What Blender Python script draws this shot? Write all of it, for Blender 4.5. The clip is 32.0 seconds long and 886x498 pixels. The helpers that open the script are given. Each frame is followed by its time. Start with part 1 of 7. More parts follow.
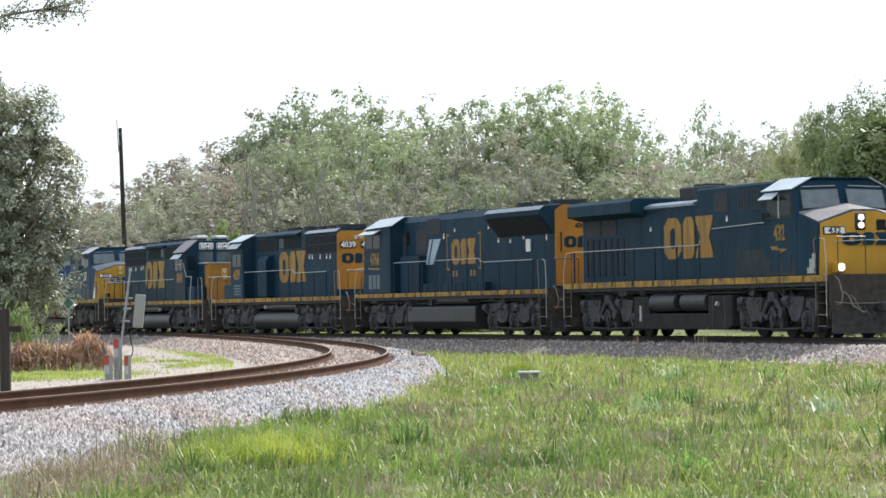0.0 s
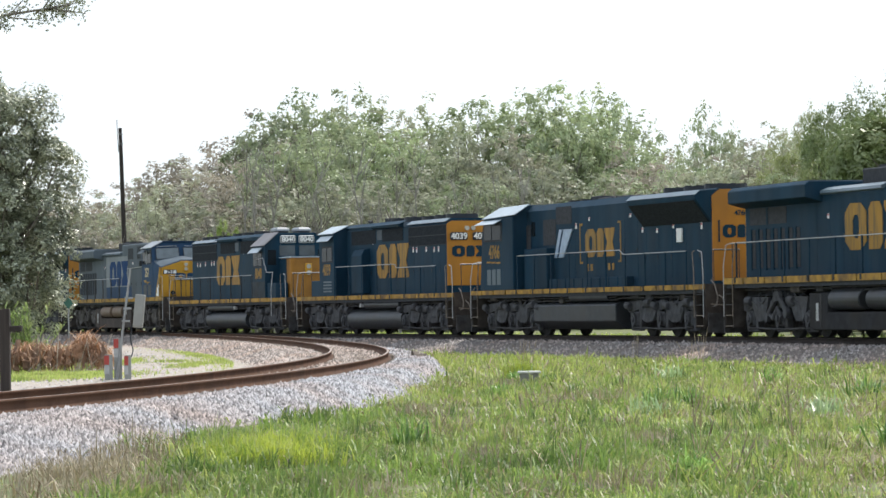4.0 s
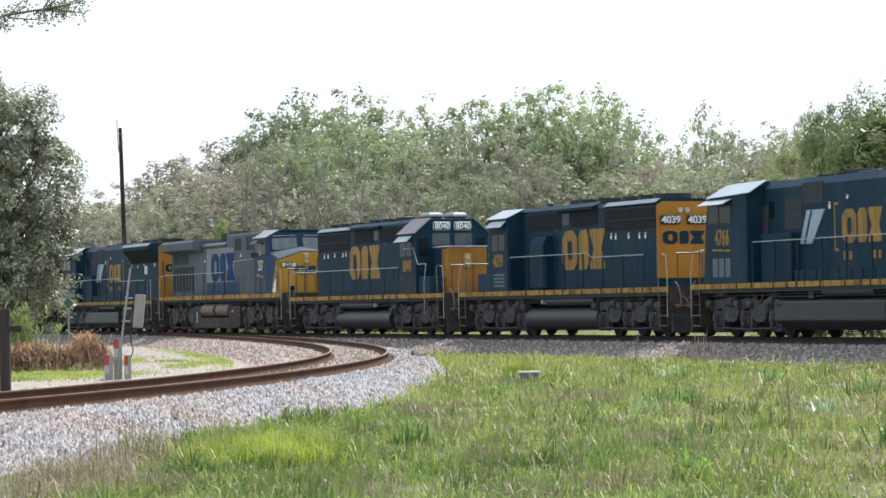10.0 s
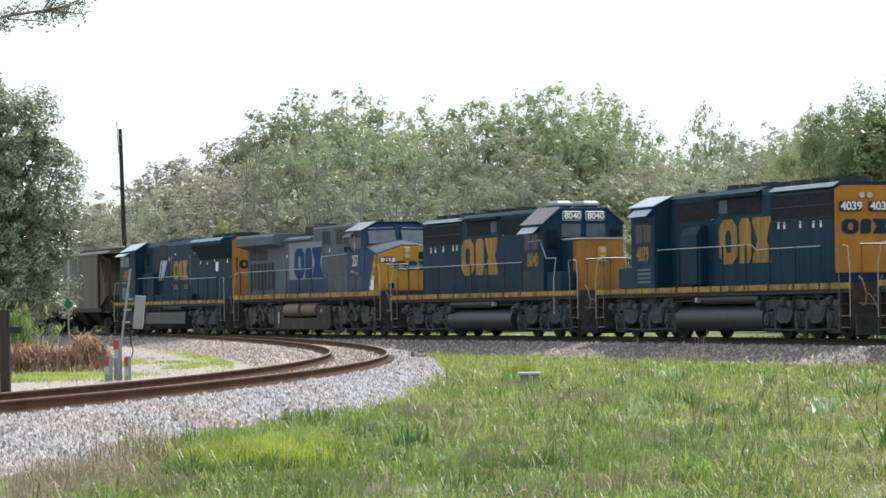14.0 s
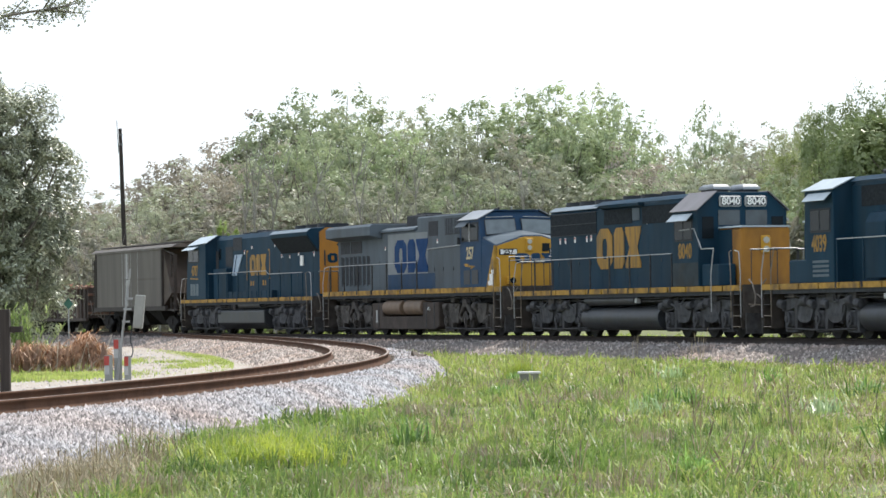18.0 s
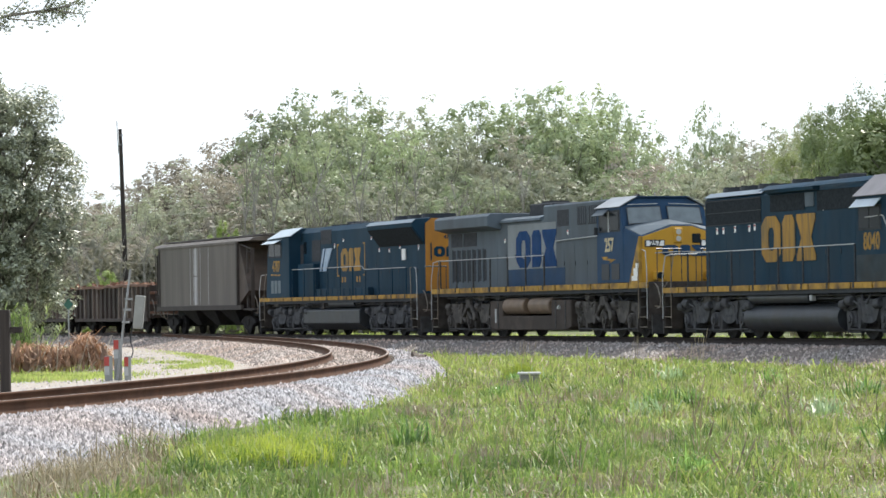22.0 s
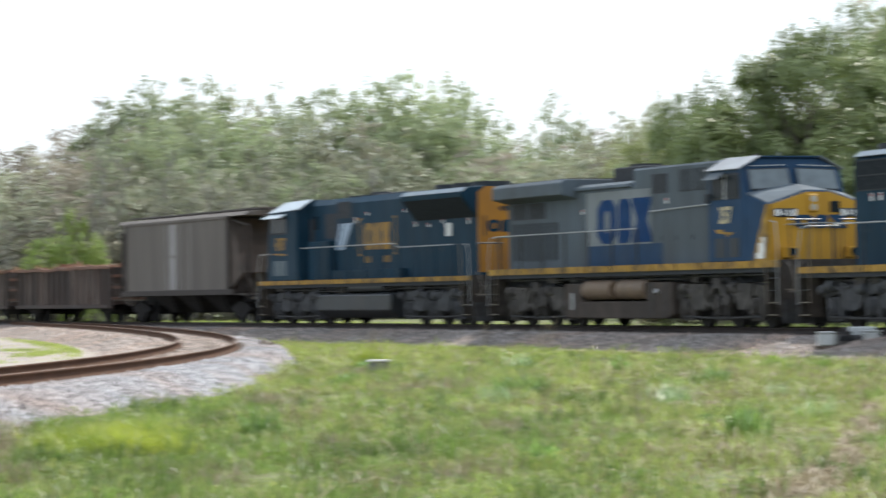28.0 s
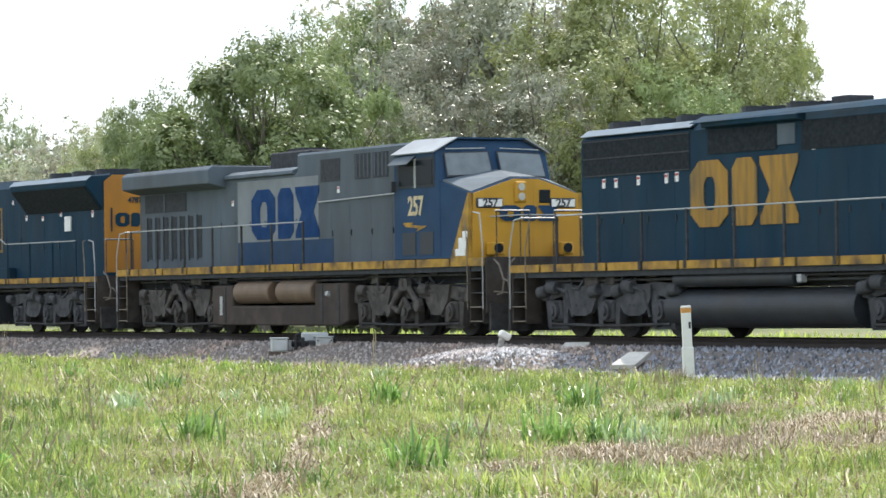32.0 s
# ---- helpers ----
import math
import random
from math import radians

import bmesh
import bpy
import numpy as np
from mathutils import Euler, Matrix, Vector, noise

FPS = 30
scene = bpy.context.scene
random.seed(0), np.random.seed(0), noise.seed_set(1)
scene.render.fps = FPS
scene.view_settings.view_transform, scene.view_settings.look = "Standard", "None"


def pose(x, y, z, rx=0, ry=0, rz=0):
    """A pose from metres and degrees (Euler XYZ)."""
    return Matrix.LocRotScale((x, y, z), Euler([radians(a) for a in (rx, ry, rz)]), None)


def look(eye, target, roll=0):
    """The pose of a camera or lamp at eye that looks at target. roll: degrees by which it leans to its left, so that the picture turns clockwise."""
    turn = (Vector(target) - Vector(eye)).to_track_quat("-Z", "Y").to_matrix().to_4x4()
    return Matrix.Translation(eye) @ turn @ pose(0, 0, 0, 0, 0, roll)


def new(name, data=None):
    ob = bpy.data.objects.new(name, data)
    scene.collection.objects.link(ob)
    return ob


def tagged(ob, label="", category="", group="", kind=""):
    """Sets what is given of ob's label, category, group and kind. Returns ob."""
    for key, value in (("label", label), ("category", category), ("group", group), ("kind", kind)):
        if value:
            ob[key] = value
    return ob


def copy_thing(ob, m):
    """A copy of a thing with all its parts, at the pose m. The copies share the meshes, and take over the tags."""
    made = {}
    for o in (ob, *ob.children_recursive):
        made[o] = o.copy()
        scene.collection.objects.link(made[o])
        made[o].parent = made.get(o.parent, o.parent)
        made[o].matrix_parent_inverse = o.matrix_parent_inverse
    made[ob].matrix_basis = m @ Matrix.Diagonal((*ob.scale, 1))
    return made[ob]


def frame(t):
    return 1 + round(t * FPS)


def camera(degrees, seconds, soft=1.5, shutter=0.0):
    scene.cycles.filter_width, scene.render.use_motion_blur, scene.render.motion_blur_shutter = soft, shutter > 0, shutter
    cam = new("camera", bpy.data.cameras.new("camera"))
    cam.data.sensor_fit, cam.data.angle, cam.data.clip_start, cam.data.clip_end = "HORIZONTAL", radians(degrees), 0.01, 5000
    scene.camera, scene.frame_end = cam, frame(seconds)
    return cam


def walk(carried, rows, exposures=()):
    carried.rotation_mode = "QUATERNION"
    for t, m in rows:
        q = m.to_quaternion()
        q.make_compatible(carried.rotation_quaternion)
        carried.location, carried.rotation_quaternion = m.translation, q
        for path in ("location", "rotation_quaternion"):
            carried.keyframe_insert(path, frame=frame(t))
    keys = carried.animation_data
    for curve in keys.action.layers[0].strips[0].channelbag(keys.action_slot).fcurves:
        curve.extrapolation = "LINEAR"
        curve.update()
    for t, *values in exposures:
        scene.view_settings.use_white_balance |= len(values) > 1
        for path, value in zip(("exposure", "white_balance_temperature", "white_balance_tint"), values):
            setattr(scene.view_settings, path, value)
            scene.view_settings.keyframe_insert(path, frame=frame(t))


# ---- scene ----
# ---------- camera ----------
EYE_Z = 0.96
cam = camera(15.81, 32.0, soft=1.5, shutter=0.5)
PAN = [(0, 0.0, 1.09), (5.5, 0.0, 1.09), (10, 0.0, 1.09), (11.5, 0.0, 1.095), (12, 0.0, 1.12), (12.5, 0.0, 1.115), (13, 0.0, 1.14),
       (13.5, 0.0, 1.135), (14, 0.0, 1.11), (14.5, 0.0, 1.12), (16.5, 0.0, 1.105), (19, 0.0, 1.1), (22, 0.0, 1.11), (25, 0.0, 1.105),
       (25.5, 0.01, 1.064), (27.5, 0.011, 1.019), (27.7, -0.141, 1.026), (27.8, -0.605, 0.987), (27.9, -1.768, 0.916), (28, -2.71, 0.85),
       (28.5, -5.434, 1.094), (28.7, -6.753, 1.11), (28.8, -7.484, 1.115), (28.9, -7.88, 1.12), (29, -8.123, 1.122), (29.1, -8.03, 1.12), (29.2, -7.97, 1.115), (29.5, -8.801, 1.095), (30, -9.588, 1.077), (30.5, -10.686, 1.098),
       (31, -11.899, 1.069), (31.5, -12.476, 0.943), (32, -12.493, 0.822)]
ROLL = 0.8
walk(cam, [(t, pose(0, 0, EYE_Z, 90 + p, ROLL, w)) for t, w, p in PAN], exposures=[(0, 0.06), (3.5, 0.02), (7, 0.1), (9, 0.06), (12, -0.03), (14.5, -0.03), (17, 0.13), (25, 0.15), (27.5, 0.1), (28, 0.1), (29, 0.17), (30, 0.2), (31, 0.22), (32, 0.42)])

# ---------- daylight ----------
SUN_EL, SUN_AZ = 52.0, 27.0        # azimuth from +y towards +x
sun_way = Vector((math.sin(radians(SUN_AZ)) * math.cos(radians(SUN_EL)), math.cos(radians(SUN_AZ)) * math.cos(radians(SUN_EL)), math.sin(radians(SUN_EL))))
world = bpy.data.worlds.new("sky")
scene.world = world
world.use_nodes = True
wn = world.node_tree.nodes
sky = wn.new("ShaderNodeTexSky")
sky.sky_type, sky.sun_disc = "NISHITA", False
sky.sun_elevation, sky.sun_rotation = radians(SUN_EL), radians(SUN_AZ)
sky.air_density, sky.dust_density, sky.ozone_density = 1.0, 2.0, 1.0
wn["Background"].inputs["Strength"].default_value = 0.15
haze = wn.new("ShaderNodeMix")       # white summer haze over the whole sky
haze.data_type = "RGBA"
haze.inputs[0].default_value = 0.72
haze.inputs[7].default_value = (7.2, 7.9, 8.8, 1)
world.node_tree.links.new(sky.outputs[0], haze.inputs[6])
world.node_tree.links.new(haze.outputs[2], wn["Background"].inputs["Color"])
sun = new("sun", bpy.data.lights.new("sun", "SUN"))
sun.data.energy, sun.data.angle, sun.data.color = 4.3, radians(0.55), (1.0, 0.95, 0.87)
sun.matrix_world = look(sun_way * 200, (0, 0, 0))


# ---------- materials ----------
def mat(name, col, rough=0.6, metal=0.0, var=0.15, scale=3.0, bump=0.0, bscale=60.0, dirt=None, dscale=0.8, damt=0.5, stretch=(1, 1, 1), per=0.0, spec=0.5):
    m = bpy.data.materials.new(name)
    m.use_nodes = True
    n, l = m.node_tree.nodes, m.node_tree.links
    p = n["Principled BSDF"]
    p.inputs["Roughness"].default_value, p.inputs["Metallic"].default_value = rough, metal
    p.inputs["Specular IOR Level"].default_value = spec
    tc, mp = n.new("ShaderNodeTexCoord"), n.new("ShaderNodeMapping")
    mp.inputs["Scale"].default_value = stretch
    l.new(tc.outputs["Object"], mp.inputs["Vector"])

    def noisy(sc, detail=6):
        t = n.new("ShaderNodeTexNoise")
        t.inputs["Scale"].default_value, t.inputs["Detail"].default_value = sc, detail
        l.new(mp.outputs[0], t.inputs["Vector"])
        return t.outputs["Fac"]

    def mixed(fac, a, b):
        x = n.new("ShaderNodeMix")
        x.data_type = "RGBA"
        for i, v in ((0, fac), (6, a), (7, b)):
            if isinstance(v, (tuple, list)):
                x.inputs[i].default_value = (*v, 1)
            elif isinstance(v, float):
                x.inputs[i].default_value = v
            else:
                l.new(v, x.inputs[i])
        return x.outputs[2]

    def ramp(fac, a, b):
        r = n.new("ShaderNodeMapRange")
        r.inputs["From Min"].default_value, r.inputs["From Max"].default_value = a, b
        l.new(fac, r.inputs["Value"])
        return r.outputs[0]

    c = mixed(ramp(noisy(scale), 0.3, 0.7), tuple(v * (1 - var) for v in col), tuple(min(1, v * (1 + var)) for v in col))
    if dirt:
        k = n.new("ShaderNodeMath")
        k.operation = "MULTIPLY"
        k.inputs[1].default_value = damt
        l.new(ramp(noisy(dscale, 9), 0.42, 0.72), k.inputs[0])
        c = mixed(k.outputs[0], c, dirt)
    if per:
        info = n.new("ShaderNodeObjectInfo") if per > 0 else n.new("ShaderNodeNewGeometry")
        hv = n.new("ShaderNodeHueSaturation")
        r = n.new("ShaderNodeMapRange")
        r.inputs["To Min"].default_value, r.inputs["To Max"].default_value = 1 - abs(per), 1 + abs(per)
        l.new(info.outputs["Random" if per > 0 else "Random Per Island"], r.inputs["Value"])
        l.new(r.outputs[0], hv.inputs["Value"])
        l.new(c, hv.inputs["Color"])
        c = hv.outputs[0]
    l.new(c, p.inputs["Base Color"])
    if bump:
        b = n.new("ShaderNodeBump")
        b.inputs["Strength"].default_value, b.inputs["Distance"].default_value = bump, 0.02
        l.new(noisy(bscale, 4), b.inputs["Height"])
        l.new(b.outputs[0], p.inputs["Normal"])
    return m


def leaf_mat(name, a, b, dry=None, dry_amt=0.0, trans=0.45, patch=0.25, gloss=0.06, single=0.5, shine=0.5):
    """Foliage: colour varies leaf by leaf and in patches; light passes through."""
    m = bpy.data.materials.new(name)
    m.use_nodes = True
    n, l = m.node_tree.nodes, m.node_tree.links
    n.remove(n["Principled BSDF"])
    g, tc, t = n.new("ShaderNodeNewGeometry"), n.new("ShaderNodeTexCoord"), n.new("ShaderNodeTexNoise")
    t.inputs["Scale"].default_value, t.inputs["Detail"].default_value = patch, 3
    info, add = n.new("ShaderNodeObjectInfo"), n.new("ShaderNodeVectorMath")
    l.new(tc.outputs["Object"], add.inputs[0])
    l.new(info.outputs["Location"], add.inputs[1])
    l.new(add.outputs[0], t.inputs["Vector"])
    mr = n.new("ShaderNodeMapRange")
    mr.inputs["From Min"].default_value, mr.inputs["From Max"].default_value = 0.35, 0.65
    l.new(t.outputs["Fac"], mr.inputs["Value"])
    av = n.new("ShaderNodeMath")
    av.operation = "MULTIPLY_ADD"
    av.inputs[1].default_value = single
    half = n.new("ShaderNodeMath")
    half.operation = "MULTIPLY"
    half.inputs[1].default_value = 1 - single
    l.new(mr.outputs[0], half.inputs[0])
    l.new(g.outputs["Random Per Island"], av.inputs[0])
    l.new(half.outputs[0], av.inputs[2])
    x = n.new("ShaderNodeMix")
    x.data_type = "RGBA"
    x.inputs[6].default_value, x.inputs[7].default_value = (*a, 1), (*b, 1)
    l.new(av.outputs[0], x.inputs[0])
    c = x.outputs[2]
    if dry:
        y = n.new("ShaderNodeMix")
        y.data_type = "RGBA"
        y.inputs[7].default_value = (*dry, 1)
        t2 = n.new("ShaderNodeTexNoise")
        t2.inputs["Scale"].default_value, t2.inputs["Detail"].default_value = patch * 1.7, 5
        l.new(add.outputs[0], t2.inputs["Vector"])
        m2 = n.new("ShaderNodeMapRange")
        m2.inputs["From Min"].default_value, m2.inputs["From Max"].default_value, m2.inputs["To Max"].default_value = 0.5, 0.72, dry_amt
        l.new(t2.outputs["Fac"], m2.inputs["Value"])
        l.new(m2.outputs[0], y.inputs[0])
        l.new(c, y.inputs[6])
        c = y.outputs[2]
    hv = n.new("ShaderNodeHueSaturation")
    hr = n.new("ShaderNodeMapRange")
    hr.inputs["To Min"].default_value, hr.inputs["To Max"].default_value = 0.8, 1.2
    l.new(info.outputs["Random"], hr.inputs["Value"])
    l.new(hr.outputs[0], hv.inputs["Value"])
    l.new(c, hv.inputs["Color"])
    c = hv.outputs[0]
    d, tr, gl = n.new("ShaderNodeBsdfDiffuse"), n.new("ShaderNodeBsdfTranslucent"), n.new("ShaderNodeBsdfGlossy")
    gl.inputs["Roughness"].default_value = shine
    m1, m2_ = n.new("ShaderNodeMixShader"), n.new("ShaderNodeMixShader")
    m1.inputs[0].default_value, m2_.inputs[0].default_value = trans, gloss
    for s in (d, tr):
        l.new(c, s.inputs["Color"])
    l.new(d.outputs[0], m1.inputs[1])
    l.new(tr.outputs[0], m1.inputs[2])
    l.new(m1.outputs[0], m2_.inputs[1])
    l.new(gl.outputs[0], m2_.inputs[2])
    l.new(m2_.outputs[0], n["Material Output"].inputs["Surface"])
    return m


SOIL = mat("grassy_soil", (0.11, 0.14, 0.045), 0.95, var=0.35, scale=0.6, bump=0.6, bscale=9, dirt=(0.20, 0.15, 0.085), dscale=0.25, damt=0.55)
# Bed darker than the loose stones: shade in their gaps put into colour.
BALLAST = mat("ballast_bed", (0.17, 0.152, 0.138), 0.95, var=0.35, scale=14, bump=1.0, bscale=22, dirt=(0.22, 0.15, 0.11), dscale=0.35, damt=0.5)
STONE = mat("crushed_stone", (0.31, 0.315, 0.335), 0.9, var=0.2, scale=9, dirt=(0.33, 0.24, 0.195), dscale=0.3, damt=0.65, per=-0.7)
STONE_MAIN = mat("dust_brown_crushed_stone", (0.30, 0.275, 0.26), 0.9, var=0.2, scale=9, dirt=(0.40, 0.28, 0.215), dscale=0.25, damt=0.8, per=-0.6)
STONE_BLUE = mat("blue_grey_crushed_stone", (0.205, 0.22, 0.25), 0.9, var=0.2, scale=9, dirt=(0.24, 0.23, 0.235), dscale=0.3, damt=0.5, per=-0.7)
STONE_TAN = mat("tan_crushed_stone", (0.36, 0.31, 0.28), 0.9, var=0.2, scale=9, dirt=(0.36, 0.25, 0.19), dscale=0.3, damt=0.7, per=-0.6)
GRAVEL = mat("pale_gravel", (0.37, 0.325, 0.285), 0.95, var=0.2, scale=5, bump=0.7, bscale=30, dirt=(0.30, 0.30, 0.16), dscale=0.5, damt=0.3)
RAIL = mat("rusty_rail_steel", (0.115, 0.060, 0.036), 0.85, var=0.3, scale=4, bump=0.2, dirt=(0.06, 0.034, 0.023), dscale=2, damt=0.7, spec=0.15)
# The main track's rails are darker than the curved track's.
DARKRAIL = mat("near_black_rail_steel", (0.040, 0.030, 0.026), 0.7, 0.2, var=0.3, scale=4)
RAILTOP = mat("worn_rail_head", (0.20, 0.14, 0.105), 0.5, 0.3, var=0.15, scale=6)
TIE = mat("weathered_tie_wood", (0.12, 0.095, 0.075), 0.95, var=0.35, scale=5, bump=0.6, bscale=25, per=0.25, stretch=(4, 0.6, 4))
BARK = mat("grey_bark", (0.17, 0.15, 0.125), 0.95, var=0.35, scale=4, bump=0.8, bscale=14, stretch=(1, 1, 0.25))
PALEBARK = mat("pale_grey_bark", (0.27, 0.255, 0.225), 0.95, var=0.3, scale=3, bump=0.5, bscale=14, stretch=(1, 1, 0.25))
CREO = mat("creosoted_pole_wood", (0.036, 0.029, 0.025), 0.9, var=0.35, scale=5, bump=0.5, bscale=18, stretch=(3, 3, 0.2))
CONC = mat("weathered_concrete", (0.42, 0.41, 0.385), 0.9, var=0.18, scale=5, bump=0.4, bscale=40, dirt=(0.22, 0.21, 0.18), dscale=2, damt=0.6)
GRASS = leaf_mat("green_grass", (0.040, 0.100, 0.020), (0.31, 0.445, 0.105), (0.27, 0.22, 0.125), 0.5, 0.5, 1.1, 0.03, 0.32, 0.4)
GRASS_PALE = leaf_mat("yellow_green_grass", (0.11, 0.18, 0.03), (0.54, 0.63, 0.175), (0.50, 0.41, 0.225), 0.66, 0.5, 1.1, 0.03, 0.32, 0.4)
BRIGHT = leaf_mat("broad_pale_grass", (0.13, 0.25, 0.05), (0.56, 0.66, 0.27), (0.50, 0.43, 0.25), 0.5, 0.5, 0.6, 0.03, 0.7, 0.4)
WEED = leaf_mat("withered_brown_weed", (0.18, 0.145, 0.09), (0.50, 0.43, 0.29), (0.34, 0.20, 0.11), 0.4, 0.3, 0.9)
TUFT = leaf_mat("broad_coarse_grass", (0.05, 0.14, 0.025), (0.36, 0.56, 0.15), None, 0, 0.45, 0.4, 0.06, 0.8, 0.35)
TUFT_PALE = leaf_mat("pale_coarse_grass", (0.14, 0.24, 0.10), (0.48, 0.62, 0.33), None, 0, 0.5, 0.4, 0.06, 0.7, 0.35)
STRAW = leaf_mat("dry_straw", (0.14, 0.105, 0.065), (0.53, 0.435, 0.28), (0.24, 0.165, 0.105), 0.7, 0.25, 0.9, 0.06, 0.8)
# Far leaves are paler and greyer: distance haze put into their colours.
LEAF_FAR = leaf_mat("haze_paled_woodland_leaves", (0.275, 0.30, 0.20), (0.45, 0.48, 0.33), (0.47, 0.415, 0.34), 0.6, 0.40, 0.10, 0.06, 0.3)
LEAF_FAR_GREEN = leaf_mat("haze_paled_green_woodland_leaves", (0.25, 0.315, 0.175), (0.44, 0.51, 0.285), (0.47, 0.44, 0.33), 0.45, 0.40, 0.10, 0.06, 0.3)
LEAF_FAR_BROWN = leaf_mat("haze_paled_grey_brown_woodland_leaves", (0.26, 0.24, 0.185), (0.42, 0.385, 0.305), (0.42, 0.35, 0.30), 0.6, 0.42, 0.10, 0.06, 0.3)
LEAF_UNDER = leaf_mat("undergrowth_leaves", (0.165, 0.165, 0.12), (0.40, 0.39, 0.29), (0.40, 0.33, 0.27), 0.7, 0.45, 0.12, 0.04, 0.45)
LEAF_NEAR = leaf_mat("fresh_leaves", (0.15, 0.212, 0.082), (0.30, 0.37, 0.15), (0.31, 0.32, 0.185), 0.3, 0.32, 0.2, 0.06, 0.3, 0.4)
LEAF_GREY = leaf_mat("greyish_leaves", (0.20, 0.22, 0.15), (0.36, 0.38, 0.27), (0.45, 0.38, 0.32), 0.65, 0.32, 0.25, 0.09, 0.35, 0.35)
LEAF_GOLD = leaf_mat("yellow_green_leaves", (0.21, 0.25, 0.09), (0.39, 0.435, 0.175), (0.40, 0.38, 0.23), 0.4, 0.38, 0.2, 0.06, 0.3, 0.4)
CLUMP = leaf_mat("soft_yellow_green_grass", (0.13, 0.24, 0.03), (0.58, 0.62, 0.09), None, 0, 0.5, 2.0)
LEAF_OAK = leaf_mat("dark_oak_leaves", (0.055, 0.072, 0.042), (0.44, 0.47, 0.32), None, 0, 0.28, 0.3, 0.12, 0.75, 0.35)
LEAF_SHRUB = leaf_mat("yellowish_shrub_leaves", (0.18, 0.27, 0.06), (0.42, 0.50, 0.16), None, 0, 0.45, 0.5)
FROND = leaf_mat("dead_palm_fronds", (0.15, 0.075, 0.04), (0.50, 0.30, 0.17), None, 0, 0.25, 1.5)


# ---------- mesh helpers ----------
def part(name, bm, material, parent=None, label=""):
    me = bpy.data.meshes.new(name)
    bm.to_mesh(me)
    bm.free()
    me.materials.append(material)
    ob = new(name, me)
    ob.parent = parent
    if label:
        ob["label"] = label
    return ob


def soup(name, verts, faces, material, parent=None, smooth=False):
    """A mesh from arrays; all faces have the same number of corners."""
    me = bpy.data.meshes.new(name)
    verts, faces = np.asarray(verts, np.float32), np.asarray(faces, np.int32)
    k = faces.shape[1]
    me.vertices.add(len(verts))
    me.vertices.foreach_set("co", verts.ravel())
    me.loops.add(faces.size)
    me.loops.foreach_set("vertex_index", faces.ravel())
    me.polygons.add(len(faces))
    me.polygons.foreach_set("loop_start", np.arange(0, faces.size, k, dtype=np.int32))
    me.update(calc_edges=True)
    if smooth:
        me.polygons.foreach_set("use_smooth", np.ones(len(faces), bool))
    me.materials.append(material)
    ob = new(name, me)
    ob.parent = parent
    return ob


def thing(name, label, category, group="", at=(0, 0, 0), rz=0.0, kind=""):
    e = new(name)
    e.matrix_basis = pose(*at, 0, 0, rz)
    return tagged(e, label, category, group, kind)


def bevel(bm, w, seg=1):
    if w:
        bmesh.ops.bevel(bm, geom=bm.edges[:], offset=w, segments=seg, affect="EDGES", clamp_overlap=True)
    return bm


def box(x0, x1, y0, y1, z0, z1, bev=0.0, bm=None, rot=None):
    b = bmesh.new()
    bmesh.ops.create_cube(b, size=1, matrix=Matrix.Translation(((x0 + x1) / 2, (y0 + y1) / 2, (z0 + z1) / 2)) @ Matrix.Diagonal((abs(x1 - x0), abs(y1 - y0), abs(z1 - z0), 1)))
    bevel(b, bev)
    if rot is not None:
        bmesh.ops.transform(b, matrix=rot, verts=b.verts[:])
    return join(bm, b)


def join(bm, b):
    if bm is None:
        return b
    me = bpy.data.meshes.new("tmp")
    b.to_mesh(me)
    b.free()
    bm.from_mesh(me)
    bpy.data.meshes.remove(me)
    return bm


def prism(pts, a0, a1, axis="y", bev=0.0, bm=None):
    """A polygon drawn out along an axis. axis y: pts are (x, z); axis x: (y, z); axis z: (x, y)."""
    b = bmesh.new()

    def at(p, a):
        return {"y": (p[0], a, p[1]), "x": (a, p[0], p[1]), "z": (p[0], p[1], a)}[axis]

    lo, hi = [b.verts.new(at(p, a0)) for p in pts], [b.verts.new(at(p, a1)) for p in pts]
    b.faces.new(lo)
    b.faces.new(hi[::-1])
    for i in range(len(pts)):
        j = (i + 1) % len(pts)
        b.faces.new((lo[j], lo[i], hi[i], hi[j]))
    bmesh.ops.recalc_face_normals(b, faces=b.faces[:])
    bevel(b, bev)
    return join(bm, b)


def rod(p, q, r, seg=8, r2=None, bm=None, bev=0.0):
    p, q = Vector(p), Vector(q)
    b = bmesh.new()
    d = q - p
    m = Matrix.Translation((p + q) / 2) @ d.to_track_quat("Z", "Y").to_matrix().to_4x4()
    bmesh.ops.create_cone(b, cap_ends=True, segments=seg, radius1=r, radius2=r if r2 is None else r2, depth=d.length, matrix=m)
    if bev:
        bevel(b, bev)
    return join(bm, b)


def wire(pts, r=0.02, seg=6, bm=None):
    """A bent bar through points, in straight lengths that overlap at the bends."""
    for p, q in zip(pts, pts[1:]):
        bm = rod(p, q, r, seg, bm=bm)
    return bm


# ---------- the two tracks in plan ----------
def plan_line(x0, y0, head, nodes, bends, lo, hi, zero=0.0):
    u = np.arange(lo, hi + 0.5, 1.0)
    k = np.interp(u, nodes, bends)
    th = np.concatenate([[0], np.cumsum((k[1:] + k[:-1]) / 2)])
    i0 = int(round(zero - lo))
    th = th - th[i0] + head
    c, s = np.cos(th), np.sin(th)
    x = np.concatenate([[0], np.cumsum((c[1:] + c[:-1]) / 2)])
    y = np.concatenate([[0], np.cumsum((s[1:] + s[:-1]) / 2)])
    return u, x - x[i0] + x0, y - y[i0] + y0, th


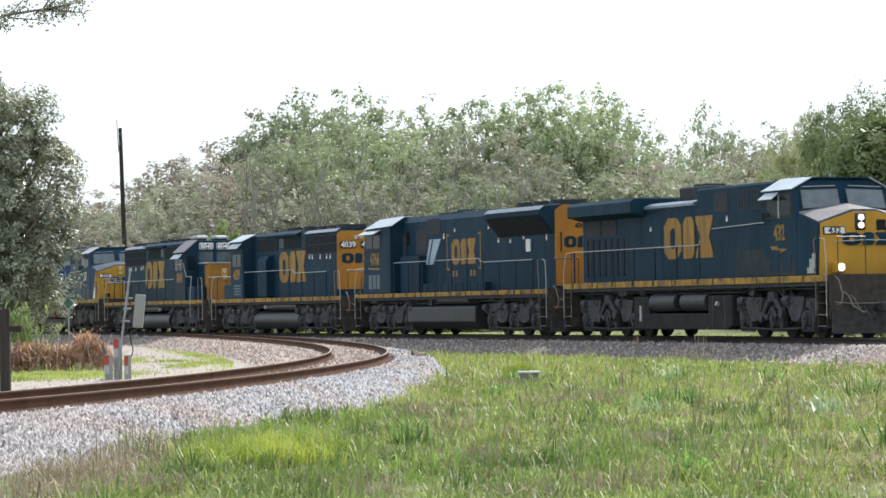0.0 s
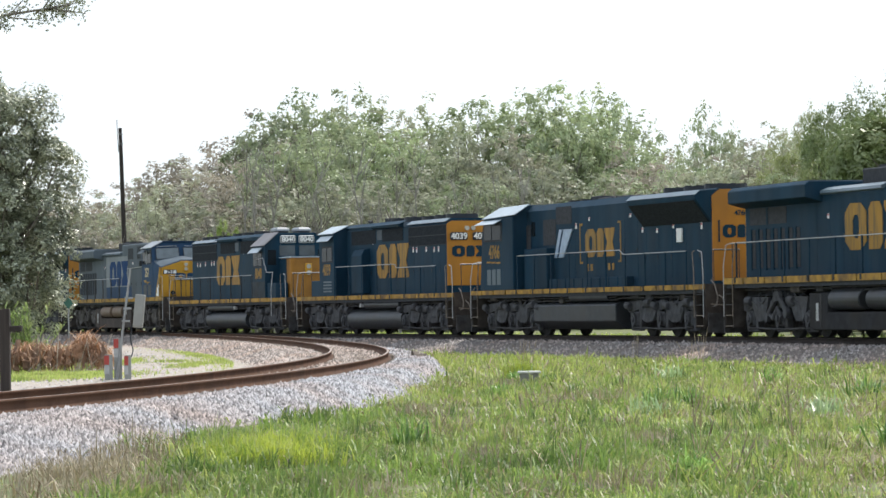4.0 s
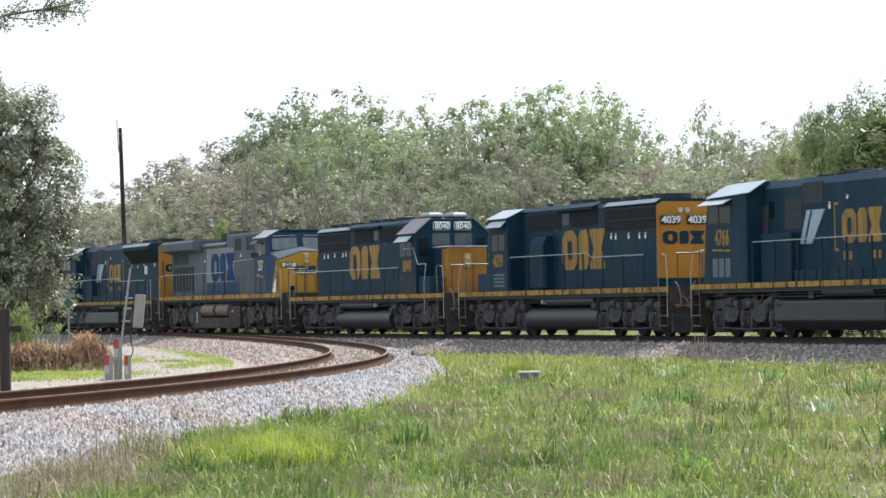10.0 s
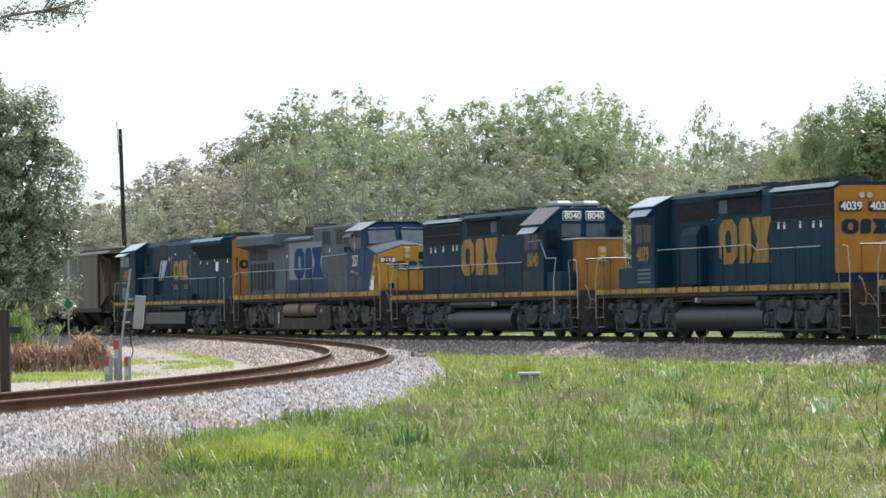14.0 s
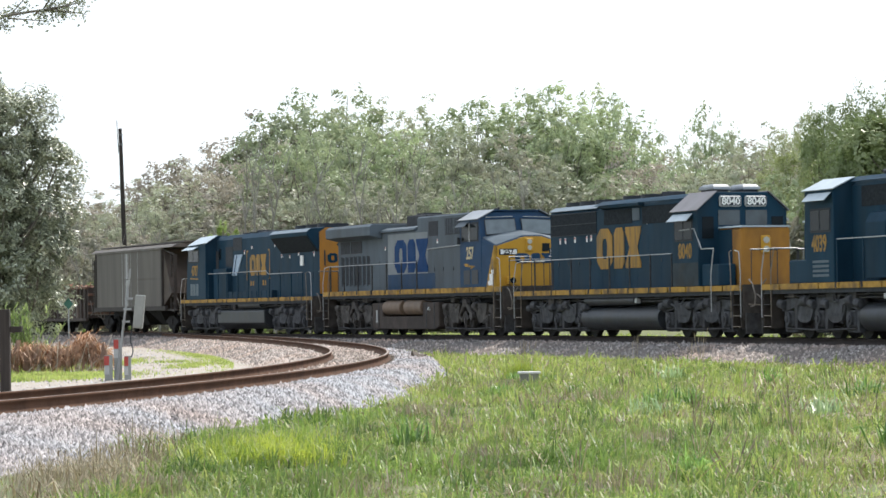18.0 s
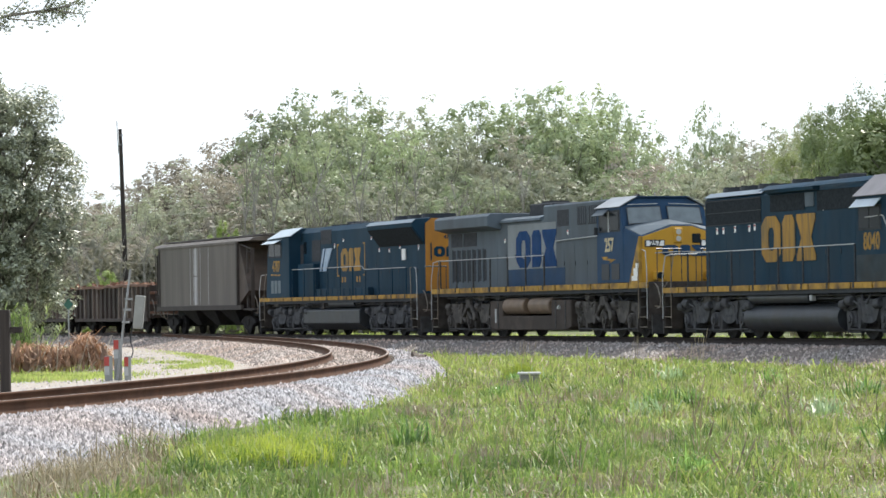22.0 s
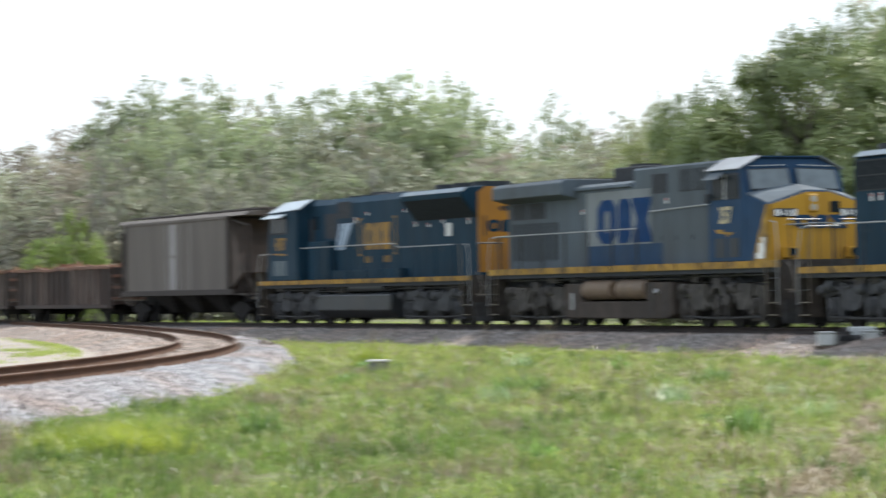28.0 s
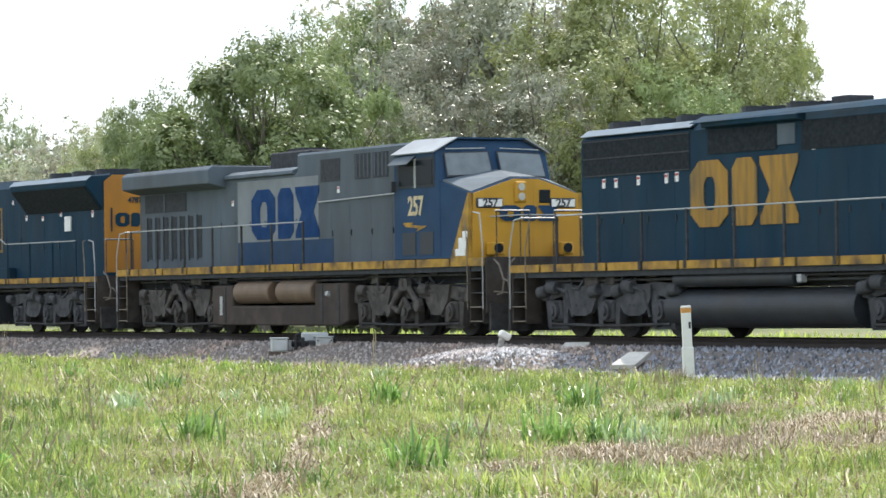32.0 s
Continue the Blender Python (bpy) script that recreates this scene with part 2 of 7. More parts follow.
MAIN = plan_line(12.3264, 88.636, 1.87343, [-30, 6, 42, 78, 114, 150], [0.0001, 0.00206, -0.00007, -0.00015, -0.0011, -0.0011], -110, 420)
CURVE = plan_line(-6.2685, 42.3903, 1.3466, [-30, 26.7, 83.3, 140, 141], [0.0059, 0.0062, 0.0016, 0.0015, 0.0015], -60, 190)


def on(line, u, side=0.0):
    """Place and heading on a track at u; side: metres to the right of growing u."""
    U, X, Y, T = line
    t = np.interp(u, U, T)
    return np.interp(u, U, X) + np.sin(t) * side, np.interp(u, U, Y) - np.cos(t) * side, t


def lift(line, u):
    """Height of the rail's top."""
    if line is MAIN:
        return np.zeros_like(np.asarray(u, float))
    y = on(line, u)[1]
    return np.clip(-0.0784 + 0.0972 * (y - 90) / 100, -0.14, 0.02)


GROUND = -0.66


SHOULDER = [(-60, 2.7), (-12, 2.5), (-5, 1.6), (2, 1.0), (12, 0.75), (18, 0.5), (26, 0.3), (50, 0.3), (190, 0.4)]
CURVE_BED = [(-3.6, -0.85), (-3.0, -0.56), (-1.9, -0.22), (-0.9, -0.2), (0, -0.21), (0.9, -0.2), (1.75, -0.215), (2.1, -0.29), (2.6, -0.44), (3.1, -0.60), (3.6, -0.80)]


def shoulder(u, s):
    """The curved track's outer shoulder of stone is broad near the camera's end and narrows along the way."""
    k = np.interp(u, [a for a, _ in SHOULDER], [b for _, b in SHOULDER])
    return np.where(np.asarray(s) > 1.9, 1.9 + (np.asarray(s) - 1.9) * k, s)


def sweep(line, u, prof, rough=0.0, seed=0, rise=lift, taper=False):
    """Sweeps a cross-section of (side, height) along a track."""
    rng = np.random.default_rng(seed)
    V = []
    for s, z in prof:
        x, y, t = on(line, u, shoulder(u, np.full(len(u), s)) if taper else s)
        j = rng.normal(0, rough, len(u)) if rough else 0
        V.append(np.stack([x, y, rise(line, u) + z + j], 1))
    V = np.array(V)
    n, m = len(prof), len(u)
    idx = np.arange(n * m).reshape(n, m)
    F = np.stack([idx[:-1, :-1], idx[1:, :-1], idx[1:, 1:], idx[:-1, 1:]], -1).reshape(-1, 4)[:, ::-1]
    return V.reshape(-1, 3), F


# ---------- ground ----------
def ground():
    fx = np.concatenate([[-3500, -1200, -500, -200, -90], np.arange(-40, 61, 1.25), [110, 220, 500, 1200, 3500]])
    fy = np.concatenate([[-1500, -400, -100, -30], np.arange(0, 131, 1.25), np.arange(140, 301, 10), [350, 500, 1000, 3500]])
    X, Y = np.meshgrid(fx, fy, indexing="ij")
    Z = np.full_like(X, GROUND)
    for i in range(X.shape[0]):
        for j in range(X.shape[1]):
            if abs(X[i, j]) < 100 and 0 <= Y[i, j] < 320:
                Z[i, j] += 0.07 * noise.noise((X[i, j] * 0.13, Y[i, j] * 0.13, 0)) + 0.03 * noise.noise((X[i, j] * 0.6, Y[i, j] * 0.6, 4))
    idx = np.arange(X.size).reshape(X.shape)
    F = np.stack([idx[:-1, :-1], idx[1:, :-1], idx[1:, 1:], idx[:-1, 1:]], -1).reshape(-1, 4)
    return tagged(soup("ground", np.stack([X, Y, Z], -1).reshape(-1, 3), F, SOIL, smooth=True), "level grassy soil with dry brown patches", "ground", kind="structure")


ground()
u_main = np.arange(-100, 380, 0.5)
u_curve = np.arange(-55, 150, 0.4)
bed = soup("ballast_bed", *sweep(MAIN, u_main, [(-4.6, -0.85), (-3.5, -0.6), (-2.0, -0.22), (-1.4, -0.2), (0, -0.21), (1.4, -0.2), (2.0, -0.22), (3.1, -0.58), (4.3, -0.85)], 0.012, 1), BALLAST)
tagged(bed, "raised bed of grey crushed stone under the main track", "ballast", kind="structure")
bed = soup("ballast_bed", *sweep(CURVE, u_curve, CURVE_BED, 0.012, 2, taper=True), BALLAST)
tagged(bed, "pale crushed stone bed under the curved track", "ballast", kind="structure")

RAIL_PROF = [(-0.075, -0.18), (-0.075, -0.165), (-0.015, -0.145), (-0.012, -0.05), (-0.036, -0.036), (-0.036, -0.006), (-0.026, 0.0),
             (0.026, 0.0), (0.036, -0.006), (0.036, -0.036), (0.012, -0.05), (0.015, -0.145), (0.075, -0.165), (0.075, -0.18)]


def track(line, u, name, label, near, steel):
    top = thing(name, label, "railway track", kind="structure")
    for s in (-0.753, 0.753):
        v, f = sweep(line, u, [(s + a, b) for a, b in RAIL_PROF])
        ob = soup("rail", v, f, steel, top)
        ob.data.materials.append(RAILTOP)
        k = len(u) - 1
        mi = np.zeros(len(f), np.int32)
        mi[6 * k:7 * k] = 1
        ob.data.polygons.foreach_set("material_index", mi)
    tie = box(-0.115, 0.115, -1.3, 1.3, -0.36, -0.178, 0.012)
    me = bpy.data.meshes.new("tie")
    tie.to_mesh(me)
    tie.free()
    me.materials.append(TIE)
    rest = None
    rng = random.Random(5)
    for uu in np.arange(u[0] + 1, u[-1] - 1, 0.54):
        x, y, t = on(line, uu)
        m = Matrix.Translation((x, y, float(lift(line, uu)))) @ Matrix.Rotation(t + rng.gauss(0, 0.012), 4, "Z")
        if near[0] < uu < near[1]:
            ob = new("tie", me)
            ob.parent = top
            ob.matrix_basis = m
        else:
            b = bmesh.new()
            bmesh.ops.create_cube(b, size=1, matrix=m @ Matrix.Translation((0, 0, -0.27)) @ Matrix.Diagonal((0.23, 2.6, 0.18, 1)))
            v0 = [v.co.copy() for v in b.verts]
            f0 = [[v.index for v in f.verts] for f in b.faces]
            b.free()
            rest = rest or ([], [])
            k = len(rest[0])
            rest[0].extend(v0)
            rest[1].extend([[i + k for i in f] for f in f0])
    if rest:
        ob = soup("far_ties", [tuple(v) for v in rest[0]], rest[1], TIE, top)
        ob["kind"] = "stuff"


track(MAIN, u_main, "main_track", "straight railway track of rusty rails on dark wooden ties", (-50, 60), DARKRAIL)
track(CURVE, u_curve, "curved_track", "sharply curved railway track of rust-brown rails on wooden ties", (-20, 110), RAIL)

# ---------- train materials ----------
# Dark gear, end steel, tank and grille tones are raised: haze put into colour.
NAVY = mat("dark_blue_locomotive_paint", (0.0135, 0.041, 0.069), 0.5, var=0.22, scale=1.2, dirt=(0.034, 0.050, 0.064), dscale=0.9, damt=0.6, stretch=(1, 1, 0.3), spec=0.035)
NAVY_DARK = mat("soot_darkened_blue_paint", (0.009, 0.016, 0.026), 0.55, var=0.2, scale=3, dirt=(0.02, 0.02, 0.02), damt=0.6)
BLUE = mat("mid_blue_paint", (0.026, 0.060, 0.118), 0.55, spec=0.06, var=0.15, scale=1.5, dirt=(0.055, 0.075, 0.106), dscale=0.9, damt=0.55)
EMBLUE = mat("strong_blue_lettering", (0.008, 0.043, 0.135), 0.6, spec=0.06, var=0.15, scale=3, dirt=(0.03, 0.07, 0.15), dscale=2.2, damt=0.5)
PRIMER = mat("dull_grey_blue_primer", (0.040, 0.052, 0.060), 0.8, var=0.25, scale=2, dirt=(0.055, 0.052, 0.048), dscale=1.2, damt=0.7, spec=0.15)
HOSE = mat("dusty_hose_rubber", (0.17, 0.15, 0.13), 0.8, var=0.3, scale=6)
CREAM = mat("cream_number_paint", (0.60, 0.50, 0.30), 0.6, var=0.12, scale=5, dirt=(0.35, 0.28, 0.18), dscale=3, damt=0.5)
BANDBLACK = mat("unlit_grille_mesh", (0.025, 0.030, 0.035), 0.9, var=0.3, scale=12, spec=0.08)
PALEBLUE = mat("pale_blue_reflective_panel", (0.30, 0.40, 0.52), 0.4, var=0.15, scale=5, dirt=(0.16, 0.22, 0.32), dscale=2, damt=0.5)
BROWNTANK = mat("rust_dusted_fuel_tank", (0.070, 0.056, 0.048), 0.8, var=0.25, scale=3, dirt=(0.038, 0.033, 0.030), dscale=0.8, damt=0.8, spec=0.2)
DUSTGEAR = mat("dusty_grey_truck_casting", (0.083, 0.076, 0.070), 0.8, var=0.4, scale=6, bump=0.3, bscale=30, dirt=(0.028, 0.026, 0.025), dscale=2.2, damt=0.8, spec=0.25)
GREYPAINT = mat("dusty_grey_paint", (0.105, 0.132, 0.156), 0.6, spec=0.08, var=0.16, scale=1.5, dirt=(0.078, 0.084, 0.088), dscale=0.6, damt=0.8, stretch=(1, 1, 0.3))
YELLOW = mat("golden_yellow_paint", (0.54, 0.295, 0.033), 0.55, spec=0.25, var=0.08, scale=2, dirt=(0.36, 0.19, 0.035), dscale=0.9, damt=0.55, stretch=(1, 1, 0.4))
HOODEND = mat("orange_yellow_end_paint", (0.45, 0.20, 0.028), 0.6, var=0.1, scale=2, dirt=(0.26, 0.12, 0.035), dscale=0.9, damt=0.7, stretch=(1, 1, 0.4), spec=0.25)
# Yellow browned to hold the nose's shade; the mottling is scuffs.
SHADENOSE = mat("shaded_and_scuffed_yellow_nose_paint", (0.36, 0.17, 0.032), 0.65, var=0.14, scale=2.5, dirt=(0.13, 0.075, 0.035), dscale=1.1, damt=0.75, stretch=(1, 1, 0.5), spec=0.25)
# Cab slope grey; on the blue engine's nose top it holds reflected sky.
MAUVEROOF = mat("mauve_grey_roof_and_nose_sheen", (0.17, 0.165, 0.18), 0.6, var=0.12, scale=2, dirt=(0.12, 0.115, 0.12), damt=0.5)
GRAB = mat("worn_tan_grab_iron_paint", (0.185, 0.155, 0.12), 0.6, var=0.25, scale=6)
DARKGEAR = mat("oily_haze_lifted_truck_casting", (0.066, 0.069, 0.075), 0.75, var=0.4, scale=6, bump=0.3, bscale=30, dirt=(0.070, 0.067, 0.067), dscale=2.2, damt=0.7, spec=0.15)
ENDDARK = mat("soot_brown_end_steel", (0.060, 0.053, 0.048), 0.85, var=0.3, scale=4, dirt=(0.060, 0.047, 0.038), dscale=1.5, damt=0.6, spec=0.1)
SILL_Y = mat("worn_yellow_sill_paint", (0.40, 0.235, 0.048), 0.7, var=0.25, scale=4, dirt=(0.095, 0.068, 0.050), dscale=2.2, damt=0.95, spec=0.2)
EMBLEM = mat("faded_yellow_lettering", (0.36, 0.195, 0.032), 0.6, spec=0.25, var=0.12, scale=3, dirt=(0.10, 0.085, 0.05), dscale=2.2, damt=0.85, stretch=(2.5, 1, 0.35))
WHITE = mat("white_marking_paint", (0.78, 0.78, 0.76), 0.5, var=0.06, scale=8)
# Slope glare put into a grey that roof units share.
SLOPEGREY = mat("pale_unit_paint_and_slope_glare", (0.25, 0.275, 0.30), 0.5, var=0.12, scale=2, dirt=(0.18, 0.19, 0.20), damt=0.5)
# Sun glare on roof slopes put into this pale colour; visors share it.
PALETOP = mat("pale_visor_paint_and_roof_glare", (0.38, 0.45, 0.50), 0.35, var=0.1, scale=2, dirt=(0.28, 0.32, 0.35), damt=0.4)
# Dark blue edges coloured paler: grazing sun glint put into the paint.
EDGEGLINT = mat("blue_roof_edge_sun_glint", (0.13, 0.18, 0.22), 0.4, var=0.2, scale=3, dirt=(0.08, 0.10, 0.12), dscale=1.5, damt=0.6)
PALE = mat("pale_handrail_paint", (0.38, 0.39, 0.39), 0.5, var=0.12, scale=6)
RUNNING = mat("dusty_black_running_gear", (0.050, 0.051, 0.053), 0.75, var=0.4, scale=5, bump=0.3, bscale=30, dirt=(0.052, 0.044, 0.038), dscale=1.8, damt=0.6, spec=0.2)
TANKMAT = mat("grimy_tank_steel", (0.030, 0.035, 0.041), 0.45, var=0.25, scale=3, dirt=(0.040, 0.038, 0.036), dscale=1.2, damt=0.7, spec=0.22)
TANKMATT = mat("matt_soot_grey_tank_plate", (0.034, 0.035, 0.038), 0.8, var=0.25, scale=3, dirt=(0.046, 0.042, 0.038), dscale=1.2, damt=0.7, spec=0.08)
TANKFLAT = mat("soot_grey_tank_plate", (0.038, 0.040, 0.044), 0.38, var=0.25, scale=3, dirt=(0.050, 0.047, 0.044), dscale=1.2, damt=0.7, spec=0.3)
TANKBROWN = mat("brown_dusted_air_reservoir", (0.17, 0.115, 0.075), 0.65, var=0.2, scale=4, dirt=(0.09, 0.07, 0.055), dscale=2, damt=0.6)
# Black raised and slightly blued to hold the haze.
BLACK = mat("haze_lifted_matt_black", (0.056, 0.060, 0.067), 0.8, var=0.2, scale=8, spec=0.08)
GLASS = mat("dark_window_glass", (0.013, 0.018, 0.022), 0.2, var=0.1, scale=1, spec=0.08)
CABGLASS = mat("shaded_cab_glass", (0.040, 0.056, 0.066), 0.12, var=0.3, scale=1.5, spec=0.6)
# Sky reflection is put into this pale glass colour.
SKYGLASS = mat("windshield_glass_with_sky_sheen", (0.115, 0.145, 0.160), 0.12, var=0.3, scale=1.5, spec=0.7)
RUSTY = mat("rust_brown_gondola_paint", (0.058, 0.040, 0.034), 0.85, var=0.3, scale=2.5, bump=0.3, bscale=30, dirt=(0.042, 0.038, 0.036), dscale=0.9, damt=0.7, stretch=(1, 1, 0.4))
RUSTLIP = mat("bright_rust_top_chord", (0.17, 0.088, 0.06), 0.85, var=0.25, scale=3, dirt=(0.11, 0.068, 0.05), damt=0.6)
RIBGREY = mat("scraped_pale_ribs", (0.17, 0.135, 0.115), 0.85, var=0.35, scale=3, dirt=(0.085, 0.05, 0.038), dscale=2, damt=0.8, stretch=(1, 1, 0.3))
SCRAP = mat("rusty_scrap", (0.19, 0.095, 0.06), 0.95, var=0.5, scale=6, bump=1.0, bscale=8, dirt=(0.10, 0.06, 0.045), dscale=3, damt=0.7, per=-0.35)
HOPGREY = mat("dirty_grey_hopper_paint", (0.114, 0.098, 0.086), 0.7, var=0.15, scale=1.5, dirt=(0.068, 0.057, 0.050), dscale=1.3, damt=0.85, stretch=(1, 1, 0.12))
HOPEND = mat("rust_brown_hopper_end", (0.082, 0.062, 0.050), 0.85, var=0.25, scale=2, dirt=(0.045, 0.037, 0.033), dscale=1.2, damt=0.8)
# One near-black for car trucks, wheels and discharge hoppers.
CARGEAR = mat("near_black_car_underparts", (0.026, 0.025, 0.026), 0.85, var=0.3, scale=5, dirt=(0.040, 0.036, 0.033), dscale=2, damt=0.6, spec=0.1)
HOPDARK = mat("sooty_hopper_end", (0.045, 0.037, 0.033), 0.85, var=0.2, scale=2, dirt=(0.04, 0.033, 0.03), damt=0.6)
SPILL = mat("pale_spill_streak", (0.40, 0.395, 0.40), 0.8, var=0.3, scale=3, dirt=(0.15, 0.135, 0.125), dscale=1.5, damt=0.6, stretch=(6, 1, 0.3))
REDLABEL = mat("red_warning_print", (0.45, 0.06, 0.05), 0.6)
GREENTAG = mat("green_patch_paint", (0.035, 0.115, 0.085), 0.7, var=0.2, scale=5)


def glow(name, col, power):
    m = bpy.data.materials.new(name)
    m.use_nodes = True
    p = m.node_tree.nodes["Principled BSDF"]
    p.inputs["Base Color"].default_value = (*col, 1)
    p.inputs["Emission Color"].default_value = (*col, 1)
    p.inputs["Emission Strength"].default_value = power
    return m


LAMP = glow("lit_headlight", (1.0, 0.93, 0.80), 1.6)
LENS = mat("unlit_headlight_lens", (0.46, 0.45, 0.40), 0.2, var=0.1, scale=10)


# ---------- shape helpers for vehicles ----------
def hull(pts, bev=0.0):
    b = bmesh.new()
    for p in pts:
        b.verts.new(p)
    r = bmesh.ops.convex_hull(b, input=b.verts[:])
    bmesh.ops.dissolve_limit(b, angle_limit=0.02, verts=b.verts[:], edges=b.edges[:])
    return bevel(b, bev)


def both(pts):
    return [(x, s * y, z) for x, y, z in pts for s in (-1, 1)]


def plate(pts, thick, bm=None):
    """A flat plate on the outline pts, thickened outwards along its normal (right-hand order seen from outside)."""
    b = bmesh.new()
    P = [Vector(p) for p in pts]
    n = (P[1] - P[0]).cross(P[2] - P[1]).normalized() * thick
    lo, hi = [b.verts.new(p - n * 0.3) for p in P], [b.verts.new(p + n) for p in P]
    b.faces.new(hi)
    b.faces.new(lo[::-1])
    for i in range(len(P)):
        j = (i + 1) % len(P)
        b.faces.new((lo[i], lo[j], hi[j], hi[i]))
    return join(bm, b)


def side_plate(x0, x1, z0, z1, y, t=0.012, bm=None):
    """An upright plate on a vehicle's side at y (its sign tells the side)."""
    return box(x0, x1, y, y + math.copysign(t, y), z0, z1, 0, bm)


def digits(text, size, material, parent, m, name="road_number", label=""):
    c = bpy.data.curves.new("tmp", "FONT")
    c.body, c.size, c.extrude, c.align_x, c.align_y, c.offset = text, size, 0.006, "CENTER", "CENTER", size * 0.025
    o = new("tmp", c)
    me = bpy.data.meshes.new_from_object(o.evaluated_get(bpy.context.evaluated_depsgraph_get()))
    bpy.data.objects.remove(o)
    bpy.data.curves.remove(c)
    bm = bmesh.new()
    bm.from_mesh(me)
    bpy.data.meshes.remove(me)
    groups, seen = [], set()
    for v in bm.verts:                      # one mesh for each figure
        if v in seen:
            continue
        todo, isle = [v], []
        seen.add(v)
        while todo:
            w = todo.pop()
            isle.append(w)
            for e in w.link_edges:
                q = e.other_vert(w)
                if q not in seen:
                    seen.add(q)
                    todo.append(q)
        lo, hi = min(q.co.x for q in isle), max(q.co.x for q in isle)
        for g in groups:
            if lo < g[1] and hi > g[0]:
                g[0], g[1] = min(lo, g[0]), max(hi, g[1])
                g[2].extend(isle)
                break
        else:
            groups.append([lo, hi, isle])
    for lo, hi, isle in groups:
        keep = {q: k for k, q in enumerate(isle)}
        one = bpy.data.meshes.new("digit")
        one.from_pydata([q.co[:] for q in isle], [], [[keep[q] for q in f.verts] for f in bm.faces if f.verts[0] in keep])
        one.materials.append(material)
        ob = new("digit", one)
        ob.parent = parent
        ob.matrix_basis = m
    bm.free()


def on_side(x, y, z, sx=1.0, sz=1.0):
    """Pose of writing on the side at y."""
    return Matrix.Translation((x, y, z)) @ Euler((radians(90), 0, 0 if y < 0 else math.pi)).to_matrix().to_4x4() @ Matrix.Diagonal((sx, sz, 1, 1))


def emblem(parent, x, z, w, h, y, material, bracket=False, turn=0):
    """The railway's mark as three plain shapes: a ring, a notched block and an hourglass."""
    sg = 1 if y < 0 else -1
    a = w / 2

    def outline(pts):
        return [(x + sg * (px - 0.5) * w, z + (pz - 0.5) * h) for px, pz in pts]

    y2 = y + math.copysign(0.012, y)
    outer = outline([(0.09, 0), (0.27, 0), (0.36, 0.18), (0.36, 0.82), (0.27, 1), (0.09, 1), (0.0, 0.8), (0.0, 0.2)])
    inner = outline([(0.16, 0.25), (0.22, 0.25), (0.24, 0.36), (0.24, 0.64), (0.22, 0.75), (0.16, 0.75), (0.13, 0.64), (0.13, 0.36)])
    block = outline([(0.40, 0), (0.58, 0), (0.63, 0.15), (0.63, 0.85), (0.58, 1), (0.45, 1), (0.40, 0.85)])
    waist = outline([(0.66, 0), (1.0, 0), (1.0, 0.12), (0.92, 0.5), (1.0, 0.88), (1.0, 1), (0.66, 1), (0.66, 0.88), (0.75, 0.5), (0.66, 0.12)])
    bm = bmesh.new()
    loops = [[bm.verts.new((px, yy, pz)) for px, pz in pts] for yy in (y, y2) for pts in (outer, inner)]
    for i in range(8):
        j = (i + 1) % 8
        for p_, q_ in ((0, 1), (2, 3), (0, 2), (1, 3)):
            bm.faces.new((loops[p_][i], loops[p_][j], loops[q_][j], loops[q_][i]))
    bmesh.ops.recalc_face_normals(bm, faces=bm.faces[:])
    made = [part("emblem_ring", bm, material, parent, "worn painted emblem shape")]
    for nm, sh in (("emblem_block", block), ("emblem_hourglass", waist)):
        bm = prism(sh, y, y2, "y")
        bmesh.ops.triangulate(bm, faces=bm.faces[:])
        made.append(part(nm, bm, material, parent, "worn painted emblem shape"))
    for o in made:          # on a nose or a hood end
        o.matrix_basis = pose(0, 0, 0, 0, 0, turn)
    if bracket:
        for s in (-1, 1):
            b = side_plate(x + s * w * 0.69 - 0.04, x + s * w * 0.69 + 0.04, z - h * 0.72, z + h * 0.72, y, 0.01)
            for k in (-1, 1):
                b = side_plate(x + s * w * 0.69, x + s * w * 0.60, z + k * h * 0.72, z + k * h * 0.64, y, 0.01, b)
            part("emblem_bracket", b, material, parent)
            for k in (0.30, 0.44):
                part("emblem_bar", side_plate(x + s * w * k - 0.09, x + s * w * k + 0.09, z - h * 0.98, z - h * 0.74, y, 0.01), material, parent)


def make_mesh(name, bm, *mats):
    me = bpy.data.meshes.new(name)
    bm.to_mesh(me)
    bm.free()
    for m in mats:
        me.materials.append(m)
    return me


def wheel_mesh(r, steel):
    bm = None
    for s in (-1, 1):
        y = 0.72 * s
        bm = rod((0, y - 0.065, 0), (0, y + 0.065, 0), r, 28, bm=bm, bev=0.012)
        bm = rod((0, y - s * 0.085, 0), (0, y - s * 0.055, 0), r + 0.028, 28, bm=bm)
        bm = rod((0, y + s * 0.05, 0), (0, y + s * 0.11, 0), 0.15, 14, bm=bm)
        for k in range(5):
            a = k * math.tau / 5
            bm = rod((0.28 * math.cos(a), y + s * 0.05, 0.28 * math.sin(a)), (0.28 * math.cos(a), y + s * 0.078, 0.28 * math.sin(a)), 0.045, 8, bm=bm)
    bm = rod((0, -0.8, 0), (0, 0.8, 0), 0.09, 12, bm=bm)
    return make_mesh("wheelset", bm, steel)


WHEEL_BIG, WHEEL_SMALL = wheel_mesh(0.525, RUNNING), wheel_mesh(0.457, CARGEAR)
ROLLING = []        # (wheelset, x, z, radius, direction)
TRAIN = []          # (vehicle, offset of its middle, half distance of its trucks, direction)


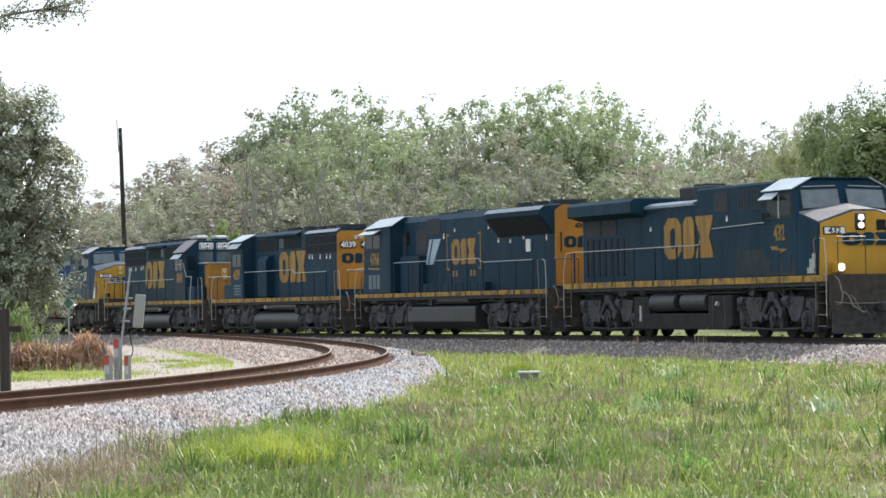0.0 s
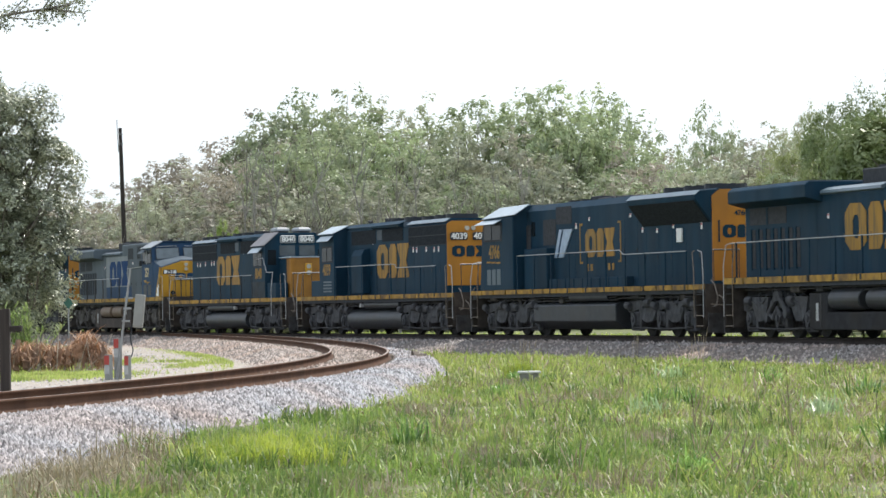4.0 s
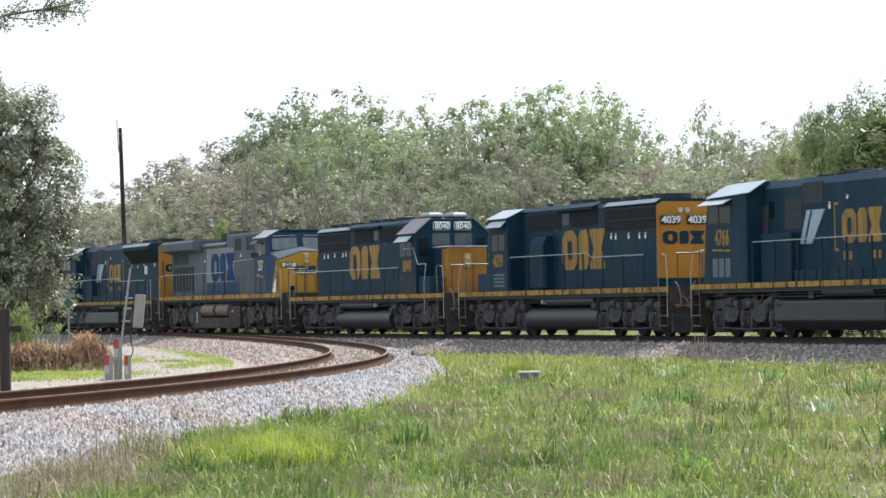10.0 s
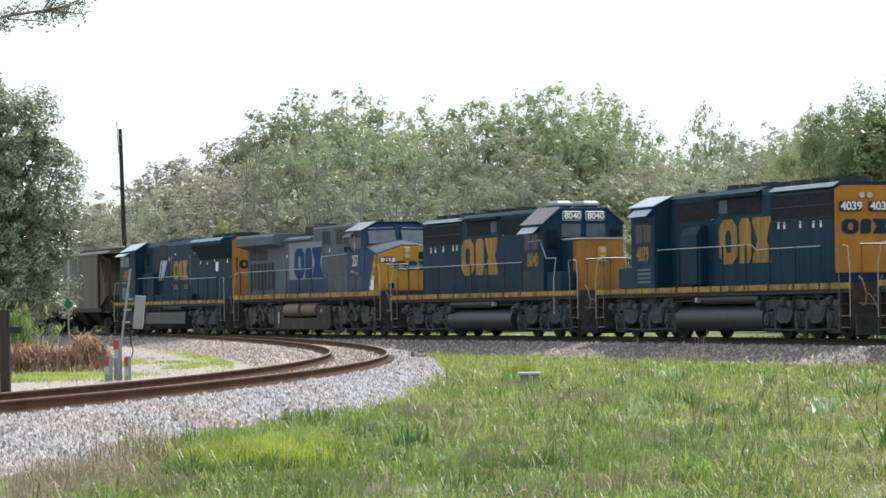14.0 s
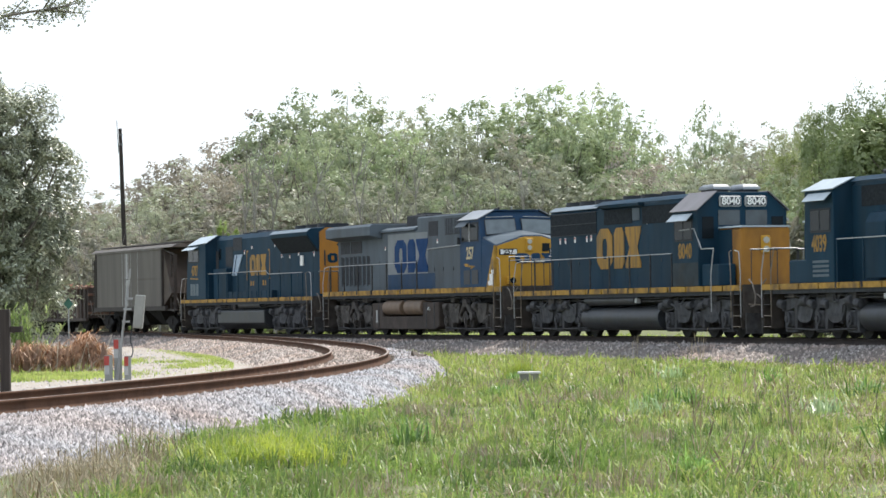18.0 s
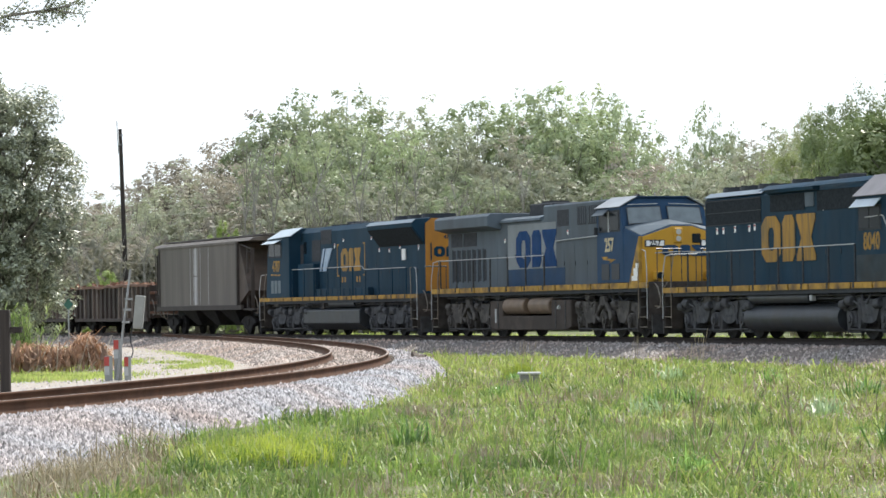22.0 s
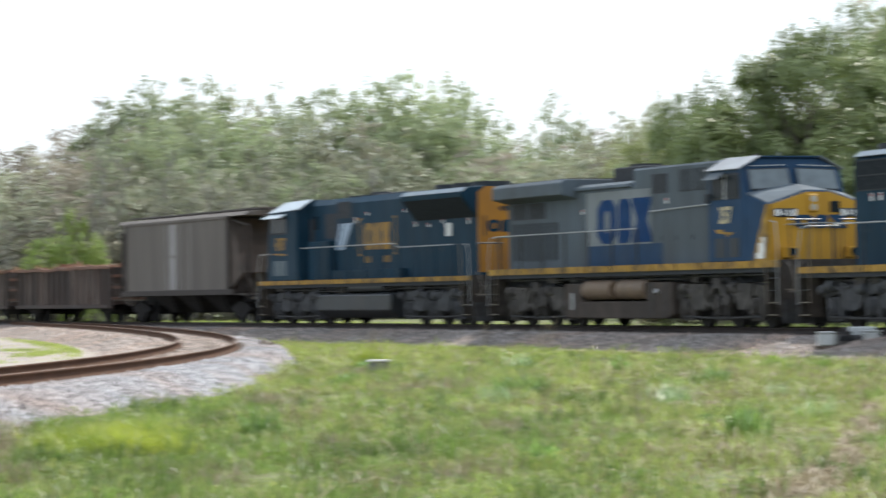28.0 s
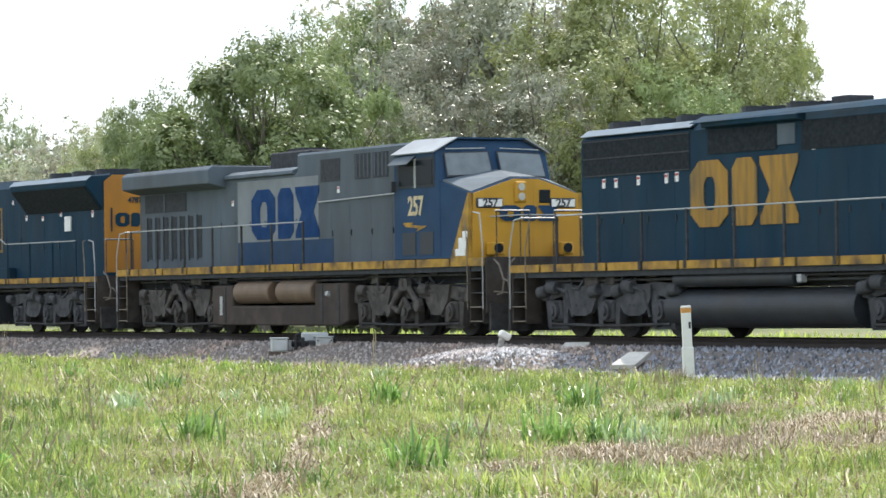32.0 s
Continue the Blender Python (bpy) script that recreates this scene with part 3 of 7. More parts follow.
def truck_three(kind, gear):
    """Side frames, springs, journals, brake gear and motors of a three-axle locomotive truck, each its own mesh."""
    frames, plates, links, j, sp, br, sd, holes = [], [], [], [], [], [], [], []
    for s in (-1, 1):
        y0, y1 = s * 1.04, s * 1.20
        # the long beam dips between its pedestals
        beam = prism([(-2.66, 0.72), (-2.6, 0.98), (-1.7, 1.03), (-0.9, 0.94), (0, 1.04), (0.9, 0.94), (1.7, 1.03), (2.6, 0.98), (2.66, 0.72), (2.4, 0.70), (1.6, 0.84), (0.5, 0.78), (-0.5, 0.78), (-1.6, 0.84), (-2.4, 0.70)], y0, y1, "y")
        for ax in (-2.03, 0, 2.03):          # pedestal legs and the tie bar under each axle
            for dx in (-0.36, 0.36):
                k = 0.05 if dx > 0 else -0.05
                beam = prism([(ax + dx - 0.12, 0.9), (ax + dx + 0.12, 0.9), (ax + dx + 0.07 - k, 0.24), (ax + dx - 0.07 - k, 0.24)], y0, y1, "y", 0, beam)
            beam = box(ax - 0.40, ax + 0.40, s * 1.08, s * 1.17, 0.21, 0.27, 0, beam)
        bmesh.ops.triangulate(beam, faces=beam.faces[:])
        frames.append(make_mesh("side_frame", beam, gear))
        if kind == "ge":
            for c, flip in ((1.35, 1), (-1.35, -1)):
                b = prism([(c - 0.68, 1.06), (c + 0.62, 1.04), (c + 0.50, 0.72), (c + 0.22, 0.46), (c - 0.20, 0.46), (c - 0.42, 0.70)], s * 1.16, s * 1.27, "y")
                bmesh.ops.triangulate(b, faces=b.faces[:])
                plates.append(make_mesh("spring_plank", b, gear))
            for x0, z0, x1, z1 in ((-0.72, 0.56, -0.06, 1.06), (0.10, 1.06, 0.62, 0.66)):
                b = rod((x0, s * 1.30, z0), (x1, s * 1.30, z1), 0.075, 8)
                for x, z in ((x0, z0), (x1, z1)):
                    b = rod((x, s * 1.25, z), (x, s * 1.37, z), 0.13, 12, bm=b)
                links.append(make_mesh("traction_link", b, gear))
            links.append(make_mesh("traction_link", wire([(-0.55, s * 1.3, 0.62), (-0.28, s * 1.32, 0.52), (0.0, s * 1.32, 0.78), (0.3, s * 1.32, 0.55)], 0.055, 8), gear))
        else:
            for c in (-1.02, 1.02):
                b = prism([(c - 0.62, 0.98), (c + 0.62, 0.98), (c + 0.60, 0.74), (c + 0.42, 0.50), (c + 0.2, 0.44), (c - 0.2, 0.44), (c - 0.42, 0.50), (c - 0.60, 0.74)], s * 1.16, s * 1.25, "y")
                bmesh.ops.triangulate(b, faces=b.faces[:])
                plates.append(make_mesh("spring_plank", b, gear))
                for k in (-0.17, 0.0, 0.17):
                    holes.append(make_mesh("frame_hole", rod((c + k, s * 1.245, 0.62), (c + k, s * 1.256, 0.62), 0.032, 8), BLACK))
            for ax in (-2.5, -0.45, 0.45, 2.5):
                b = rod((ax - 0.16, s * 1.26, 0.86), (ax + 0.16, s * 1.26, 0.90), 0.11, 12, bev=0.02)
                links.append(make_mesh("snubber", b, gear))
        for ax in (-2.03, 0, 2.03):
            b = box(ax - 0.2, ax + 0.2, s * 1.10, s * 1.24, 0.34, 0.72, 0.04)
            b = rod((ax, s * 1.22, 0.53), (ax, s * 1.32, 0.53), 0.16, 14, bm=b)
            j.append(make_mesh("journal_box", rod((ax, s * 1.3, 0.53), (ax, s * 1.36, 0.53), 0.09, 10, bm=b), gear))
            for dx in (-0.27, 0.27):
                b = rod((ax + dx, s * 1.14, 0.66), (ax + dx, s * 1.14, 0.92), 0.06, 8)
                for k in range(3):
                    b = rod((ax + dx, s * 1.14, 0.68 + k * 0.08), (ax + dx, s * 1.14, 0.72 + k * 0.08), 0.085, 8, bm=b)
                sp.append(make_mesh("spring", b, gear))
        for ax in (-1.9, 1.05):
            b = rod((ax - 0.32, s * 1.28, 0.96), (ax + 0.02, s * 1.28, 0.94), 0.12, 12, bev=0.015)
            b = wire([(ax + 0.02, s * 1.28, 0.94), (ax + 0.36, s * 1.26, 0.86), (ax + 0.52, s * 1.22, 0.42)], 0.032, 6, b)
            br.append(make_mesh("brake_cylinder", b, gear))
        for ax in (-2.62, 2.62):
            b = wire([(ax * 0.96, s * 1.16, 1.0), (ax, s * 1.10, 0.7), (ax * 0.99, s * 0.98, 0.25)], 0.028, 6)
            sd.append(make_mesh("sand_pipe", b, RUNNING))
        for ax in (-1.15, 0.85):
            sd.append(make_mesh("brake_hose", wire([(ax - 0.25, s * 1.25, 1.12), (ax - 0.1, s * 1.3, 0.93), (ax + 0.12, s * 1.3, 0.92), (ax + 0.28, s * 1.25, 1.1)], 0.022, 6), gear))
        sd.append(make_mesh("brake_rod", wire([(-2.3, s * 1.22, 0.30), (-0.6, s * 1.2, 0.27), (0.6, s * 1.2, 0.27), (2.3, s * 1.22, 0.30)], 0.026, 6), RUNNING))
    b = box(-2.3, 2.3, -0.95, 0.95, 0.55, 1.05, 0.05)
    for ax in (-1.5, 0.5, 1.5):
        b = box(ax - 0.35, ax + 0.35, -0.55, 0.55, 0.28, 0.85, 0.06, b)
    return {"side_frame": frames, "spring_plank": plates, "truck_link": links, "journal_box": j, "spring": sp, "brake_cylinder": br, "truck_fitting": sd, "frame_hole": holes, "motor_frame": [make_mesh("motor_frame", b, BLACK)]}


TRUCK_GE, TRUCK_GE_DUSTY, TRUCK_EMD = truck_three("ge", DARKGEAR), truck_three("ge", DUSTGEAR), truck_three("emd", DARKGEAR)


def put_truck(parent, meshes, x, axles, wheel, r, way):
    t = new("truck")
    t.parent = parent
    big = meshes is not TRUCK_CAR
    t.matrix_basis = Matrix.Translation((x, 0, -0.06 if big else 0)) @ Matrix.Diagonal((1.06, 1.06, 1.2, 1) if big else (1, 1, 1, 1))
    for name, ms in meshes.items():
        for me in ms:
            o = new(name, me)
            o.parent = t
    for ax in axles:
        w = new("wheelset", wheel)
        w.parent = parent
        ROLLING.append((w, x + ax, r, r, way))


def couplers(parent, half):
    for s in (-1, 1):
        b = box(s * (half - 1.0), s * (half - 0.25), -0.10, 0.10, 0.78, 0.98, 0.02)
        b = box(s * (half - 0.3), s * (half + 0.02), -0.17, 0.13, 0.74, 1.02, 0.05, b)
        part("coupler", b, RUNNING, parent)
        for y in (-0.55, 0.5):
            b = wire([(s * (half - 0.75), y, 1.15), (s * (half - 0.45), y * 0.95, 0.85), (s * (half - 0.2), y * 0.8, 0.55), (s * (half - 0.02), y * 0.7, 0.6)], 0.025, 6)
            part("air_hose", b, BLACK, parent)
        part("uncoupling_lever", wire([(s * (half - 0.62), -1.35, 1.02), (s * (half - 0.5), -0.9, 0.98), (s * (half - 0.5), 0.9, 0.98), (s * (half - 0.62), 1.35, 1.02)], 0.016, 6), GRAB, parent)
        for y in (-1.32, 1.32):
            part("jumper_cable", wire([(s * (half - 0.66), y, 1.75), (s * (half - 0.42), y, 1.62), (s * (half - 0.28), y * 0.97, 1.25), (s * (half - 0.36), y * 0.97, 0.98), (s * (half - 0.52), y, 0.95)], 0.02, 6), HOSE, parent)
        for y, z in ((-1.05, 1.32), (-0.85, 1.22), (0.85, 1.25), (1.05, 1.3)):
            b = wire([(s * (half - 0.70), y, z), (s * (half - 0.45), y * 0.97, z - 0.12), (s * (half - 0.30), y * 0.9, z - 0.42), (s * (half - 0.05), y * 0.85, z - 0.5), (s * half, y * 0.83, z - 0.46)], 0.022, 6)
            part("control_hose", b, HOSE, parent)


def steps_and_rails(parent, half, deck, front, colour, post, side_rail, wide=1.5):
    """Corner steps with grab irons, and the long side handrails on stanchions."""
    for e in (-1, 1):
        for s in (-1, 1):
            x = e * (half - 1.15)
            b = box(x - 0.31, x - 0.27, s * 1.12, s * wide, 0.30, deck - 0.02)
            b = box(x + 0.27, x + 0.31, s * 1.12, s * wide, 0.30, deck - 0.02, 0, b)
            st = part("step_well", b, ENDDARK, parent)
            for k in range(4):
                b = box(x - 0.27, x + 0.27, s * 1.12, s * (wide + 0.01), 0.34 + k * 0.32, 0.365 + k * 0.32)
                part("step_tread", b, GRAB if k < 2 else RUNNING, st)
            for dx in (-0.35, 0.35):
                b = wire([(x + dx, s * (wide + 0.03), 0.62), (x + dx, s * (wide + 0.03), deck + 0.35), (x + dx - e * 0.16, s * wide, deck + 1.0), (x + dx - e * 0.55 * (1 if dx * e > 0 else 0.2), s * (wide - 0.05), deck + 1.05)], 0.016, 6)
                part("grab_iron", b, colour if dx * e > 0 else GRAB, parent)
        # end railing
        for s in (-1, 1):
            b = wire([(e * (half - 0.72), s * 1.2, deck), (e * (half - 0.72), s * 1.2, deck + 1.05), (e * (half - 0.72), s * 0.35, deck + 1.05), (e * (half - 0.72), s * 0.35, deck)], 0.016, 6)
            part("end_railing", b, BLACK, parent)
            part("end_rail_bar", wire([(e * (half - 0.74), s * 1.22, deck + 1.06), (e * (half - 0.74), s * 0.33, deck + 1.06)], 0.02, 6), colour, parent)
    x0, x1, bend = side_rail
    n = max(2, int(abs(x1 - x0) / 1.55))
    for s in (-1, 1):
        y = s * (wide - 0.03)
        b = wire([(x0, y, deck + 1.05), (bend - 0.35, y, deck + 1.05), (bend, y, deck + 1.2), (x1, y, deck + 1.2)] if bend else [(x0, y, deck + 1.05), (x1, y, deck + 1.05)], 0.016, 6)
        part("handrail", b, colour, parent)
        for i in range(n + 1):
            x = x0 + (x1 - x0) * i / n
            b = box(x - 0.03, x + 0.03, y - 0.02, y + 0.02, deck, deck + (1.2 if bend and (x - bend) * (x1 - x0) > 0 else 1.05), 0.0)
            part("stanchion", b, post, parent)
            part("stanchion_foot", box(x - 0.05, x + 0.05, s * (wide + 0.005), s * (wide + 0.045), deck - 0.15, deck + 0.02), RUNNING, parent)


def sill(parent, half, deck, thick, colour, n=12):
    """Deck plate, underframe and the painted sill edge in its lengths."""
    L0 = half - 0.72
    part("deck", box(-L0, L0, -1.5, 1.5, deck - 0.06, deck, 0.0), RUNNING, parent)
    part("underframe", box(-L0 + 0.3, L0 - 0.3, -0.85, 0.85, deck - 0.55, deck - 0.07, 0.0), BLACK, parent)
    rng = random.Random(int(half * 100))
    for s in (-1, 1):
        for dy, z, r in ((1.34, deck - 0.27, 0.024), (1.27, deck - 0.36, 0.032)):
            part("train_pipe", wire([(-L0 + 1.2, s * dy, z), (-L0 * 0.3, s * dy, z), (-L0 * 0.28, s * dy, z - 0.06), (L0 * 0.4, s * dy, z - 0.06), (L0 * 0.43, s * dy, z), (L0 - 1.2, s * dy, z)], r, 6), RUNNING, parent)
        for k in range(9):
            x = -L0 + 1.6 + (2 * L0 - 3.2) * (k + rng.uniform(0.1, 0.9)) / 9
            w, h = rng.uniform(0.12, 0.34), rng.uniform(0.16, 0.34)
            part("underframe_box", box(x - w, x + w, s * 1.05, s * rng.uniform(1.2, 1.38), deck - 0.2 - h, deck - 0.16, 0.02), rng.choice((DUSTGEAR, RUNNING, RUNNING)), parent)
        for e in (-1, 1):
            for k in range(3):
                x = e * (L0 * 0.56 + k * 0.75)
                part("motor_cable", wire([(x, s * 1.2, deck - 0.2), (x + 0.08, s * 1.26, deck - 0.42), (x + 0.3, s * 1.22, deck - 0.62), (x + 0.5, s * 1.1, deck - 0.5)], 0.032, 6), BLACK, parent)
    for s in (-1, 1):
        for i in range(n):
            a, b_ = -L0 + 2 * L0 * i / n + 0.05, -L0 + 2 * L0 * (i + 1) / n - 0.05
            part("sill_edge", box(a, b_, s * 1.49, s * 1.53, deck - thick, deck + 0.005, 0.0), colour, parent)
        # Black strip puts the shade beneath the sill edge into colour.
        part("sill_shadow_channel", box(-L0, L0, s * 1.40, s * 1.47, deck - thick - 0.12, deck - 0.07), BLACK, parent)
    for e in (-1, 1):
        part("end_plate", box(e * (half - 0.72), e * (half - 0.68), -1.5, 1.5, 0.55, deck + 0.02, 0.0), ENDDARK, parent)
        b = prism([(-1.45, 0.14), (1.45, 0.14), (1.45, 0.75), (-1.45, 0.75)], e * (half - 0.66), e * (half - 0.58), "x")
        part("snow_plow", b, RUNNING, parent)


def fans(parent, xs, z, r=0.62, y=0.0):
    for x in xs:
        b = rod((x, y, z - 0.1), (x, y, z + 0.16), r, 20)
        f = part("roof_fan", b, NAVY_DARK, parent)
        for k in range(4):
            a = k * math.pi / 4
            part("guard_bar", box(-r, r, -0.02, 0.02, -0.01, 0.01, 0, None, Matrix.Translation((x, y, z + 0.17 + 0.004 * k)) @ Matrix.Rotation(a, 4, "Z")), BLACK, f)


def labels(parent, spots, y):
    """Small white warning stickers with a red head on hood doors."""
    for x, z, h in spots:
        s = part("warning_sticker", side_plate(x - 0.06, x + 0.06, z - h / 2, z + h / 2, y, 0.008), WHITE, parent)
        part("red_print", side_plate(x - 0.05, x + 0.05, z + h * 0.12, z + h * 0.38, y + math.copysign(0.008, y), 0.003), REDLABEL, s)


def doors(parent, xs, z0, z1, y, material, w=0.006):
    """Seams between hood doors: slim raised strips, with a latch each."""
    for x in xs:
        d = part("door_seam", side_plate(x - w, x + w, z0, z1, y, 0.004), material, parent)
        part("latch", side_plate(x + 0.04, x + 0.08, (z0 + z1) / 2 - 0.07, (z0 + z1) / 2 + 0.07, y, 0.02), NAVY_DARK, d)


def section(x0, x1, w, z0, z1, ch=0.22, chz=None, bev=0.0):
    """A length of hood with chamfered roof edges."""
    chz = ch if chz is None else chz
    return prism([(-w, z0), (w, z0), (w, z1 - chz), (w - ch, z1), (-w + ch, z1), (-w, z1 - chz)], x0, x1, "x", bev)


# ---------- the General type: wide cab, radiator wings ----------
def wide_radiator_engine(label, grey, number, ditch):
    half = 11.15
    v = thing("locomotive", label, "locomotive", "locomotives of the freight train")

    def X(s):
        return half - s
    body = GREYPAINT if grey else NAVY
    cabm = BLUE if grey else NAVY
    deck = 1.78
    sill(v, half, deck, 0.18, SILL_Y, 13)
    couplers(v, half)
    # nose and cab
    nose = hull(both([(X(1.5), 1.47, deck), (X(2.9), 1.5, deck), (X(1.47), 1.42, 3.26), (X(2.9), 1.48, 3.58)]) + [(X(1.47), 0.0, 3.63), (X(2.9), 0, 3.82), (X(1.47), 0.35, 3.60), (X(1.47), -0.35, 3.60)], 0.02)
    nose = part("nose", nose, cabm, v)
    # Sky reflection on the blue engine's nose is put into this grey.
    part("nose_top", hull(both([(X(1.52), 1.40, 3.275), (X(2.75), 1.44, 3.57), (X(1.52), 1.40, 3.30), (X(2.75), 1.44, 3.61)]) + [(X(1.52), 0.36, 3.645), (X(1.52), -0.36, 3.645), (X(2.75), 0, 3.86)]), MAUVEROOF if not grey else GREYPAINT, v, "nose roof, sky sheen painted in on the blue engine")
    part("nose_front", plate([(X(1.465), -1.43, deck), (X(1.465), 1.43, deck), (X(1.44), 1.39, 3.25), (X(1.44), 0.34, 3.585), (X(1.44), -0.34, 3.585), (X(1.44), -1.39, 3.25)], 0.02), YELLOW, v, "golden yellow nose front")
    for s in (-1, 1) if grey else ():
        part("nose_side_wedge", prism([(X(1.46), deck), (X(2.3), deck), (X(1.46), 3.27)], s * 1.40, s * 1.512, "y"), SILL_Y, v)
    b = None
    for a, c, z0, z1 in ((1.6, 2.05, 1.84, 2.0), (1.55, 1.9, 2.0, 2.25), (1.5, 1.72, 2.25, 2.4)):
        b = side_plate(X(c), X(a), z0, z1, -1.515, 0.01, b)
    part("scuffed_primer_patch", b, WHITE if grey else PALE, v, "pale scuffed patch by the nose corner")
    part("cab", hull(both([(X(2.75), 1.5, deck), (X(5.02), 1.5, deck), (X(2.78), 1.5, 3.58), (X(3.02), 1.5, 4.26), (X(5.02), 1.5, 4.26), (X(3.08), 0.88, 4.56), (X(5.02), 0.88, 4.60)]), 0.025), cabm, v)
    roof = hull(both([(X(2.98), 0.9, 4.57), (X(5.05), 0.9, 4.60), (X(2.98), 0.9, 4.61), (X(5.05), 0.9, 4.64)]))
    part("cab_roof", roof, cabm, v)
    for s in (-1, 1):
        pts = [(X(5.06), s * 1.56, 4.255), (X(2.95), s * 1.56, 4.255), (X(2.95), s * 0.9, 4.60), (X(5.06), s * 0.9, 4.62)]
        # Sun glare is put into the slope's paler colour.
        part("roof_slope", plate(pts if s < 0 else pts[::-1], 0.02), SLOPEGREY if grey else PALETOP, v, "cab roof slope with sun glare painted in")
        # side windows
        part("window_recess", side_plate(X(4.82), X(3.02), 3.46, 4.16, s * 1.5, 0.012), BLACK, v)
        part("side_window", side_plate(X(4.72), X(3.98), 3.52, 4.10, s * 1.513, 0.01), GLASS, v)
        part("side_window", side_plate(X(3.88), X(3.10), 3.52, 4.10, s * 1.513, 0.01), GLASS, v)
        part("window_post", side_plate(X(3.97), X(3.89), 3.46, 4.14, s * 1.513, 0.02), PALE, v)
        b = plate([(X(4.85), s * 1.52, 4.2), (X(3.9), s * 1.52, 4.2), (X(3.9), s * 1.76, 4.0), (X(4.85), s * 1.76, 4.0)] if s > 0 else [(X(3.9), s * 1.52, 4.2), (X(4.85), s * 1.52, 4.2), (X(4.85), s * 1.76, 4.0), (X(3.9), s * 1.76, 4.0)], 0.015)
        part("sun_visor", b, GREYPAINT if grey else PALETOP, v)
        part("mirror", box(X(4.86), X(4.82), s * 1.54, s * 1.66, 3.38, 3.64), BLACK, v)
        # windshield, in the slanted plane of the cab front
        y0, y1 = s * 0.14, s * 1.30
        P = [(X(2.80) + 0.06, y0, 3.76), (X(2.80) + 0.06, y1, 3.70), (X(3.00) + 0.06, y1 * 0.98, 4.22), (X(3.00) + 0.06, y0, 4.26)]
        Q = [(X(2.79) + 0.057, y0 - s * 0.03, 3.73), (X(2.79) + 0.057, y1 + s * 0.03, 3.67), (X(3.01) + 0.057, y1 * 0.98 + s * 0.03, 4.25), (X(3.01) + 0.057, y0 - s * 0.03, 4.29)]
        fr = part("windshield_frame", plate(Q if s > 0 else Q[::-1], 0.006), BLACK, v, "dark rubber window gasket")
        part("windshield", plate(P if s > 0 else P[::-1], 0.014), SKYGLASS, fr)
        part("wiper", wire([(X(2.74), s * 0.5, 3.72), (X(2.92), s * 0.85, 4.1)], 0.012, 5), BLACK, v)
        part("eyebrow_rail", wire([(X(2.93), s * 0.2, 4.36), (X(2.93), s * 1.25, 4.33)], 0.014, 6), PALE, v)
        # front number box and ditch lamp
        nb = part("number_board", box(X(1.44) - 0.02, X(1.38), s * 0.62, s * 1.32, 2.92, 3.15, 0.03), BLACK, v)
        part("number_panel", box(X(1.385), X(1.375), s * 0.66, s * 1.28, 2.95, 3.12, 0.0), WHITE, nb)
        digits(number, 0.26, BLACK, v, Matrix.Translation((X(1.37), s * 0.97, 3.03)) @ Euler((radians(90), 0, radians(90))).to_matrix().to_4x4(), "board_digits")
        d = part("ditch_light", box(X(1.42), X(1.12), s * 0.75, s * 1.08, 1.84, 2.14, 0.03), YELLOW, v)
        part("lamp_lens", rod((X(1.13), s * 0.915, 2.0), (X(1.09), s * 0.915, 2.0), 0.11, 14), LAMP if ditch else GLASS, d)
        # cab side number and slogan stroke
        digits(number, 0.62, EMBLEM if not grey else CREAM, v, on_side(X(3.95), s * 1.503, 3.02, 0.8, 1.0))
        sg = -s
        z = [(X(3.95) + sg * a, c) for a, c in ((-0.62, 2.66), (-0.1, 2.66), (-0.18, 2.60), (0.55, 2.56), (0.05, 2.44), (0.12, 2.52), (-0.5, 2.56))]
        b = prism(z, s * 1.50, s * 1.512, "y")
        bmesh.ops.triangulate(b, faces=b.faces[:])
        part("lightning_stroke", b, EMBLEM if not grey else SILL_Y, v)
        for k in range(2):
            part("cab_louver", side_plate(X(4.6 - k * 0.85), X(3.95 - k * 0.85), 1.9, 2.42, s * 1.5, 0.014), NAVY_DARK if grey else cabm, v)
    # nose emblem, door, headlight
    emblem(v, 0.06, 2.80, 1.55, 0.36, -X(1.40), BLUE if grey else NAVY, False, 90)
    d = part("nose_door", plate([(X(1.45), 0.2, deck + 0.02), (X(1.45), 0.75, deck + 0.02), (X(1.425), 0.75, 3.3), (X(1.425), 0.2, 3.42)], 0.012), YELLOW, v)
    part("door_window", box(X(1.42), X(1.395), 0.34, 0.64, 3.04, 3.34, 0.05), GLASS, d)
    hl = part("headlight", box(X(1.46), X(1.36), -0.32, 0.0, 3.04, 3.54, 0.04), YELLOW if grey else NAVY_DARK, v)
    for z in (3.18, 3.40):
        part("lamp_lens", rod((X(1.37), -0.16, z), (X(1.33), -0.16, z), 0.088, 14), LAMP if ditch else LENS, hl)
    part("front_grab_rail", wire([(X(1.34), -1.0, 2.72), (X(1.3), -0.2, 2.76), (X(1.3), 0.9, 2.76)], 0.016, 6), PALE, v)
    # hood
    h = part("equipment_hood", section(X(11.15), X(5.0), 0.97, deck, 4.60, 0.06), body, v)
    part("engine_hood", section(X(16.0), X(11.15), 0.97, deck, 4.24, 0.16), body, v)
    part("radiator_hood", section(X(21.05), X(16.0), 0.97, deck, 4.42, 0.05), body, v)
    rear_end = part("hood_end", plate([(X(21.06), 0.97, deck), (X(21.06), -0.97, deck), (X(21.06), -0.97, 4.3), (X(21.06), 0.97, 4.3)], 0.012), YELLOW if not grey else GREYPAINT, v)
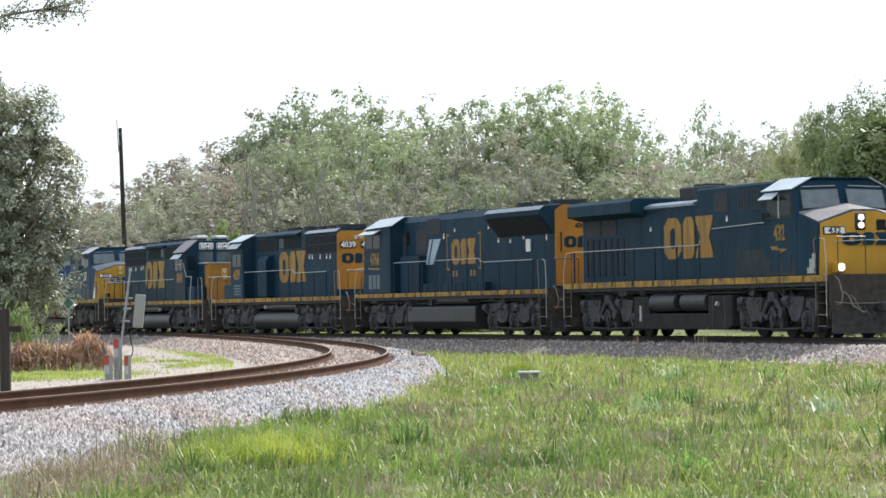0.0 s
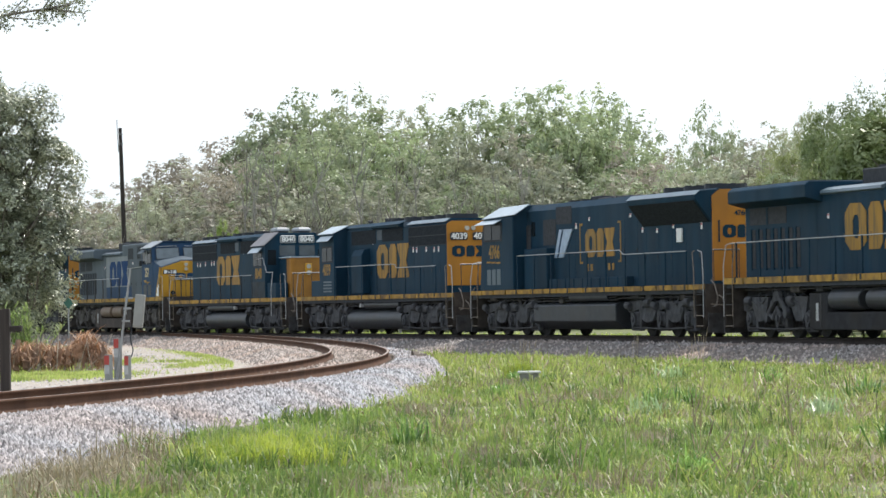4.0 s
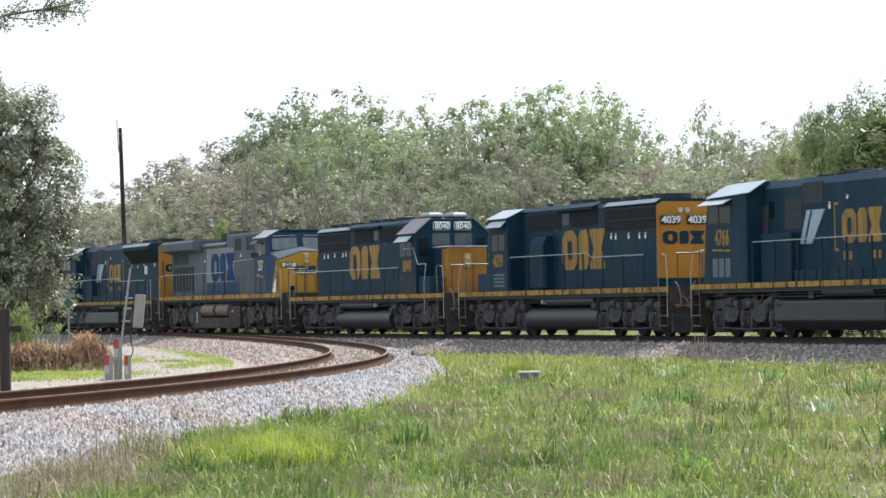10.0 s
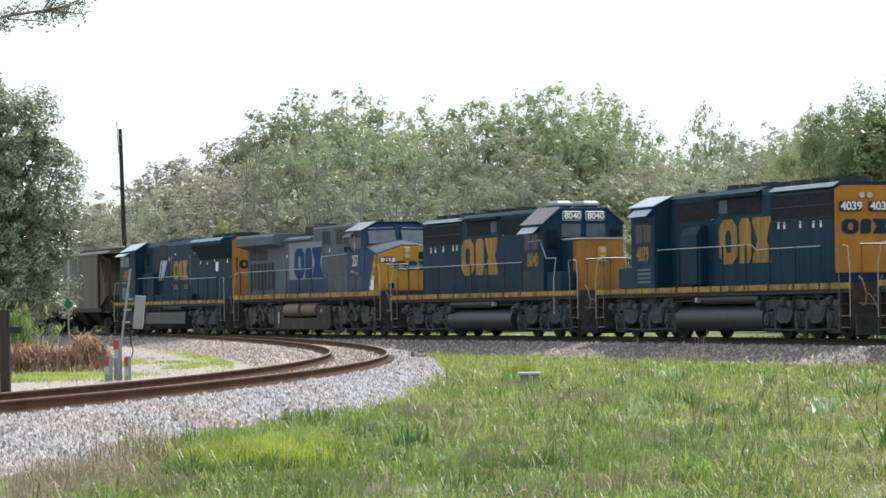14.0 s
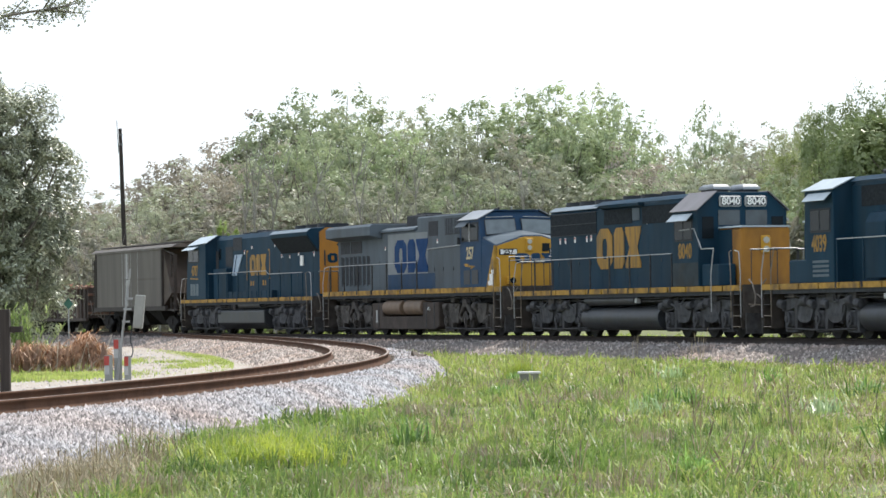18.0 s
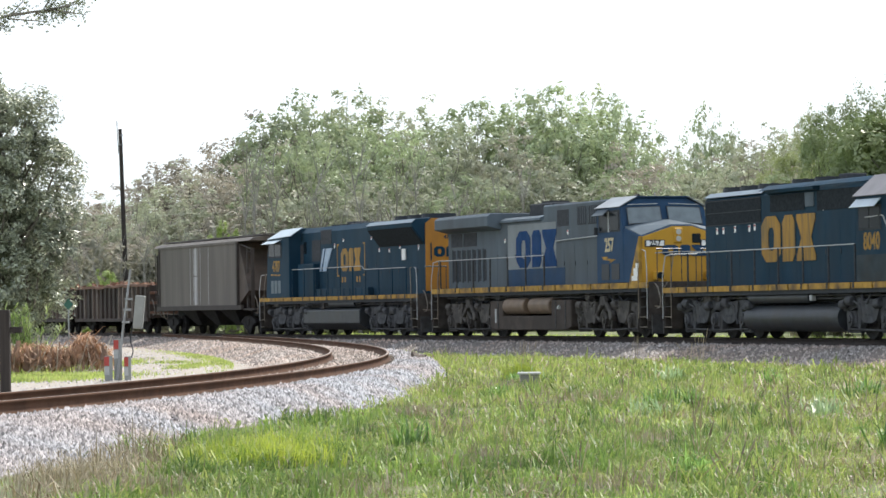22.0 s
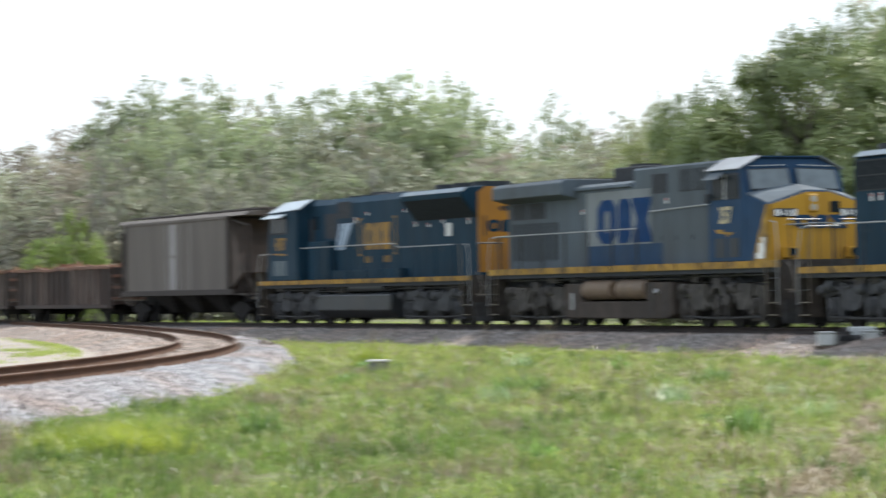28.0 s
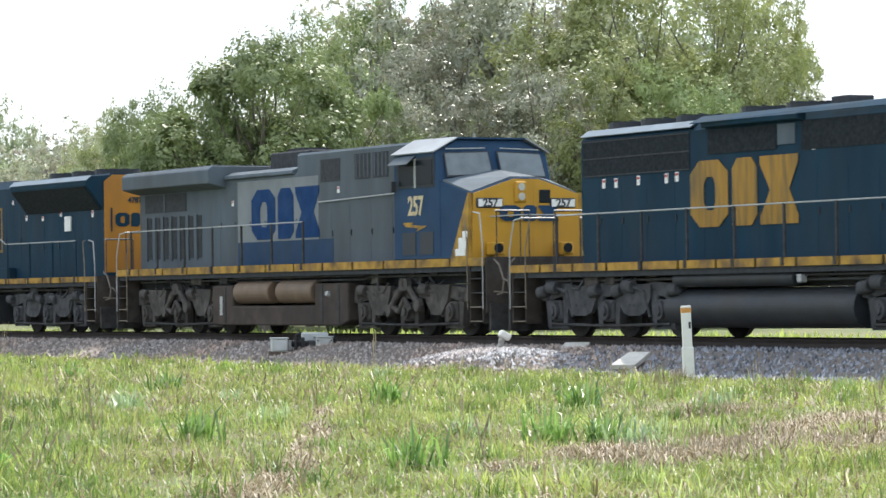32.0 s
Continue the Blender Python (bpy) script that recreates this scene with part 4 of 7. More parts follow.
    w = prism([(-1.5, 4.0), (-1.5, 4.36), (-1.36, 4.47), (1.36, 4.47), (1.5, 4.36), (1.5, 4.0), (0.97, 3.86), (-0.97, 3.86)], X(21.15), X(15.4), "x", 0.02)
    part("radiator_wing", w, GREYPAINT if grey else NAVY, v, "overhanging radiator roof")
    part("radiator_top", box(X(20.9), X(15.7), -1.2, 1.2, 4.46, 4.50, 0.0), NAVY_DARK, v)
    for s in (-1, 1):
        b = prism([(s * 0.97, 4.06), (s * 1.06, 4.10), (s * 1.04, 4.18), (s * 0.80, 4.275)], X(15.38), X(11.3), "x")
        # Blue engines only: sun glint put into the edge's colour.
        part("engine_roof_edge", b, EDGEGLINT if not grey else GREYPAINT, v, "roof edge, sun glint painted in on blue engines")
        lv = part("louver_window", side_plate(X(20.7), X(17.95), 3.34, 3.84, s * 0.97, 0.015), BLACK, v)
        part("louver_divider", side_plate(X(19.42), X(19.30), 3.34, 3.84, s * 0.985, 0.02), body, lv)
        for k in range(7):
            x = X(20.4 - k * 0.55)
            g = part("radiator_slot", side_plate(x - 0.12, x + 0.12, 2.05, 3.2, s * 0.97, 0.012), BLACK, v)
            part("slot_fin", side_plate(x - 0.18, x - 0.12, 2.0, 3.22, s * 0.97, 0.05), body, g)
        doors(v, [X(q) for q in (6.1, 7.2, 8.3, 9.3)], 1.85, 3.2, s * 0.97, body)
        doors(v, [X(q) for q in (11.3, 12.2, 13.1, 14.0, 14.9, 15.8)], 1.85, 3.9, s * 0.97, body)
        part("dark_hatch", side_plate(X(9.85), X(8.8), 3.82, 4.38, s * 0.97, 0.012), BLACK, v)
        part("dark_hatch", side_plate(X(5.75), X(5.15), 3.86, 4.42, s * 0.97, 0.012), BLACK, v)
        for q in (6.55, 7.5):
            g = part("vent_grille", side_plate(X(q + 0.5), X(q - 0.3), 3.82, 4.44, s * 0.97, 0.012), BLACK, v)
            for k in range(4):
                part("grille_bar", side_plate(X(q + 0.5) + 0.08 + k * 0.2, X(q + 0.5) + 0.13 + k * 0.2, 3.86, 4.42, s * 0.982, 0.012), body, g)
        if grey:
            part("blue_band", side_plate(X(14.7), X(9.2), 1.80, 2.40, s * 0.97, 0.007), BLUE, v)
            part("pale_panel", side_plate(X(14.7), X(10.0), 2.40, 4.0, s * 0.97, 0.006), mat_panel(), v)
        if not grey:
            part("primer_patch", side_plate(X(8.3), X(5.05), 1.84, 2.62, s * 0.97, 0.005), PRIMER, v, "dull grey repainted patch")
            part("primer_patch", side_plate(X(4.98), X(2.85), 1.82, 2.30, s * 1.5, 0.005), PRIMER, v, "dull grey repainted patch")
        emblem(v, X(11.9), 3.1, 3.9, 1.3, s * 0.977, EMBLUE if grey else EMBLEM)
        part("upper_handrail", wire([(X(9.9), s * 1.03, 3.32), (X(5.05), s * 1.03, 3.42)], 0.018, 6), PALE, v)
        labels(v, [(X(5.5), 3.75, 0.2), (X(8.9), 3.6, 0.16), (X(15.0), 3.45, 0.14), (X(5.3), 2.75, 0.16)], s * 0.97)
        for r_, (a, c) in enumerate(((14.0, 11.95), (11.5, 9.5))):
            part("air_reservoir", rod((X(a), s * 1.2, 1.09), (X(c), s * 1.2, 1.09), 0.30, 20, bev=0.03), TANKBROWN if grey else TANKMAT, v)
    part("exhaust_silencer", box(X(13.6), X(11.25), -0.55, 0.55, 4.2, 4.72, 0.04), BLACK, v)
    part("exhaust_outlet", box(X(12.9), X(12.0), -0.35, 0.35, 4.7, 4.80, 0.0), BLACK, v)
    part("fuel_tank", prism([(X(15.4), 0.28), (X(15.4), 1.28), (X(14.15), 1.28), (X(14.15), 0.74), (X(9.4), 0.74), (X(9.4), 1.28), (X(7.6), 1.28), (X(7.6), 0.36), (X(8.0), 0.24), (X(15.1), 0.24)], -1.42, 1.42, "y", 0.03), BROWNTANK if grey else TANKMATT, v)
    for s in (-1, 1):
        for q in (8.1, 9.0, 14.6):
            part("tank_strap", side_plate(X(q) - 0.05, X(q) + 0.05, 0.3, 1.26, s * 1.42, 0.014), RUNNING, v)
        part("fuel_filler", rod((X(8.6), s * 1.4, 1.0), (X(8.6), s * 1.5, 1.04), 0.07, 10), PALE, v)
        part("sight_gauge", side_plate(X(14.9), X(14.75), 0.5, 1.0, s * 1.42, 0.02), PALE, v)
    for x in (5.6, 10.2):
        part("roof_antenna", rod((X(x) + 1.3, 0.3, 4.6), (X(x) + 1.3, 0.3, 4.78), 0.02, 6), PALE, v)
    part("air_horn", wire([(X(5.9), 0.2, 4.68), (X(5.4), 0.2, 4.72)], 0.06, 8), RUNNING, v)
    steps_and_rails(v, half, deck, True, PALE, body if not grey else RUNNING, (X(20.6), X(9.9), None))
    for s_ in (4.75, 17.75):
        put_truck(v, TRUCK_GE_DUSTY if grey else TRUCK_GE, X(s_), (-2.03, 0, 2.03), WHEEL_BIG, 0.525, 1)
    return v, half


PANEL = []


def mat_panel():
    if not PANEL:
        PANEL.append(mat("pale_grey_door_panels", (0.185, 0.21, 0.225), 0.6, var=0.1, scale=2, dirt=(0.12, 0.135, 0.14), damt=0.6))
    return PANEL[0]


# ---------- the flared-radiator type: wide cab at one end, flared roof at the other ----------
def flared_engine(label, number):
    half = 11.275
    v = thing("locomotive", label, "locomotive", "locomotives of the freight train")

    def X(s):              # s from the hood end; the cab end is +x
        return s - half
    deck = 1.62
    sill(v, half, deck, 0.15, SILL_Y, 17)
    couplers(v, half)
    part("nose", hull(both([(X(20.2), 1.45, deck), (X(21.35), 1.2, deck), (X(20.2), 1.45, 3.3), (X(21.3), 1.1, 3.05)]), 0.04), YELLOW, v)
    part("cab", hull(both([(X(17.3), 1.52, deck), (X(20.75), 1.52, deck), (X(17.3), 1.52, 4.24), (X(20.5), 1.52, 3.55), (X(20.3), 1.52, 4.2), (X(17.3), 0.95, 4.64), (X(19.9), 0.95, 4.60)]), 0.03), NAVY, v)
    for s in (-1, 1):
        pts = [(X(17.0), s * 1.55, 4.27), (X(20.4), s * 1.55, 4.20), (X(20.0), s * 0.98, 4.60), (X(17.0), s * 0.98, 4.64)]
        # The dark cab's slope is coloured pale to hold the sun's glare.
        part("roof_slope", plate(pts[::-1] if s > 0 else pts, 0.02), PALETOP, v, "pale cab roof slope, sun glare painted in")
        part("window_recess", side_plate(X(18.4), X(20.3), 3.38, 4.04, s * 1.52, 0.012), BLACK, v)
        part("side_window", side_plate(X(18.5), X(19.35), 3.44, 3.98, s * 1.533, 0.01), GLASS, v)
        part("side_window", side_plate(X(19.45), X(20.2), 3.44, 3.98, s * 1.533, 0.01), GLASS, v)
        pv = [(X(18.4), s * 1.53, 4.14), (X(20.4), s * 1.53, 4.14), (X(20.4), s * 1.85, 3.98), (X(18.4), s * 1.85, 3.98)]
        part("sun_visor", plate(pv[::-1] if s < 0 else pv, 0.015), PALETOP, v)
        digits(number, 0.66, EMBLEM, v, on_side(X(19.2), s * 1.524, 2.98, 0.85, 1.0))
        b = None
        for a in (-0.6, -0.1, 0.35):
            b = side_plate(X(19.2) + a, X(19.2) + a + 0.42, 2.60 + 0.03 * a, 2.66 + 0.03 * a, s * 1.52, 0.012, b)
        part("slogan_stroke", b, EMBLEM, v)
        for k in range(3):
            part("cab_louver", side_plate(X(18.55 + k * 0.5), X(18.95 + k * 0.5), 1.82, 2.38, s * 1.52, 0.014), BLUE2(), v)
        part("cab_side_recess", side_plate(X(16.9), X(17.4), 1.7, 3.9, s * 0.98, 0.02), BLACK, v)
        for k in range(9):
            q = 7.6 + k * 0.78
            part("walkway_box", box(X(q), X(q + 0.72), s * 0.97, s * 1.22, deck, deck + 0.34, 0.015), NAVY, v)
        part("equipment_cabinet", box(X(14.7), X(16.9), s * 0.95, s * 1.25, deck, 3.05, 0.02), NAVY, v)
        part("intake_opening", side_plate(X(14.5), X(15.7), 3.15, 4.05, s * 0.97, 0.012), BLACK, v)
        part("second_window", side_plate(X(16.5), X(16.85), 3.5, 4.0, s * 0.97, 0.014), GLASS, v)
        part("air_intake_grille", side_plate(X(13.0), X(14.45), 3.85, 4.45, s * 0.97, 0.012), BLACK, v)
        b = None
        for k in range(2):
            q = X(13.05 + k * 0.75)
            pts = [(q + 0.75, 2.72), (q + 1.25, 2.72), (q + 0.7, 3.64), (q + 0.05, 3.64)]
            b = prism([(X(14.6), 2.70), (X(13.75), 2.70), (X(12.85), 3.66), (X(14.1), 3.66)] if k == 0 else [(X(14.3), 2.72), (X(14.18), 2.72), (X(13.7), 3.64), (X(13.82), 3.64)], s * (0.97 if k == 0 else 1.0), s * (1.01 if k == 0 else 1.02), "y", 0.0)
            part("striped_warning_panel" if k == 0 else "dark_stripe", b, PALEBLUE if k == 0 else BLUE, v, "pale blue reflective slanted panel" if k == 0 else "")
        emblem(v, X(10.45), 3.13, 2.6, 0.95, s * 0.972, EMBLEM, True)
        doors(v, [X(q) for q in (7.2, 8.3, 12.7)], 1.7, 3.9, s * 0.97, NAVY)
        doors(v, [X(q) for q in (2.2, 3.3, 4.4, 5.5, 6.5)], 1.7, 3.4, s * 0.97, NAVY)
        labels(v, [(X(12.6), 3.75, 0.2), (X(11.4), 3.95, 0.12), (X(6.8), 3.45, 0.16), (X(5.6), 3.4, 0.14), (X(4.3), 3.5, 0.14), (X(2.1), 3.45, 0.2), (X(7.8), 3.95, 0.12), (X(15.9), 2.85, 0.2)], s * 0.97)
        part("white_box", box(X(3.55), X(3.95), s * 0.97, s * 1.03, 2.98, 3.42, 0.01), WHITE, v)
        # flared radiator roof
        b = prism([(s * 0.97, 3.55), (s * 1.5, 4.24), (s * 1.52, 4.38), (s * 1.36, 4.52), (s * 0.6, 4.58), (s * 0.6, 3.55)], X(1.35), X(6.75), "x", 0.015)
        part("radiator_flare", b, NAVY, v, "outward-flared radiator housing")
        pts = [(X(1.5), s * 0.985, 3.56), (X(6.7), s * 0.985, 3.56), (X(6.7), s * 1.5, 4.22), (X(1.5), s * 1.5, 4.22)]
        part("radiator_intake", plate(pts[::-1] if s > 0 else pts, 0.012), BANDBLACK, v)
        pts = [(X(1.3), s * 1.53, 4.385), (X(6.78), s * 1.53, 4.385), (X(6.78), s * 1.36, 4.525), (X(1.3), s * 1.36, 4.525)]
        part("flare_edge", plate(pts[::-1] if s > 0 else pts, 0.012), EDGEGLINT, v, "roof edge, sun glint painted in on blue engines")
    part("long_hood", section(X(1.32), X(17.3), 0.97, deck, 4.6, 0.22), NAVY, v)
    end = part("hood_end", plate([(X(1.32), 0.97, deck + 0.12), (X(1.32), -0.97, deck + 0.12), (X(1.32), -0.97, 4.36), (X(1.32), -0.7, 4.56), (X(1.32), 0.7, 4.56), (X(1.32), 0.97, 4.36)], 0.015), HOODEND, v, "golden yellow hood end")
    emblem(v, 0.0, 3.26, 1.25, 0.40, X(1.300), NAVY, False, -90)
    for s in (-1, 1):
        b = box(X(1.285), X(1.30), s * 0.72, s * 0.77, 2.92, 3.6, 0)
        part("emblem_bracket", b, NAVY, v)
    digits(number, 0.22, NAVY, v, Matrix.Translation((X(1.29), 0, 3.82)) @ Euler((radians(90), 0, radians(-90))).to_matrix().to_4x4(), "end_number")
    fans(v, (X(2.4), X(4.0), X(5.6)), 4.58, 0.68)
    for q in (8.6, 10.2):
        part("hood_roof_hatch", box(X(q), X(q + 1.3), -0.6, 0.6, 4.58, 4.66, 0.02), NAVY_DARK, v)
    part("exhaust_outlet", box(X(11.9), X(12.9), -0.3, 0.3, 4.55, 4.76, 0.02), BLACK, v)
    for q in (13.2, 14.4):
        part("dynamic_brake_fan", rod((X(q), 0, 4.55), (X(q), 0, 4.68), 0.5, 18), NAVY_DARK, v)
    part("fuel_tank", hull(both([(X(8.1), 1.0, 0.24), (X(15.6), 1.0, 0.24), (X(8.1), 1.42, 0.5), (X(15.6), 1.42, 0.5), (X(8.1), 1.42, 1.05), (X(15.6), 1.42, 1.05), (X(8.1), 1.25, 1.14), (X(15.6), 1.25, 1.14)]), 0.03), TANKMAT, v)
    for s in (-1, 1):
        part("air_reservoir", rod((X(8.8), s * 1.28, 1.33), (X(12.2), s * 1.28, 1.33), 0.16, 14), TANKMAT, v)
    steps_and_rails(v, half, deck, True, PALE, NAVY, (X(2.2), X(17.0), X(7.6)))
    for s_ in (4.55, 18.0):
        put_truck(v, TRUCK_EMD, X(s_), (-2.03, 0, 2.03), WHEEL_BIG, 0.525, -1)
    return v, half


CACHE = {}


def BLUE2():
    if "b" not in CACHE:
        CACHE["b"] = mat("pale_blue_louver_paint", (0.06, 0.095, 0.12), 0.5, var=0.1, scale=4)
    return CACHE["b"]


# ---------- the older narrow-hood type ----------
def narrow_hood_engine(label, number, backwards):
    half = 10.49
    v = thing("locomotive", label, "locomotive", "locomotives of the freight train")

    def X(s):              # s from the cab end, which is +x
        return half - s
    deck = 1.58
    sill(v, half, deck, 0.16, SILL_Y, 14)
    couplers(v, half)
    # short hood
    part("short_hood", section(X(4.0), X(2.3), 0.80, deck, 3.36, 0.08), SHADENOSE if not backwards else NAVY, v, "low short hood")
    part("short_hood_side", box(X(4.0), X(2.95), -0.815, 0.815, deck, 3.30), NAVY, v)
    # Pale top plate: light from above put into its colour.
    part("short_hood_top", section(X(4.0), X(2.26), 0.83, 3.345, 3.40, 0.03), PALETOP, v)
    hl = part("headlight", box(X(2.32), X(2.24), -0.16, 0.16, 2.55, 3.10, 0.04), YELLOW if not backwards else NAVY, v)
    for z in (2.68, 2.96):
        part("lamp_lens", rod((X(2.25), 0, z), (X(2.21), 0, z), 0.1, 14), LENS, hl)
    # cab
    ez = 4.18 if backwards else 3.92          # height of the roof's side edge
    c = [(-1.5, deck), (1.5, deck), (1.5, ez), (0.85, 4.48), (-0.85, 4.48), (-1.5, ez)]
    part("cab", prism(c, X(5.95), X(3.95), "x", 0.02), NAVY, v)
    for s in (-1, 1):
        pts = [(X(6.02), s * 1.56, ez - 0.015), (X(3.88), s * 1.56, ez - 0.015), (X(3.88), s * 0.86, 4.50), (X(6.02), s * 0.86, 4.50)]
        # The hood-first engine's slope has sun glare put into its colour.
        part("roof_slope", plate(pts if s < 0 else pts[::-1], 0.02), PALETOP if backwards else MAUVEROOF, v, "pale cab roof slope, sun glare painted in" if backwards else "mauve-grey cab roof slope")
        pv = [(X(5.85), s * 1.52, ez - 0.1), (X(4.3), s * 1.52, ez - 0.1), (X(4.3), s * 1.74, ez - 0.32), (X(5.85), s * 1.74, ez - 0.32)]
        part("sun_visor", plate(pv if s > 0 else pv[::-1], 0.015), PALETOP, v)
        part("window_recess", side_plate(X(5.75), X(4.35), 2.98, 3.66, s * 1.5, 0.012), BLACK, v)
        part("side_window", side_plate(X(5.7), X(5.1), 3.04, 3.6, s * 1.513, 0.01), GLASS, v)
        part("side_window", side_plate(X(5.0), X(4.4), 3.04, 3.6, s * 1.513, 0.01), GLASS, v)
        part("front_window", box(X(3.95), X(3.93), s * 0.98, s * 1.36, 3.05, 3.72, 0.0), GLASS, v)
        part("windshield", box(X(3.95), X(3.93), s * 0.10, s * 0.82, 3.46, 3.92, 0.0), CABGLASS, v)
        nb = part("number_board", box(X(3.96), X(3.84), s * 0.06, s * 0.80, 4.02, 4.36, 0.05), BLACK if backwards else PALE, v)
        part("number_panel", box(X(3.845), X(3.835), s * 0.10, s * 0.76, 4.06, 4.32), NAVY_DARK, nb)
        digits(number, 0.31, WHITE, v, Matrix.Translation((X(3.83), s * 0.43, 4.18)) @ Euler((radians(90), 0, radians(90))).to_matrix().to_4x4(), "board_digits")
        digits(number, 0.64, EMBLEM, v, on_side(X(4.95), s * 1.503, 2.66, 0.8, 1.0))
        b = None
        for k in range(4):
            b = side_plate(X(5.6), X(4.5), 1.75 + k * 0.13, 1.82 + k * 0.13, s * 1.5, 0.012, b)
        if backwards:
            part("cab_louver", b, BLUE2(), v)
        else:
            b.free()
        if not backwards:
            y = s * 1.5
            part("dusty_patch", side_plate(X(5.93), X(3.97), deck + 0.02, 2.32, s * 1.5, 0.005), PRIMER, v, "dust-greyed lower cab side")
            part("nose_handrail", wire([(X(5.3), y * 1.02, 3.33), (X(4.25), y, 3.36), (X(3.7), y, 2.72), (X(2.8), y, 2.72), (X(2.95), y * 1.02, 1.95), (X(2.92), y * 1.03, 0.8)], 0.018, 6), PALE, v)
        part("battery_box", box(X(3.9), X(2.6), s * 0.85, s * 1.42, deck, 2.25, 0.03), NAVY, v)
        emblem(v, X(11.75), 2.93, 3.85, 1.35, s * 0.94, EMBLEM)
        labels(v, [(X(q), z, 0.2) for q, z in ((14.2, 3.32), (14.6, 3.3), (15.7, 3.3), (16.6, 3.28), (17.1, 3.28), (9.3, 3.75))], s * 0.93)
        doors(v, [X(q) for q in (7.2, 8.2, 9.2, 10.2, 11.2, 12.2, 13.2, 14.3, 15.4, 16.4, 17.3)], 1.66, 3.3, s * 0.93, NAVY)
        # radiator grille, dynamic brake bulge
        part("radiator_grille", side_plate(X(17.95), X(13.7), 3.44, 4.22, s * 0.93, 0.015), BANDBLACK, v)
        for k in range(3):
            part("grille_frame", side_plate(X(17.95), X(13.7), 3.44 + k * 0.37, 3.47 + k * 0.37, s * 0.935, 0.02), BLACK, v)
        b = prism([(s * 0.9, 4.22), (s * 1.10, 4.27), (s * 1.12, 4.36), (s * 0.9, 4.48)], X(13.0), X(9.6), "x")
        part("dynamic_brake_bulge", b, NAVY, v)
        part("brake_intake", side_plate(X(13.0), X(10.55), 3.72, 4.21, s * 0.93, 0.02), BANDBLACK, v)
        part("filter_panel", side_plate(X(10.5), X(9.9), 3.80, 4.20, s * 0.93, 0.03), GREYPAINT, v)
        # Flat near-black plate drawn in for the intake's shadow.
        part("intake_shadow", side_plate(X(9.7), X(6.6), 3.66, 4.23, s * 0.93, 0.012), BANDBLACK, v)
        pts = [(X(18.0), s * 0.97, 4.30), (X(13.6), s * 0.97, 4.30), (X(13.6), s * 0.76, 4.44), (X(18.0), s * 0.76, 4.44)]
        part("roof_edge", plate(pts if s < 0 else pts[::-1], 0.015), EDGEGLINT, v, "roof edge with painted sun glint")
        pts = [(X(13.3), s * 1.18, 4.35), (X(6.0), s * 1.0, 4.36), (X(6.0), s * 0.78, 4.50), (X(13.3), s * 0.86, 4.50)]
        part("roof_edge", plate(pts if s < 0 else pts[::-1], 0.012), NAVY, v)
        if backwards:
            b = prism([(s * 0.9, 1.66), (s * 1.3, 1.66), (s * 1.3, 3.2), (s * 1.16, 3.45), (s * 0.9, 3.5)], X(8.9), X(7.6), "x", 0.02)
            part("blower_duct", b, NAVY, v)
    part("long_hood", section(X(18.0), X(5.9), 0.93, deck, 4.44, 0.2), NAVY, v)
    pts = [(X(18.01), 0.93, deck + 0.3), (X(18.01), -0.93, deck + 0.3), (X(18.01), -0.93, 4.22), (X(18.01), -0.74, 4.34), (X(18.01), 0.74, 4.34), (X(18.01), 0.93, 4.22)]
    part("hood_end", plate(pts, 0.015), HOODEND if backwards else NAVY, v, "golden yellow hood end" if backwards else "")
    if backwards:
        for s in (-1, 1):
            nb = part("number_board", box(X(18.02), X(18.12), s * 0.10, s * 0.82, 3.60, 3.90, 0.06), BLACK, v)
            digits(number, 0.33, WHITE, v, Matrix.Translation((X(18.13), s * 0.46, 3.74)) @ Euler((radians(90), 0, radians(-90))).to_matrix().to_4x4(), "board_digits")
            part("headlight", rod((X(18.0), s * 0.13, 4.06), (X(18.12), s * 0.12, 4.06), 0.085, 16), LENS, v)
        emblem(v, 0.0, 3.18, 1.45, 0.42, X(18.03), NAVY, False, -90)
    fans(v, (X(14.5), X(15.9), X(17.2)), 4.44, 0.62)
    fans(v, (X(10.6), X(12.2)), 4.48, 0.55)
    part("exhaust_outlet", box(X(9.6), X(9.0), -0.3, 0.3, 4.42, 4.7, 0.02), BLACK, v)
    part("inertial_filter_hatch", box(X(8.6), X(6.4), -0.7, 0.7, 4.4, 4.52, 0.03), NAVY_DARK, v)
    if not backwards:
        for y in (-0.5, 0.5):
            ac = part("roof_air_conditioner", hull([(X(a), y + k * q, z) for a, q, z in ((5.5, 0.30, 4.56), (4.3, 0.30, 4.56), (5.45, 0.30, 4.66), (4.35, 0.30, 4.66), (5.3, 0.22, 4.74), (4.5, 0.22, 4.74)) for k in (-1, 1)], 0.02), SLOPEGREY, v, "pale roof air conditioner")
            part("mounting_base", box(X(5.4), X(4.4), y - 0.24, y + 0.24, 4.48, 4.56), NAVY_DARK, ac)
    else:
        part("air_horn", wire([(X(6.5), 0, 4.62), (X(6.1), 0, 4.66)], 0.06, 8), RUNNING, v)
    # tank: a round-bellied cylinder, reservoirs above
    prof = [(1.0 + 0.42 * math.sin(a), 0.62 - 0.40 * math.cos(a)) for a in np.linspace(0, math.pi, 25)]
    b = prism(prof + [(-y_, z_) for y_, z_ in prof[::-1]], X(14.0), X(7.4), "x", 0.0)
    part("fuel_tank", b, TANKMAT, v)
    for s in (-1, 1):
        part("air_reservoir", rod((X(13.7), s * 1.26, 1.2), (X(9.4), s * 1.26, 1.2), 0.16, 16, bev=0.02), TANKMAT, v)
